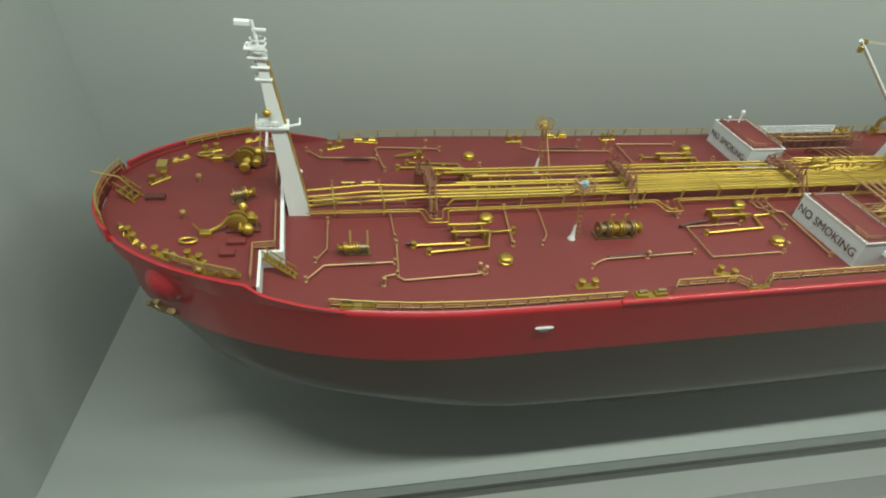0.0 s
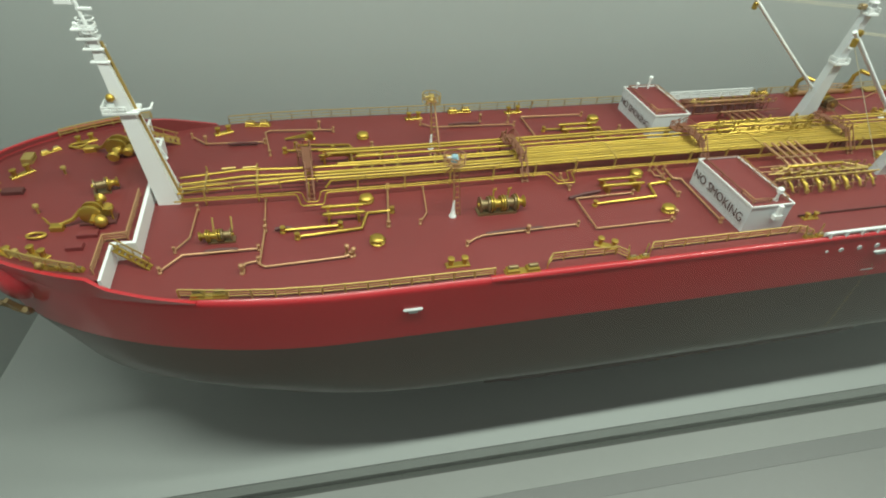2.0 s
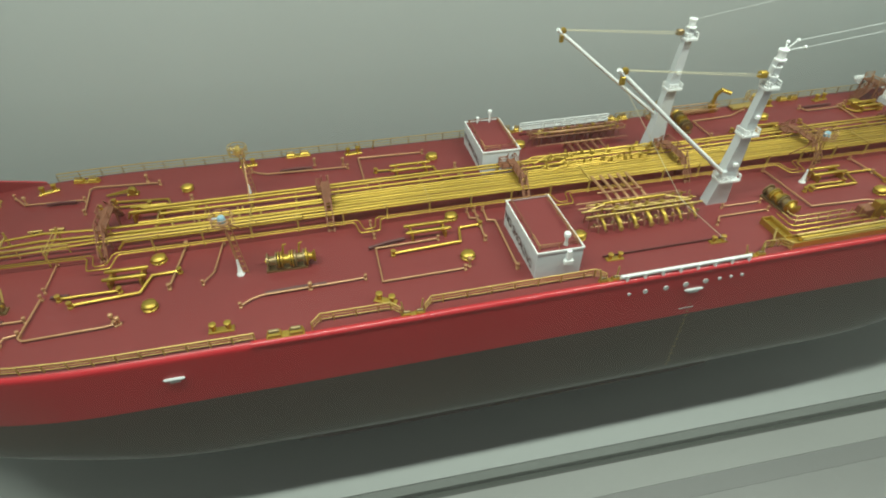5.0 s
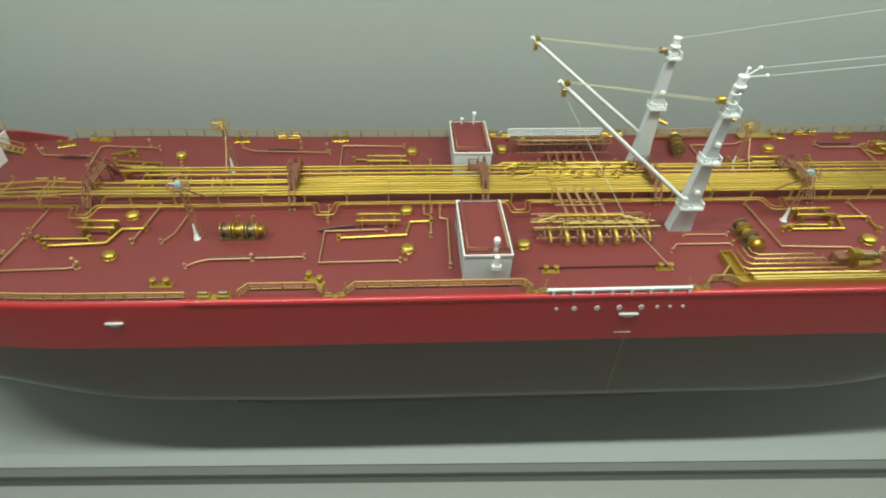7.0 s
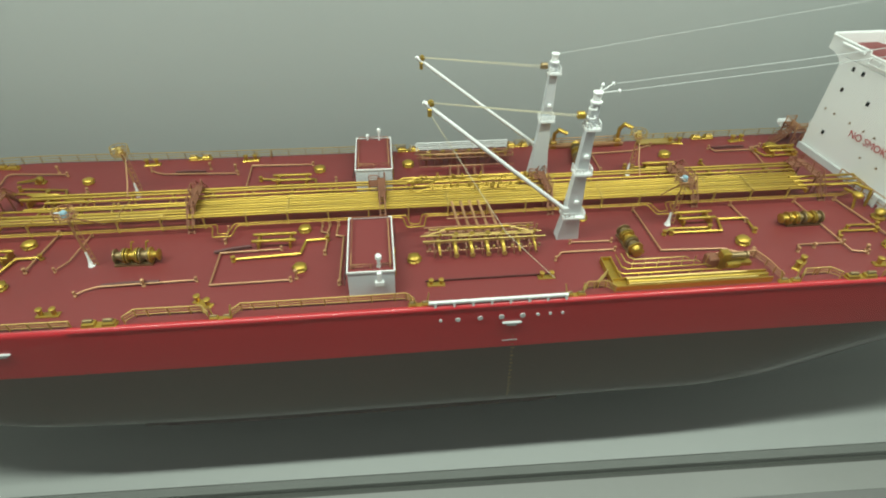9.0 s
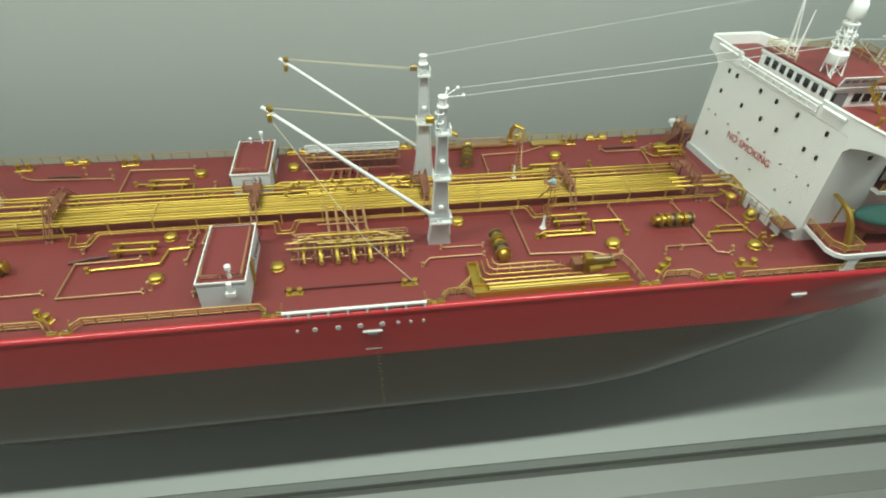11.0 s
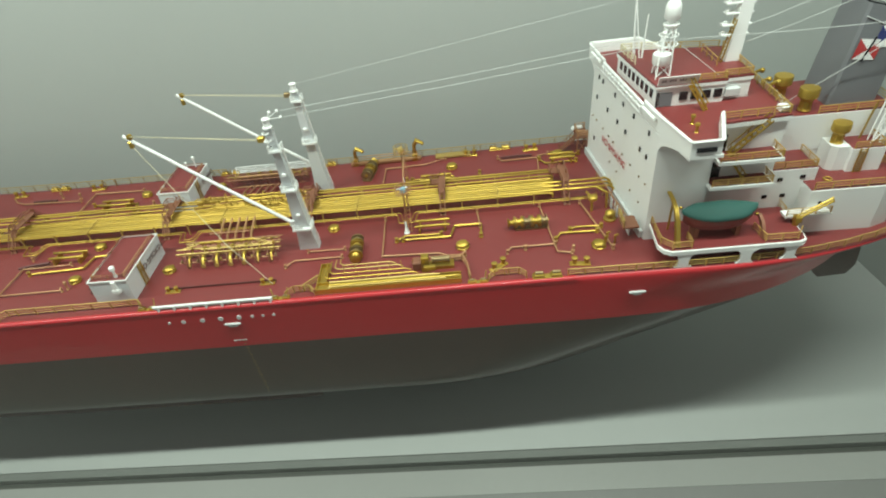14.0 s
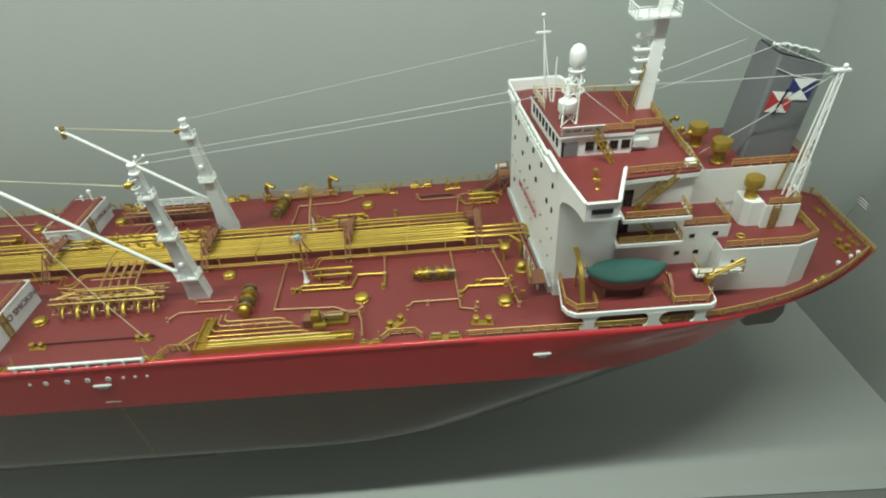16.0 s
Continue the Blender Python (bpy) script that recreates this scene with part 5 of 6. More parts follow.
# raised bulwark round the stem
for t0, t1, hgt in ((-0.36, 0.26, 0.12), (0.30, 0.92, 0.09)):
    loops = []
    for a in np.linspace(t0, t1, 14):
        c, s = bend(math.cos(a)), bend(math.sin(a))
        o = lambda i, z: (XB - (BOWL + 0.02 - i) * c, (HB + 0.02 - i) * s, z)
        loops.append([o(0, ZF - 0.05), o(0, ZF + hgt), o(0.035, ZF + hgt), o(0.04, ZF - 0.05)])
    part("bow_bulwark", Geo().rings(loops), M_RED, ship, smooth=50)
    loops = []
    for a in np.linspace(t0, t1, 14):
        c, s = bend(math.cos(a)), bend(math.sin(a))
        o = lambda i, z: (XB - (BOWL + 0.02 - i) * c, (HB + 0.02 - i) * s, z)
        loops.append([o(0.042, ZF - 0.04), o(0.039, ZF + hgt - 0.012), o(0.047, ZF + hgt - 0.012), o(0.052, ZF - 0.04)])
    # added strip over the inner face, in the deck's duller red
    part("bulwark_lining", Geo().rings(loops), M_DECK, ship, "dull red inner face", smooth=50)
part("bow_fairlead", Geo().box(-2.76, -2.64, 0.60, 0.62, ZF, ZF + 0.07).box(-2.76, -2.64, 0.76, 0.78, ZF, ZF + 0.07).box(-2.76, -2.64, 0.62, 0.76, ZF + 0.045, ZF + 0.07).box(-2.76, -2.64, 0.62, 0.76, ZF, ZF + 0.02), M_PALE, ship, "pale brass bow fairlead frame", smooth=0)
part("jackstaff", Geo().tube([(tip + 0.36, 0.12, ZF), (tip + 0.22, 0.10, ZF + 0.22), (tip - 0.02, 0.05, ZF + 0.32)], 0.010, 5), M_PALE, ship)
part("jackstaff", Geo().tube([(tip + 0.40, 0.20, ZF), (tip + 0.22, 0.10, ZF + 0.22)], 0.008, 5), M_PALE, ship)
stair((tip + 0.42, -0.04, ZF), (tip + 0.22, 0.05, ZF + 0.12), 0.16, (0.4, 0.9, 0), M_GOLD, ship, 3)
# rails on the break, steps down to the main deck
railing([(BRX - 0.06, -1.56, ZF), (BRX - 0.06, -1.06, ZF), (BRX + 0.17, -1.04, ZF), (BRX + 0.17, -0.22, ZF)], 0.10, 3, M_COPPER, 0.22, 0.008)
railing([(BRX - 0.06, 1.54, ZF), (BRX - 0.06, 1.06, ZF), (BRX + 0.17, 1.04, ZF), (BRX + 0.17, 0.22, ZF)], 0.10, 3, M_COPPER, 0.22, 0.008)
stair((BRX + 0.38, -1.30, ZD), (BRX + 0.05, -1.17, ZF), 0.065, (0.3, 1, 0), M_GOLD, ship, 7)
stair((BRX + 0.40, 1.40, ZD), (BRX + 0.06, 1.27, ZF), 0.14, (-0.2, 1, 0), M_PALE, ship, 6)
# anchor with its bolster, a bulge faired into the flare
for sy in (-1, 1):
    a = Vector((AX, sy * AY, AZ))
    out = Vector((-0.42, sy * 0.86, -0.10)).normalized()
    side = out.cross(Vector((0, 0, 1))).normalized()
    up = side.cross(out)
    loops = []
    for d, rr in ((-0.30, 0.36), (-0.18, 0.345), (-0.06, 0.315), (0.03, 0.27), (0.11, 0.21), (0.155, 0.14), (0.172, 0.03)):
        loops.append([a + out * d + (side * math.cos(q) * 0.85 + up * math.sin(q) * 1.05) * rr for q in (math.tau * k / 18 for k in range(18))])
    part("anchor_bolster", Geo().rings(loops), M_RED, ship, "bulging red anchor bolster", smooth=70)
    b = a + out * 0.15 + Vector((0, 0, -0.30))
    g = Geo().box(-0.026, 0.026, -0.026, 0.026, 0.0, 0.20).tube([(-0.17, -0.02, 0.09), (-0.15, 0, 0.0), (-0.05, 0, -0.035), (0.05, 0, -0.035), (0.15, 0, 0.0), (0.17, -0.02, 0.09)], 0.032, 6).box(-0.11, 0.11, -0.04, 0.04, -0.055, 0.0, 0.01)
    an = part("anchor", g, M_STEEL, ship, "gilt stockless anchor", at=(0, 0, 0), plan=False)
    an.location = Vector(lay(b)[0]) * U
    an.rotation_euler = (0.35 * -sy, 0, radians(-28 * -sy))
    PLACE[an.name] = tuple(lay(b)[0])

# ---- accommodation block ----
Z1, Z2, Z3, ZR, ZC = 3.44, 3.86, 4.33, 4.68, 4.0


def fx(y):
    """The front's plane, slightly askew."""
    return 14.41 - 0.105 * y


g = Geo().prism([(fx(-1.26), -1.26), (15.32, -1.26), (15.32, -1.10), (16.86, -1.10), (16.86, 1.10), (15.32, 1.10), (15.32, 1.50), (fx(1.50), 1.50)], ZD, Z1)
blk = part("superstructure", g, M_WHITE, ship, "white bridge superstructure with gilt rails and red decks", smooth=0)
# upper block whose wings flare out under the bridge
part("upper_block", Geo().prism([(fx(-1.26), -1.26), (15.32, -1.26), (15.32, -1.13), (16.24, -1.11), (16.24, 1.10), (15.32, 1.12), (15.32, 1.50), (fx(1.50), 1.50)], Z1, Z3 - 0.072), M_WHITE, blk, smooth=0)
for sy, ya, yb in ((-1, 1.22, 2.0), (1, 1.46, 1.84)):
    loops = []
    for q in np.linspace(0, 1, 8):
        y = sy * (ya + (yb - ya) * q)
        zb = 4.0 + 0.28 * math.sqrt(max(0.0, 1 - (1 - q) ** 2))
        xa = fx(y) + (0.06 * q if sy < 0 else 0.0)
        loops.append([(xa, y, zb), (15.08, y, zb), (15.08, y, Z3 - 0.01), (xa, y, Z3 - 0.01)])
    part("wing_bracket", Geo().rings(loops), M_WHITE, blk, smooth=30)
deck_poly = [(fx(-1.2) + 0.01, -1.20), (14.68, -1.99), (15.05, -1.84), (15.33, -1.22), (16.27, -1.14), (16.27, 1.12), (15.34, 1.16), (15.05, 1.83), (fx(1.83) + 0.01, 1.83)]
part("bridge_deck", Geo().prism(deck_poly, Z3 - 0.01, Z3 + 0.02), M_DECK, blk, "red bridge deck", smooth=0)
part("bridge_deck_edge", Geo().prism([(x, y * 1.003) for x, y in deck_poly], Z3 - 0.07, Z3 - 0.012), M_WHITE, blk, smooth=0)
path = [(15.32, -1.24), (15.05, -1.99), (14.67, -2.0), (fx(-1.2), -1.20), (fx(1.84), 1.84), (15.05, 1.84), (15.33, 1.17)]
walls = [(path[k], path[k + 1], 0.19) for k in (0, 1, 2, 4, 5)] + [((fx(-1.2), -1.2), (fx(-0.66), -0.66), 0.19), ((fx(-0.66), -0.66), (fx(1.06), 1.06), 0.12), ((fx(1.06), 1.06), (fx(1.84), 1.84), 0.17)]
g = Geo()
for (xa, ya), (xb, yb), top in walls:
    d = Vector((xb - xa, yb - ya, 0)).normalized()
    nrm = Vector((d.y, -d.x, 0)) * 0.028
    q = [Vector((xa, ya, 0)), Vector((xb, yb, 0)), Vector((xb, yb, 0)) + nrm, Vector((xa, ya, 0)) + nrm]
    g.rings([[(p.x, p.y, Z3 - 0.05) for p in q], [(p.x, p.y, Z3 + top) for p in q]])
part("wing_bulwark", g, M_WHITE, blk, smooth=0)
g = Geo()
for (xa, ya), (xb, yb), top in walls:
    g.tube([(xa, ya, Z3 + top + 0.005), (xb, yb, Z3 + top + 0.005)], 0.020, 5)
part("bulwark_cap", g, M_WHITE, blk)
part("wing_window", Geo().box(14.74, 14.98, -2.012, -1.996, Z3 + 0.05, Z3 + 0.11), M_BLACK, blk, "dark slot window", smooth=0)
# front windows in level rows, with round port lights below
for z, ys in ((4.15, (1.24, 1.04, 0.47, 0.11, -0.33, -0.90)), (3.78, (1.26, 0.72, 0.26, -0.10, -0.68, -0.92)), (2.99, (1.22,))):
    for y in [q - 0.035 for q in ys]:
        part("window", Geo().box(fx(y) - 0.012, fx(y) + 0.01, y - 0.022, y + 0.022, z - 0.035, z + 0.035), M_BLACK, blk, smooth=0)
for z, ys in ((3.37, (1.38, 1.18, 0.84, 0.55, 0.33, -0.08, -0.43, -0.78, -1.01)), (2.97, (0.38, 0.05, -0.54, -0.88))):
    for y in [q - 0.035 for q in ys]:
        part("port_light", Geo().lathe((fx(y) - 0.012, y, z), [(0.017, 0), (0.017, 0.016)], 10, "x"), M_STEEL, blk)
text_part("NO SMOKING", 0.165, M_SIGNRED, blk, pose((fx(0.19) - 0.03) * U, 0.19 * U, 3.25 * U, 90, 0, -84))
g = Geo()
for z in (Z3 + 0.10, Z3 + 0.02):
    g.tube([(fx(y) - 0.05, y, z) for y in (-0.66, 1.0)], 0.009, 5)
part("grab_rail", g, M_WHITE, blk)
for k in range(10):
    y = -0.64 + 1.62 * k / 9
    part("rail_bracket", Geo().box(fx(y) - 0.052, fx(y) - 0.02, y - 0.009, y + 0.009, Z3 + 0.01, Z3 + 0.11), M_WHITE, blk, smooth=0)
for ya, yb in ((-1.14, -0.74), (1.1, 1.56)):
    part("awning_spar", Geo().tube([(fx(ya) - 0.05, ya, Z3 + 0.13), (fx(yb) - 0.05, yb, Z3 + 0.13)], 0.026, 6), M_WHITE, blk)
# wheelhouse
wx = lambda y: 14.58 - 0.13 * y
g = Geo().prism([(wx(-0.55), -0.55), (15.58, -0.56), (15.58, -0.49), (15.95, -0.48), (15.95, 0.62), (wx(0.86), 0.86)], Z3 + 0.016, ZR - 0.07)
wh = part("wheelhouse", g, M_WHITE, blk, "white wheelhouse with dark windows", smooth=0)
part("wheelhouse_roof", Geo().prism([(wx(-0.565) - 0.02, -0.565), (15.60, -0.575), (15.60, -0.505), (15.97, -0.495), (15.97, 0.64), (wx(0.88) - 0.02, 0.88)], ZR - 0.02, ZR + 0.012), M_DECK, blk, "red roof deck", smooth=0)
part("roof_fascia", Geo().prism([(wx(-0.565) - 0.02, -0.565), (15.60, -0.575), (15.60, -0.505), (15.97, -0.495), (15.97, 0.64), (wx(0.88) - 0.02, 0.88)], ZR - 0.07, ZR - 0.022), M_WHITE, blk, smooth=0)
for k in range(8):
    y = -0.46 + 0.16 * k
    part("front_window", Geo().box(wx(y) - 0.016, wx(y) + 0.014, y, y + 0.095, Z3 + 0.13, Z3 + 0.25), M_BLACK, wh, "dark bridge window", smooth=0)
for k in range(4):
    x = 14.98 + 0.155 * k
    part("side_window", Geo().box(x, x + 0.11, -0.570, -0.545, Z3 + 0.10, Z3 + 0.22), M_BLACK, wh, smooth=0)
part("bay_window", Geo().box(15.60, 15.80, -0.56, -0.494, Z3 + 0.09, Z3 + 0.21, 0.02), M_GREYW, wh, "pale glazed bay", smooth=0)
# dark slabs paint in the shade inside the door opening
part("wheelhouse_door", Geo().box(14.71, 14.88, -0.568, -0.545, Z3 + 0.03, Z3 + 0.23), M_FUNNEL, wh, "dark grey slab in place of the shaded door opening", smooth=0)
part("door_void", Geo().box(14.665, 14.695, -0.570, -0.545, Z3 + 0.03, Z3 + 0.24), M_BLACK, wh, smooth=0)
stair((15.28, -0.80, Z3 + 0.02), (15.08, -0.64, ZR), 0.05, (1, 0.4, 0), M_GOLD, blk, 7)
railing([(15.06, -0.55, ZR), (15.58, -0.56, ZR), (15.58, -0.49, ZR), (15.95, -0.48, ZR), (15.95, 0.60, ZR)], 0.10, 3, M_RAIL, 0.2, 0.0075, blk)
railing([(14.56, 0.25, ZR), (14.49, 0.85, ZR), (15.1, 0.77, ZR)], 0.13, 3, M_ROPE, 0.16, 0.007, blk)
railing([(15.1, 0.77, ZR), (15.9, 0.62, ZR)], 0.11, 3, M_PALE, 0.25, 0.008, blk)
# board of unreadable lettering along the roof's edge, leaning out
lean = lambda x, h, out=0.0: (x, -0.585 - 0.35 * h - out, ZR + 0.012 + h)
slab = lambda x0, x1, h0, h1, d: Geo().rings([[lean(x0, h0), lean(x1, h0), lean(x1, h1), lean(x0, h1)], [lean(x0, h0, d), lean(x1, h0, d), lean(x1, h1, d), lean(x0, h1, d)]])
board = part("lettered_board", slab(14.66, 15.16, 0.0, 0.13, 0.012), M_WHITE, blk, "pale framed board with a row of small grey bars", smooth=0)
for x0, x1, h0, h1 in ((14.64, 15.18, -0.004, 0.016), (14.64, 15.18, 0.116, 0.136), (14.64, 14.664, 0.016, 0.116), (15.156, 15.18, 0.016, 0.116)):
    part("frame", slab(x0, x1, h0, h1, 0.022), M_WHITE, board, smooth=0)
for k in range(13):
    if k != 6:
        part("bar", slab(14.69 + 0.034 * k, 14.712 + 0.034 * k, 0.045, 0.09, 0.016), M_GREYW if k % 4 == 2 else M_EDGE, board, smooth=0)
for x, y in ((14.95, -1.40), (14.98, -1.15)):
    part("wing_repeater", Geo().lathe((x, y, Z3 + 0.02), [(0.03, 0), (0.02, 0.01), (0.02, 0.09), (0.035, 0.10), (0.03, 0.13)], 10), M_GOLD, blk)
# satellite dome tower
TB, TT = Vector((14.80, -0.20, ZR + 0.012)), Vector((14.90, -0.03, 5.34))
leg = lambda f, sx, sy2: tuple(TB.lerp(TT, f) + Vector((0.095 * sx * (1 - 0.4 * f), 0.095 * sy2 * (1 - 0.4 * f), 0)))
g = Geo()
for sx, sy2 in ((-1, -1), (1, -1), (1, 1), (-1, 1)):
    g.tube([leg(0, sx, sy2), leg(1, sx, sy2)], 0.011, 5)
for k in range(4):
    f0, f1 = k / 4, (k + 1) / 4
    g.tube([leg(f0, -1, -1), leg(f1, 1, -1)], 0.008, 4).tube([leg(f0, 1, -1), leg(f1, -1, -1)], 0.008, 4).tube([leg(f0, -1, -1), leg(f1, -1, 1)], 0.008, 4)
for f, w in ((0.62, 0.14), (0.80, 0.13)):
    c = TB.lerp(TT, f)
    g.tube([(c.x + w * math.cos(math.tau * k / 12), c.y + w * math.sin(math.tau * k / 12), c.z) for k in range(13)], 0.009, 4)
g.tube([(14.68, -0.36, ZR + 0.012), (14.76, -0.24, 5.38)], 0.010, 4).ball((14.75, -0.25, 5.30), 0.03, 8)
tw = part("dome_tower", g, M_WHITE, blk, "white lattice tower with radar dome")
part("dome_base", Geo().lathe(TT, [(0.10, -0.02), (0.11, 0.0), (0.11, 0.016), (0.05, 0.022), (0.05, 0.07), (0.09, 0.08)], 16), M_WHITE, tw)
part("radar_dome", Geo().lathe(TT + Vector((0, 0, 0.08)), [(0.095, 0), (0.108, 0.02), (0.108, 0.15), (0.098, 0.20), (0.072, 0.24), (0.036, 0.262), (0.008, 0.268)], 20), M_WHITE, tw)
part("drum", Geo().lathe((14.78, -0.20, ZR + 0.17), [(0.11, 0), (0.125, 0.02), (0.125, 0.15), (0.115, 0.16)], 16), M_WHITE, tw)
# whip aerial post
g = Geo()
for dx, dy in ((-0.05, -0.04), (0.05, -0.04), (0, 0.05)):
    g.tube([(14.64 + dx, 0.55 + dy, ZR), (14.56, 0.60, 5.62)], 0.010, 4)
ap = part("aerial_post", g, M_WHITE, blk, "white tripod aerial post")
part("aerial_tip", Geo().cyl((14.56, 0.60, 5.62), (14.54, 0.62, 5.92), 0.008, n=5).ball((14.54, 0.62, 5.90), 0.03, 6).box(14.45, 14.65, 0.60, 0.64, 5.66, 5.68), M_WHITE, ap)
part("aerial_tip", Geo().cyl((14.72, 0.5, ZR), (14.74, 0.5, 5.35), 0.018, 0.008, 6), M_WHITE, ap)
# radar mast
RX, RY = 15.86, 0.10
g = Geo().rings([rect(RX, RY, 0.20, 0.18, ZR), rect(RX + 0.10, RY, 0.13, 0.11, 6.14)])
rm = part("radar_mast", g, M_WHITE, blk, "white radar mast with brackets and platform", smooth=0)
for k, z in enumerate((5.06, 5.20, 5.36, 5.50, 5.66)):
    part("bracket", Geo().box(RX - 0.20 - 0.02 * (k % 2), RX + 0.16, RY - 0.07, RY + 0.07, z, z + 0.02).lathe((RX - 0.17, RY, z + 0.02), [(0.03, 0), (0.03, 0.03), (0.012, 0.04)], 8), M_WHITE, rm)
part("platform", Geo().box(RX - 0.30, RX + 0.24, RY - 0.19, RY + 0.19, 5.93, 5.955), M_WHITE, rm)
railing([(RX - 0.29, RY + 0.19, 5.955), (RX - 0.29, RY - 0.19, 5.955), (RX + 0.23, RY - 0.19, 5.955), (RX + 0.23, RY + 0.19, 5.955)], 0.13, 3, M_WHITE, 0.12, 0.007, rm)
part("scanner", Geo().box(RX - 0.02, RX + 0.40, RY - 0.03, RY + 0.03, 6.20, 6.25, 0.012).cyl((RX + 0.12, RY, 6.12), (RX + 0.12, RY, 6.20), 0.03, n=8), M_WHITE, rm)
ladder((RX - 0.16, RY - 0.06, ZR), (RX - 0.06, RY - 0.06, 5.3), 0.09, (0, 1, 0), M_GOLD, rm, 12)
railing([(RX - 0.25, RY - 0.2, ZR), (RX - 0.25, RY + 0.4, ZR)], 0.13, 2, M_RAIL, 0.2, 0.0075, blk)
# rail, ladder and gear at the after end of the bridge deck
railing([(16.24, -1.10, Z3 + 0.02), (16.24, 0.9, Z3 + 0.02)], 0.11, 3, M_PALE, 0.2, 0.009, blk)
stair((16.52, -0.66, ZC), (16.27, -0.66, Z3 + 0.02), 0.12, (0, 1, 0), M_WHITE, blk, 6)
part("locker", Geo().box(16.14, 16.26, -1.08, -0.94, Z3 - 0.25, Z3 + 0.10, 0.012), M_WHITE, blk)
for y, h in ((-0.30, 0.22), (-0.05, 0.16), (0.2, 0.2)):
    part("vent_post", Geo().tube([(16.34, y, ZC), (16.34, y, ZC + h + 0.2), (16.40, y - 0.02, ZC + h + 0.24)], 0.022, 6).ball((16.41, y - 0.03, ZC + h + 0.23), 0.04, 8), M_GOLD, blk)
part("after_deck", Geo().box(16.28, 16.44, -0.57, 0.57, ZC - 0.03, ZC), M_DECK, blk, smooth=0)
# side platforms on the camera side and the other
for sy in (-1, 1):
    for z, xa, xb, y0, y1 in ((Z1, 15.30, 16.14, 0.95, 1.40), (Z2, 15.32, 16.16, 0.95, 1.44)):
        p = part("side_platform", Geo().box(xa, xb, min(sy * y0, sy * y1), max(sy * y0, sy * y1), z - 0.05, z), M_WHITE, blk, smooth=0)
        part("platform_deck", Geo().box(xa + 0.03, xb - 0.03, min(sy * y0, sy * (y1 - 0.03)), max(sy * y0, sy * (y1 - 0.03)), z, z + 0.006), M_DECK, p, smooth=0)
        railing([(xa + 0.03, sy * (y1 - 0.02), z), (xb - 0.02, sy * (y1 - 0.02), z), (xb - 0.02, sy * (y0 + 0.03), z)], 0.11, 3, M_RAIL, 0.2, 0.0075, blk)
    railing([(15.40, sy * 1.14, Z3 + 0.02), (16.25, sy * 1.10, Z3 + 0.02)], 0.11, 3, M_RAIL, 0.2, 0.0075, blk)
    stair((15.50, sy * 1.24, Z2), (15.98, sy * 1.20, Z3), 0.11, (0, 1, 0), M_GOLD, blk, 8)
    stair((15.80, sy * 1.24, Z1), (15.50, sy * 1.24, Z2), 0.10, (0, 1, 0), M_GOLD, blk, 6)
    part("block_deck", Geo().box(16.22, 16.85, min(sy * 0.0, sy * 1.09), max(sy * 0.0, sy * 1.09), Z1, Z1 + 0.012), M_DECK, blk, smooth=0)
    railing([(16.20, sy * 1.08, Z1), (16.84, sy * 1.08, Z1), (16.84, sy * 0.62, Z1)], 0.12, 3, M_RAIL, 0.2, 0.0075, blk)
    # black slabs stand in for the shade inside these doorways
    part("doorway", Geo().box(15.36, 15.50, min(sy * 1.115, sy * 1.14), max(sy * 1.115, sy * 1.14), Z1 + 0.01, Z1 + 0.26), M_BLACK, blk, smooth=0)
    part("doorway", Geo().box(15.38, 15.50, min(sy * 1.115, sy * 1.14), max(sy * 1.115, sy * 1.14), Z2 + 0.01, Z2 + 0.26), M_BLACK, blk, smooth=0)
    for x, z in ((16.2, 2.98), (16.45, 2.98), (16.35, 3.26), (16.65, 3.28)):
        part("side_window", Geo().box(x, x + 0.07, min(sy * 1.10, sy * 1.108), max(sy * 1.10, sy * 1.108), z, z + 0.06), M_BLACK, blk, smooth=0)
    part("side_window", Geo().box(14.98, 15.04, min(sy * 1.26, sy * 1.268), max(sy * 1.26, sy * 1.268), 3.90, 3.97), M_BLACK, blk, smooth=0)
    part("flood_lamp", Geo().ball((16.0, sy * 1.10, Z3 - 0.02), 0.03, 8), M_GOLD, blk)
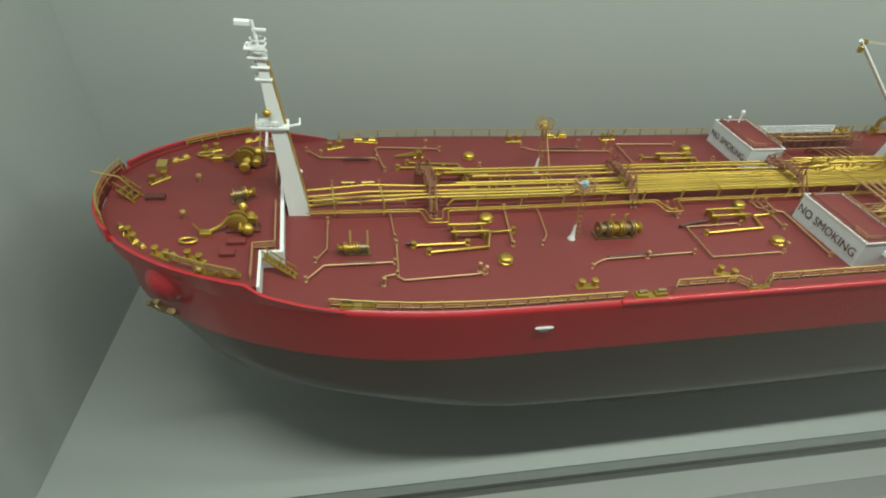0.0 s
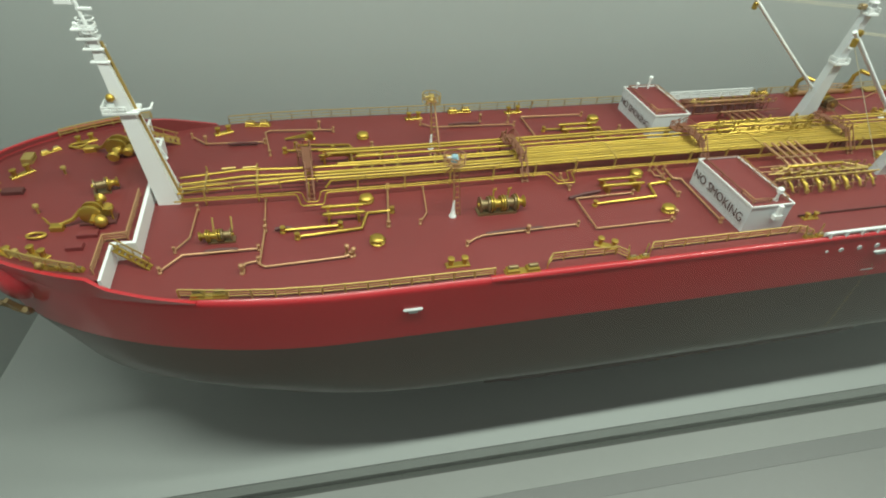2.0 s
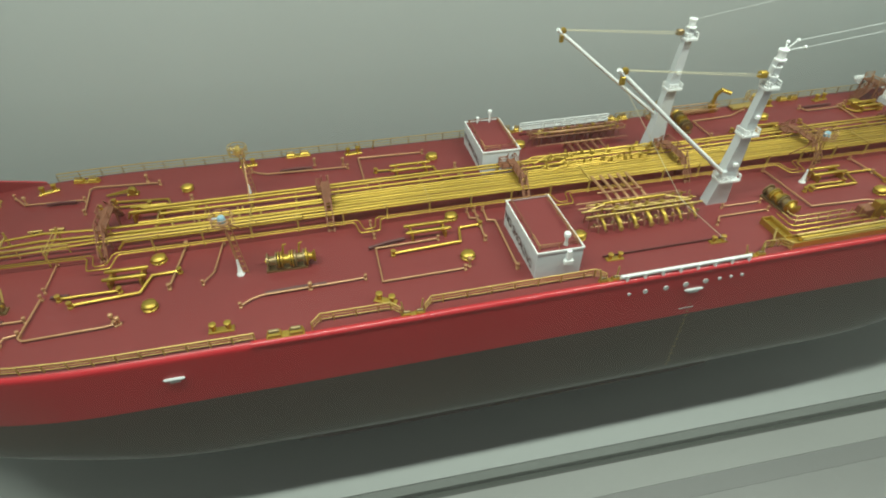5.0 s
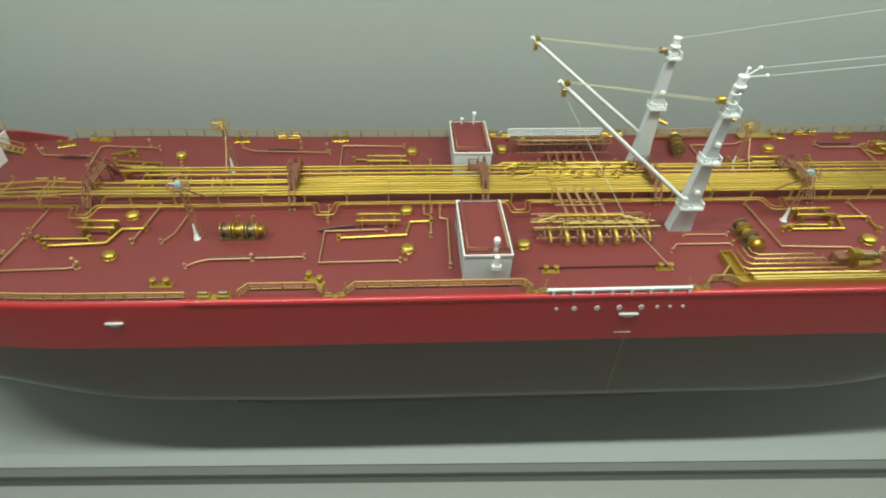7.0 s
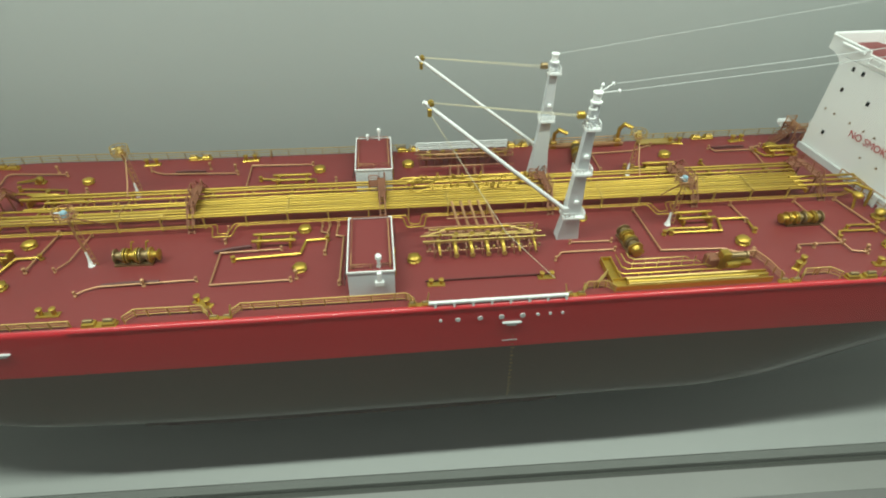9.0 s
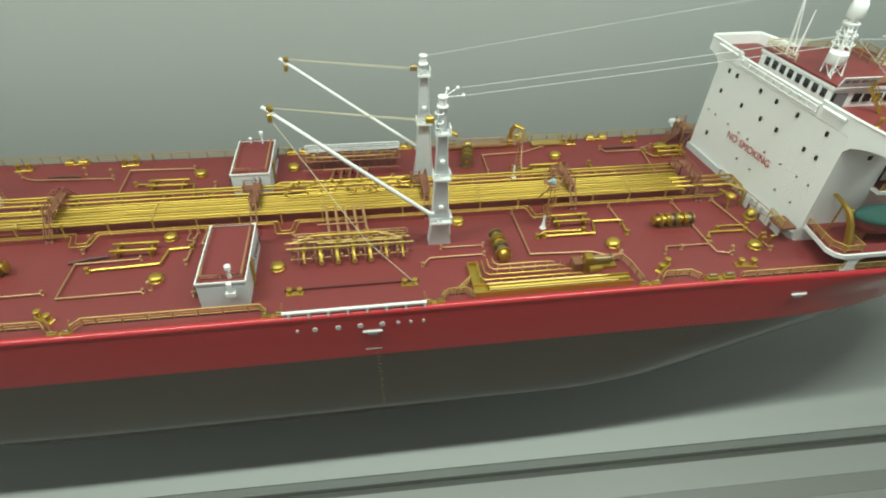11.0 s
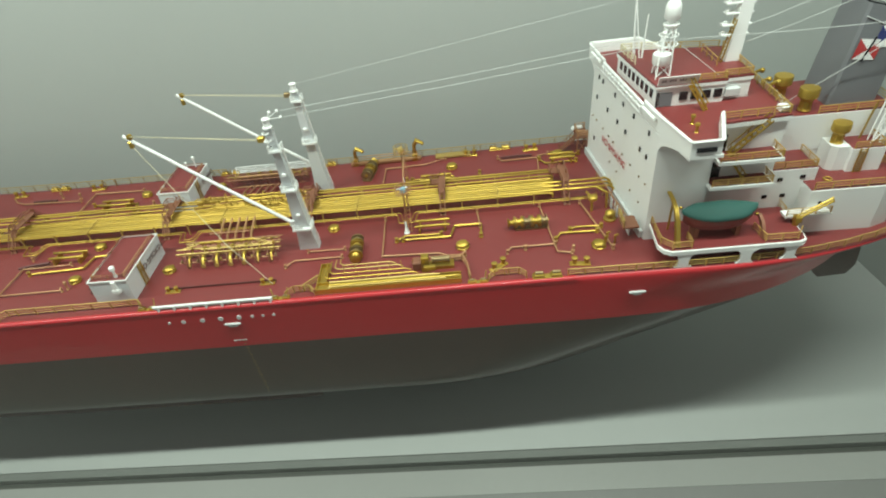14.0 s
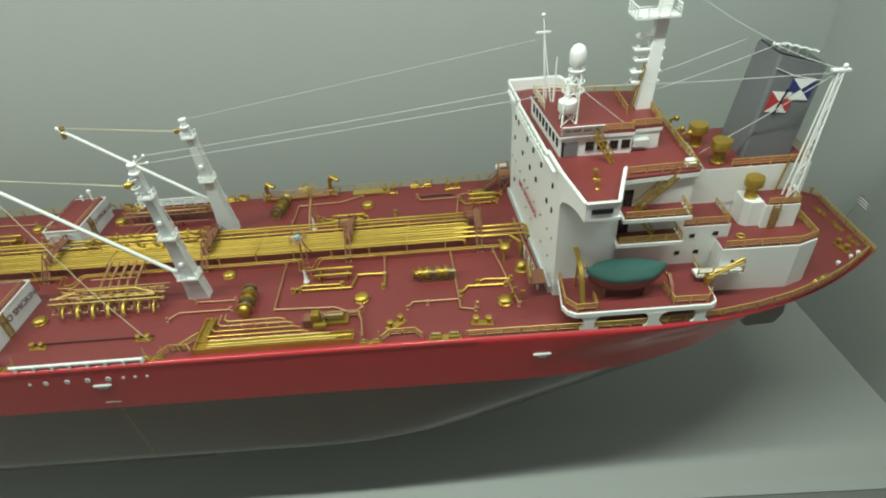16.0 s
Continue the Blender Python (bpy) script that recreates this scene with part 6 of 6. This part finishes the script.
# boat deck on its posts, with boat and davits
for sy in (-1, 1):
    yo = sy * 1.985
    poly = [(14.60, sy * 1.24), (14.55, sy * 1.80), (14.60, sy * 1.92), (14.70, yo), (16.42, sy * 1.955), (16.50, sy * 1.90), (16.52, sy * 1.80), (16.52, sy * 1.0), (15.32, sy * 1.0), (15.32, sy * 1.24)]
    bd = part("boat_deck", Geo().prism(poly, 2.735, 2.80), M_WHITE, ship, "white-edged boat deck on posts beside the superstructure", smooth=0)
    part("deck_sheet", Geo().prism([((x - 15.5) * 0.985 + 15.5, y * 0.985) for x, y in poly], 2.80, 2.806), M_DECK, bd, "red deck", smooth=0)
    for x, w in ((14.89, 0.075), (15.72, 0.07), (16.32, 0.065)):
        yp = yo - sy * (0.012 + 0.03 * max(0, x - 15.7) / 0.6)
        prof = ((ZD, w + 0.05), (ZD + 0.025, w + 0.018), (ZD + 0.05, w), (2.65, w), (2.69, w + 0.015), (2.715, w + 0.04), (2.736, w + 0.08))
        part("deck_post", Geo().rings([[(x - q, yp, z), (x + q, yp, z), (x + q, yp - sy * 0.05, z), (x - q, yp - sy * 0.05, z)] for z, q in prof]), M_WHITE, bd, smooth=50)
    railing([(14.62, sy * 1.26, 2.806), (14.60, sy * 1.78, 2.806), (14.72, sy * 1.93, 2.806), (14.98, sy * 1.92, 2.806), (14.98, sy * 1.7, 2.806)], 0.12, 3, M_RAIL, 0.2, 0.0075, bd)
    railing([(15.92, sy * 1.6, 2.806), (15.96, sy * 1.90, 2.806), (16.38, sy * 1.90, 2.806), (16.48, sy * 1.76, 2.806)], 0.12, 3, M_RAIL, 0.2, 0.0075, bd)
    railing([(16.48, sy * 1.3, 2.806), (16.48, sy * 1.02, 2.806)], 0.12, 3, M_RAIL, 0.2, 0.0075, bd)
    # lifeboat: a double-ended hull with a stretched cover
    def boat_loop(x, zb, zt, w):
        return [(x, sy * 1.62 + w * c, zb + (zt - zb) * s) for c, s in ((-1, 1), (-0.92, 0.5), (-0.55, 0.12), (0, 0), (0.55, 0.12), (0.92, 0.5), (1, 1))]
    g, loops = Geo(), []
    for q in np.linspace(-1, 1, 15):
        w = 0.185 * max(0.05, 1 - abs(q) ** 3.0)
        loops.append(boat_loop(15.38 + 0.47 * q, 2.90 + 0.16 * abs(q) ** 3, 3.17 + 0.05 * q * q, w))
    boat = part("lifeboat", g.rings(loops), M_ORANGE, bd, "red lifeboat under green canvas cover", smooth=60)
    for x in (15.1, 15.66):
        part("cradle", Geo().box(x - 0.03, x + 0.03, sy * 1.62 - 0.09, sy * 1.62 + 0.09, 2.806, 2.97), M_BROWN, boat, smooth=0)
    g, loops = Geo(), []
    for q in np.linspace(-1, 1, 17):
        w = 0.205 * max(0.10, 1 - abs(q) ** 3.4)
        z0 = 3.205 + 0.02 * q * q + 0.004 * math.sin(9 * q)
        loops.append([(15.38 + 0.50 * q, sy * 1.62 + w * c, z0 + h * (1 - q * q * 0.55)) for c, h in ((-1.02, -0.05), (-1.08, -0.02), (-0.95, 0.03), (-0.5, 0.095), (0, 0.125), (0.5, 0.095), (0.95, 0.03), (1.08, -0.02), (1.02, -0.05))])
    part("boat_cover", g.rings(loops), M_GREEN, boat, "green canvas cover", smooth=60)
    for x in (14.80, 15.96):
        d = 0.028 if x < 15 else 0.02
        arm = ((1.86, 2.82, 0.10), (1.80, 2.98, 0.07), (1.72, 3.16, 0.06), (1.60, 3.28, 0.05), (1.44, 3.34, 0.04), (1.22, 3.36, 0.03)) if x < 15 else ((1.82, 2.82, 0.10), (1.78, 2.92, 0.08), (1.70, 3.02, 0.06), (1.58, 3.08, 0.04))
        g = Geo().rings([[(x - d, sy * (y + q / 2), z), (x + d, sy * (y + q / 2), z), (x + d, sy * (y - q / 2), z - q * 0.6), (x - d, sy * (y - q / 2), z - q * 0.6)] for y, z, q in arm])
        if x < 15:
            g.tube([(x, sy * 1.44, 2.80), (x, sy * 1.46, 3.32)], 0.016, 6)
        dv = part("boat_davit", g, M_GOLD if x < 15 else M_BROWN, bd, "gilt boat davit", smooth=30)
        part("fall_block", Geo().ball((x + (0.07 if x < 15 else -0.03), sy * 1.58, 3.27 if x < 15 else 3.06), 0.026, 8), M_GOLD, dv)
    part("davit_winch", Geo().lathe((15.5, sy * 1.3, 2.90), [(0.05, -0.1), (0.05, 0.1)], 10, "x"), M_BROWN, bd)
    # stores crane
    g = Geo().cyl((16.50, sy * 1.56, 2.72), (16.50, sy * 1.56, 2.96), 0.045, 0.036, 10).tube([(16.50, sy * 1.56, 2.90), (16.90, sy * 1.56, 3.17)], 0.020, 7).tube([(16.50, sy * 1.56, 2.96), (16.88, sy * 1.56, 3.22), (16.92, sy * 1.56, 3.14)], 0.010, 6).box(16.46, 16.55, sy * 1.56 - 0.05, sy * 1.56 + 0.05, 2.86, 2.96, 0.015)
    part("stores_crane", g, M_GOLD, ship, "gilt stores crane beside the boat deck")
    part("crane_post", Geo().cyl((16.50, sy * 1.56, ZD), (16.50, sy * 1.56, 2.72), 0.03, n=8), M_WHITE, ship)
    sp = part("crane_platform", Geo().box(16.36, 16.97, min(sy * 1.375, sy * 1.53), max(sy * 1.375, sy * 1.53), 2.90, 2.935), M_WHITE, ship, "white side platform with gilt rail", smooth=0)
    railing([(16.38, sy * 1.51, 2.935), (16.95, sy * 1.51, 2.935)], 0.11, 3, M_RAIL, 0.2, 0.0075, sp)
# casing, funnel, aft house
ZA = 3.23
aft = [(16.70, -1.37), (17.66, -1.37), (17.93, -1.26), (17.93, 1.26), (17.66, 1.37), (16.70, 1.37)]
part("aft_house", Geo().prism(aft, ZD, ZA - 0.01), M_WHITE, blk, smooth=0)
part("aft_deck", Geo().prism([(17.2 + (x - 17.2) * 0.985, y * 0.985) for x, y in aft], ZA - 0.01, ZA + 0.006), M_DECK, blk, "red deck", smooth=0)
railing([(16.74, -1.35, ZA), (17.65, -1.35, ZA), (17.91, -1.24, ZA), (17.91, 1.24, ZA), (17.65, 1.35, ZA), (16.74, 1.35, ZA)], 0.12, 3, M_RAIL, 0.22, 0.0075, blk)
for x in (16.86, 17.0):
    part("port_light", Geo().lathe((x, -1.376, 3.02), [(0.026, 0), (0.026, 0.012)], 10, "y"), M_BLACK, blk)
part("engine_casing", Geo().box(16.42, 17.96, -0.58, 0.58, Z1, ZC), M_WHITE, blk, smooth=0)
part("engine_casing", Geo().box(16.92, 17.96, -0.57, 0.57, ZA, Z1), M_WHITE, blk, smooth=0)
part("casing_deck", Geo().box(16.43, 17.95, -0.57, 0.57, ZC, ZC + 0.006), M_DECK, blk, smooth=0)
railing([(16.95, -0.56, ZC), (17.94, -0.56, ZC), (17.94, 0.56, ZC)], 0.12, 3, M_RAIL, 0.22, 0.0075, blk)
fl = lambda z, xa, xb, w: [(xa, -w * 0.9, z), (xa + 0.03, -w, z), (xb - 0.03, -w, z), (xb, -w * 0.9, z), (xb, w * 0.9, z), (xb - 0.03, w, z), (xa + 0.03, w, z), (xa, w * 0.9, z)]
top = fl(5.30, 17.30, 17.92, 0.31)
top = [(x, y, 5.42 - 0.20 * (x - 17.30) / 0.62) for x, y, z in top]
fun = part("funnel", Geo().rings([fl(ZC, 17.15, 17.80, 0.36), fl(4.6, 17.21, 17.85, 0.34), top]), M_FUNNEL, blk, "dark grey raked funnel with flag emblem", smooth=0)
rim = [(17.61 + (x - 17.61) * 0.96, y * 0.92, z) for x, y, z in top]
part("funnel_top", Geo().rings([[(x, y, z + 0.001) for x, y, z in rim], [(x, y, z + 0.02) for x, y, z in rim]]), M_BLACK, fun, smooth=0)
for k in range(4):
    x = 17.38 + 0.12 * k
    z = 5.42 - 0.20 * (x - 17.30) / 0.62
    part("exhaust_pipe", Geo().tube([(x, -0.10, z), (x, -0.12, z + 0.09), (x + 0.04, -0.16, z + 0.11), (x + 0.08, -0.20, z + 0.09)], 0.015, 8), M_GREYW, fun)
part("funnel_band", Geo().tube([(17.29, -0.325, 5.26), (17.55, -0.325, 5.13), (17.89, -0.32, 5.04)], 0.007, 5), M_GREYW, fun)
# crossed flags on both sides of the funnel
for sy in (-1, 1):
    y = lambda z: sy * (0.36 - 0.05 * (z - ZC) / 1.5 + 0.006)
    for cx, cz, s, ma, mb in ((17.44, 4.80, 0.165, M_SIGNRED, M_WHITE), (17.66, 4.95, 0.165, M_NAVY, M_WHITE)):
        a, b, c, d, m = (cx - s, cz - s * 0.7), (cx + s * 0.75, cz - s * 0.95), (cx + s, cz + s * 0.7), (cx - s * 0.75, cz + s * 0.95), (cx, cz)
        for mat, tris in ((ma, ((a, m, d), (b, c, m))), (mb, ((a, b, m), (d, m, c)))):
            g = Geo()
            for t in tris:
                lo = [(p[0], y(p[1]), p[1]) for p in t]
                g.rings([lo, [(px, py + sy * 0.006, pz) for px, py, pz in lo]])
            part("emblem", g, mat, fun, smooth=0)
    part("emblem_staff", Geo().tube([(17.40, y(4.6) + sy * 0.012, 4.64), (17.50, y(4.95) + sy * 0.012, 4.97)], 0.012, 4), M_BLACK, fun)


def cowl(x, y, z, s, parent):
    prof = ((0.095, 0), (0.095, 0.02), (0.078, 0.03), (0.074, 0.15), (0.115, 0.21), (0.138, 0.225), (0.140, 0.24), (0.138, 0.355), (0.132, 0.37), (0.03, 0.375))
    ob = part("vent_cowl", Geo().lathe((x, y, z), [(r * s, h * s) for r, h in prof], 20), M_GOLD, parent, "gilt drum-headed ventilator", smooth=30)
    for k in range(8):
        c, q = math.cos(math.tau * k / 8), math.sin(math.tau * k / 8)
        part("rib", Geo().tube([(x + 0.082 * s * c, y + 0.082 * s * q, z + 0.02 * s), (x + 0.078 * s * c, y + 0.078 * s * q, z + 0.16 * s)], 0.009 * s, 4), M_GOLD, ob)
    return ob


cowl(16.82, -0.42, ZC + 0.02, 0.92, blk)
cowl(16.72, 0.12, ZC, 0.92, blk)
part("vent_house", Geo().prism([(17.33, -0.96), (17.76, -0.96), (17.76, -0.584), (17.33, -0.584)], ZA, 3.60), M_WHITE, blk, smooth=0)
part("vent_house_deck", Geo().prism([(17.34, -0.95), (17.75, -0.95), (17.75, -0.59), (17.34, -0.59)], 3.60, 3.606), M_DECK, blk, smooth=0)
part("vent_pedestal", Geo().prism([(17.10, -0.84), (17.18, -0.90), (17.326, -0.90), (17.326, -0.584), (17.10, -0.584)], ZA, 3.62), M_WHITE, blk, smooth=0)
cowl(17.21, -0.74, 3.62, 0.85, blk)
ladder((17.46, -0.98, ZA), (17.46, -0.98, 3.62), 0.09, (1, 0, 0), M_GOLD, blk, 10)
railing([(17.36, -0.94, 3.60), (17.74, -0.94, 3.60), (17.74, -0.6, 3.60)], 0.10, 3, M_RAIL, 0.2, 0.0075, blk)
part("deck_ring", Geo().tube([(17.02 + 0.05 * math.cos(math.tau * k / 12), -1.12 + 0.05 * math.sin(math.tau * k / 12), ZA + 0.02) for k in range(13)], 0.012, 6), M_GOLD, blk)
# lattice mast behind the funnel
MB, MT = Vector((17.68, -0.78, 3.606)), Vector((17.90, -0.58, 5.26))
P = lambda f, sx, sy2: tuple(MB.lerp(MT, f) + Vector((0.055 * sx * (1 - 0.5 * f), 0.05 * sy2 * (1 - 0.5 * f), 0)))
g = Geo()
for sx, sy2 in ((-1, -1), (1, -1), (1, 1), (-1, 1)):
    g.tube([P(0, sx, sy2), P(1, sx, sy2)], 0.012, 5)
for k in range(9):
    f0, f1 = k / 9, (k + 1) / 9
    s = 1 if k % 2 else -1
    g.tube([P(f0, s, -1), P(f1, -s, -1)], 0.008, 4).tube([P(f0, 1, s), P(f1, 1, -s)], 0.008, 4).tube([P(f1, -1, -1), P(f1, 1, -1)], 0.007, 4)
lm = part("signal_mast", g, M_WHITE, blk, "white lattice signal mast")
part("mast_cap", Geo().box(17.80, 18.00, -0.62, -0.54, 5.26, 5.285).ball((17.94, -0.58, 5.32), 0.03, 8), M_WHITE, lm)
ladder((17.56, -0.66, 3.606), (17.66, -0.60, 4.12), 0.06, (0.7, 0.7, 0), M_GOLD, blk, 12)
# rigging between masts
for a, b in (((16.2, 0.10, 6.20), (17.32, -0.1, 5.50)), ((17.32, -0.1, 5.48), (17.90, -0.58, 5.28)), ((14.9, -0.30, 5.22), (17.90, -0.58, 5.24)), ((16.6, -0.3, 4.1), (17.90, -0.58, 5.26)), ((15.95, 0.1, 4.9), (17.32, -0.1, 5.47)), ((14.9, -0.3, 5.2), (16.3, -0.55, 4.1)), ((15.6, 0.2, 5.0), (17.0, 0.0, 5.55))):
    part("rigging_wire", Geo().tube([a, tuple((Vector(a) + Vector(b)) / 2 - Vector((0, 0, 0.02))), b], 0.005, 4), M_WIRE, ship)
for k in range(4):
    part("insulator", Geo().ball((17.30 + 0.045 * k, -0.1, 5.49 - 0.01 * k), 0.020, 6), M_WHITE, ship)
# pipes at the foot of the front
part("riser_pipe", Geo().tube([(13.6, -0.10, 2.78), (14.05, -0.12, 2.80), (14.2, -0.3, 2.78), (14.2, -0.34, ZD)], 0.021, 8), M_GOLD, ship)
part("riser_pipe", Geo().tube([(13.9, -0.14, 2.72), (13.95, -0.34, 2.74), (13.95, -0.40, ZD)], 0.019, 8), M_GOLD, ship)
part("pump_head", Geo().lathe((13.96, -0.36, 2.70), [(0.06, 0), (0.078, 0.02), (0.078, 0.06), (0.05, 0.08), (0.02, 0.09)], 14), M_GOLD, ship)
part("pump_head", Geo().lathe((14.18, -0.66, ZD), [(0.10, 0), (0.10, 0.03), (0.05, 0.05), (0.05, 0.10), (0.085, 0.11), (0.07, 0.15), (0.015, 0.18)], 14), M_GOLD, ship)
for y in (0.0, 0.12, 0.24):
    part("riser_pipe", Geo().tube([(13.2, y, 2.72), (14.3, y, 2.72), (14.38, y, 2.66), (14.38, y, ZD)], 0.02, 7), M_GOLD, ship)
# screen rail along the foot of the front
front_rail = railing([(14.18, 0.35, ZD), (14.26, -0.30, ZD), (14.36, -1.10, ZD)], 0.26, 2, M_COPPER, 0.28, 0.0085)
for k in range(4):
    y = -0.22 - 0.24 * k
    part("screen_panel", Geo().box(14.27 - 0.12 * (y + 0.3), 14.285 - 0.12 * (y + 0.3), y - 0.20, y, ZD + 0.01, ZD + 0.20), M_GREYW, front_rail, smooth=0)
# brown stair tower at the far end of the front
tower = part("stair_tower", Geo().box(14.05, 14.26, 1.50, 1.86, 2.82, 2.84), M_BROWN, ship, "brown stair tower beside the superstructure")
for x in (14.06, 14.25):
    for y in (1.51, 1.85):
        part("post", Geo().box(x - 0.012, x + 0.012, y - 0.012, y + 0.012, ZD, 2.82), M_BROWN, tower, smooth=0)
railing([(14.24, 1.52, 2.84), (14.06, 1.52, 2.84), (14.06, 1.84, 2.84), (14.24, 1.84, 2.84)], 0.13, 3, M_COPPER, 0.16, 0.0085, tower)
stair((13.72, 1.62, ZD), (14.05, 1.62, 2.82), 0.12, (0, 1, 0), M_BROWN, tower, 10)
part("cross_brace", Geo().tube([(14.25, 1.51, ZD), (14.06, 1.51, 2.78)], 0.009, 5).tube([(14.06, 1.51, ZD), (14.25, 1.51, 2.78)], 0.009, 5), M_BROWN, tower)
part("life_raft", Geo().lathe((14.02, 1.98, 2.78), [(0.03, 0), (0.055, 0.02), (0.055, 0.2), (0.03, 0.22)], 12, "x").box(14.06, 14.18, 1.88, 1.98, 2.70, 2.75), M_WHITE, tower, "white raft canister")
part("walk_plate", Geo().box(14.20, 14.44, -1.30, -1.0, 2.76, 2.79), M_BROWN, ship, smooth=0)
railing([(14.22, -1.28, 2.79), (14.22, -0.95, 2.79)], 0.12, 3, M_PALE, 0.2, 0.010)
part("skirting", Geo().prism([(fx(-1.2) - 0.05, -1.2), (fx(-1.2) - 0.004, -1.2), (fx(1.5) - 0.004, 1.5), (fx(1.5) - 0.05, 1.5)], ZD, 2.62), M_GREYW, ship, smooth=0)
for x, y in ((14.0, -1.22), (14.10, -1.30), (13.95, -1.32)):
    part("vent_post", Geo().tube([(x, y, ZD), (x, y, ZD + 0.16), (x + 0.04, y - 0.02, ZD + 0.19)], 0.018, 6), M_GOLD, ship)
# stern gear
for x, y, a in ((18.80, -0.62, 100), (18.6, 0.45, 110), (18.1, 0.92, -24)):
    again(b1, (x, y, ZD), a, 0.9)
for x, y, a in ((18.18, -1.27, 26), (19.02, -0.50, 92), (19.00, -0.13, 92), (18.97, 0.27, 92), (18.3, 1.16, 152), (17.5, 1.48, 160)):
    again(c1, (x, y, ZD), a, 0.55)
winch(18.55, 0.0, 3, 90, ZD, 0.45)
for x, y in ((18.55, -0.98), (18.78, -0.86), (18.92, -0.78)):
    part("vent_mushroom", Geo().lathe((x, y, ZD), [(0.016, 0), (0.016, 0.04), (0.030, 0.045), (0.022, 0.065)], 10), M_WHITE, ship)
part("ensign_staff", Geo().cyl((19.0, -0.15, ZD), (19.10, -0.24, 3.16), 0.003, n=5), M_FUNNEL, ship)
fl0 = Vector((19.06, -0.22, 3.0))
for k in range(7):
    g = Geo().box(fl0.x, fl0.x + 0.004, fl0.y - 0.20, fl0.y, fl0.z + 0.022 * k, fl0.z + 0.022 * (k + 1))
    part("ensign_stripe", g, M_WHITE if k % 2 else M_FUNNEL, ship, smooth=0)
# rudder and screw below the stern
part("rudder", Geo().rings([[(18.25, -0.03, 0.30), (18.72, -0.015, 0.33), (18.72, 0.015, 0.33), (18.25, 0.03, 0.30)], [(17.85, -0.05, 0.75), (18.82, -0.02, 0.56), (18.82, 0.02, 0.56), (17.85, 0.05, 0.75)], [(17.85, -0.05, 1.95), (18.70, -0.02, 1.95), (18.70, 0.02, 1.95), (17.85, 0.05, 1.95)]]), M_KEEL, ship, "dark rudder blade")
# cradles that carry the hull
for x in (2.6, 6.8, 11.0):
    part("cradle", Geo().rings([rect(x, 0, 0.5, 1.5, BASE_Z), rect(x, 0, 0.3, 1.2, ZK + 0.01)]), M_BASE, ship, "grey pedestal under the hull", smooth=0)

# nothing lies deeper than ship, part and piece
bpy.context.view_layer.update()


def rank(ob):
    return 0 if ob.parent is None else 1 + rank(ob.parent)


for ob in [o for o in bpy.data.objects if rank(o) > 2]:
    here = ob.matrix_world.copy()
    up = ob.parent
    while rank(up) > 1:
        up = up.parent
    ob.parent = up
    ob.matrix_parent_inverse = Matrix()
    ob.matrix_basis = up.matrix_world.inverted() @ here
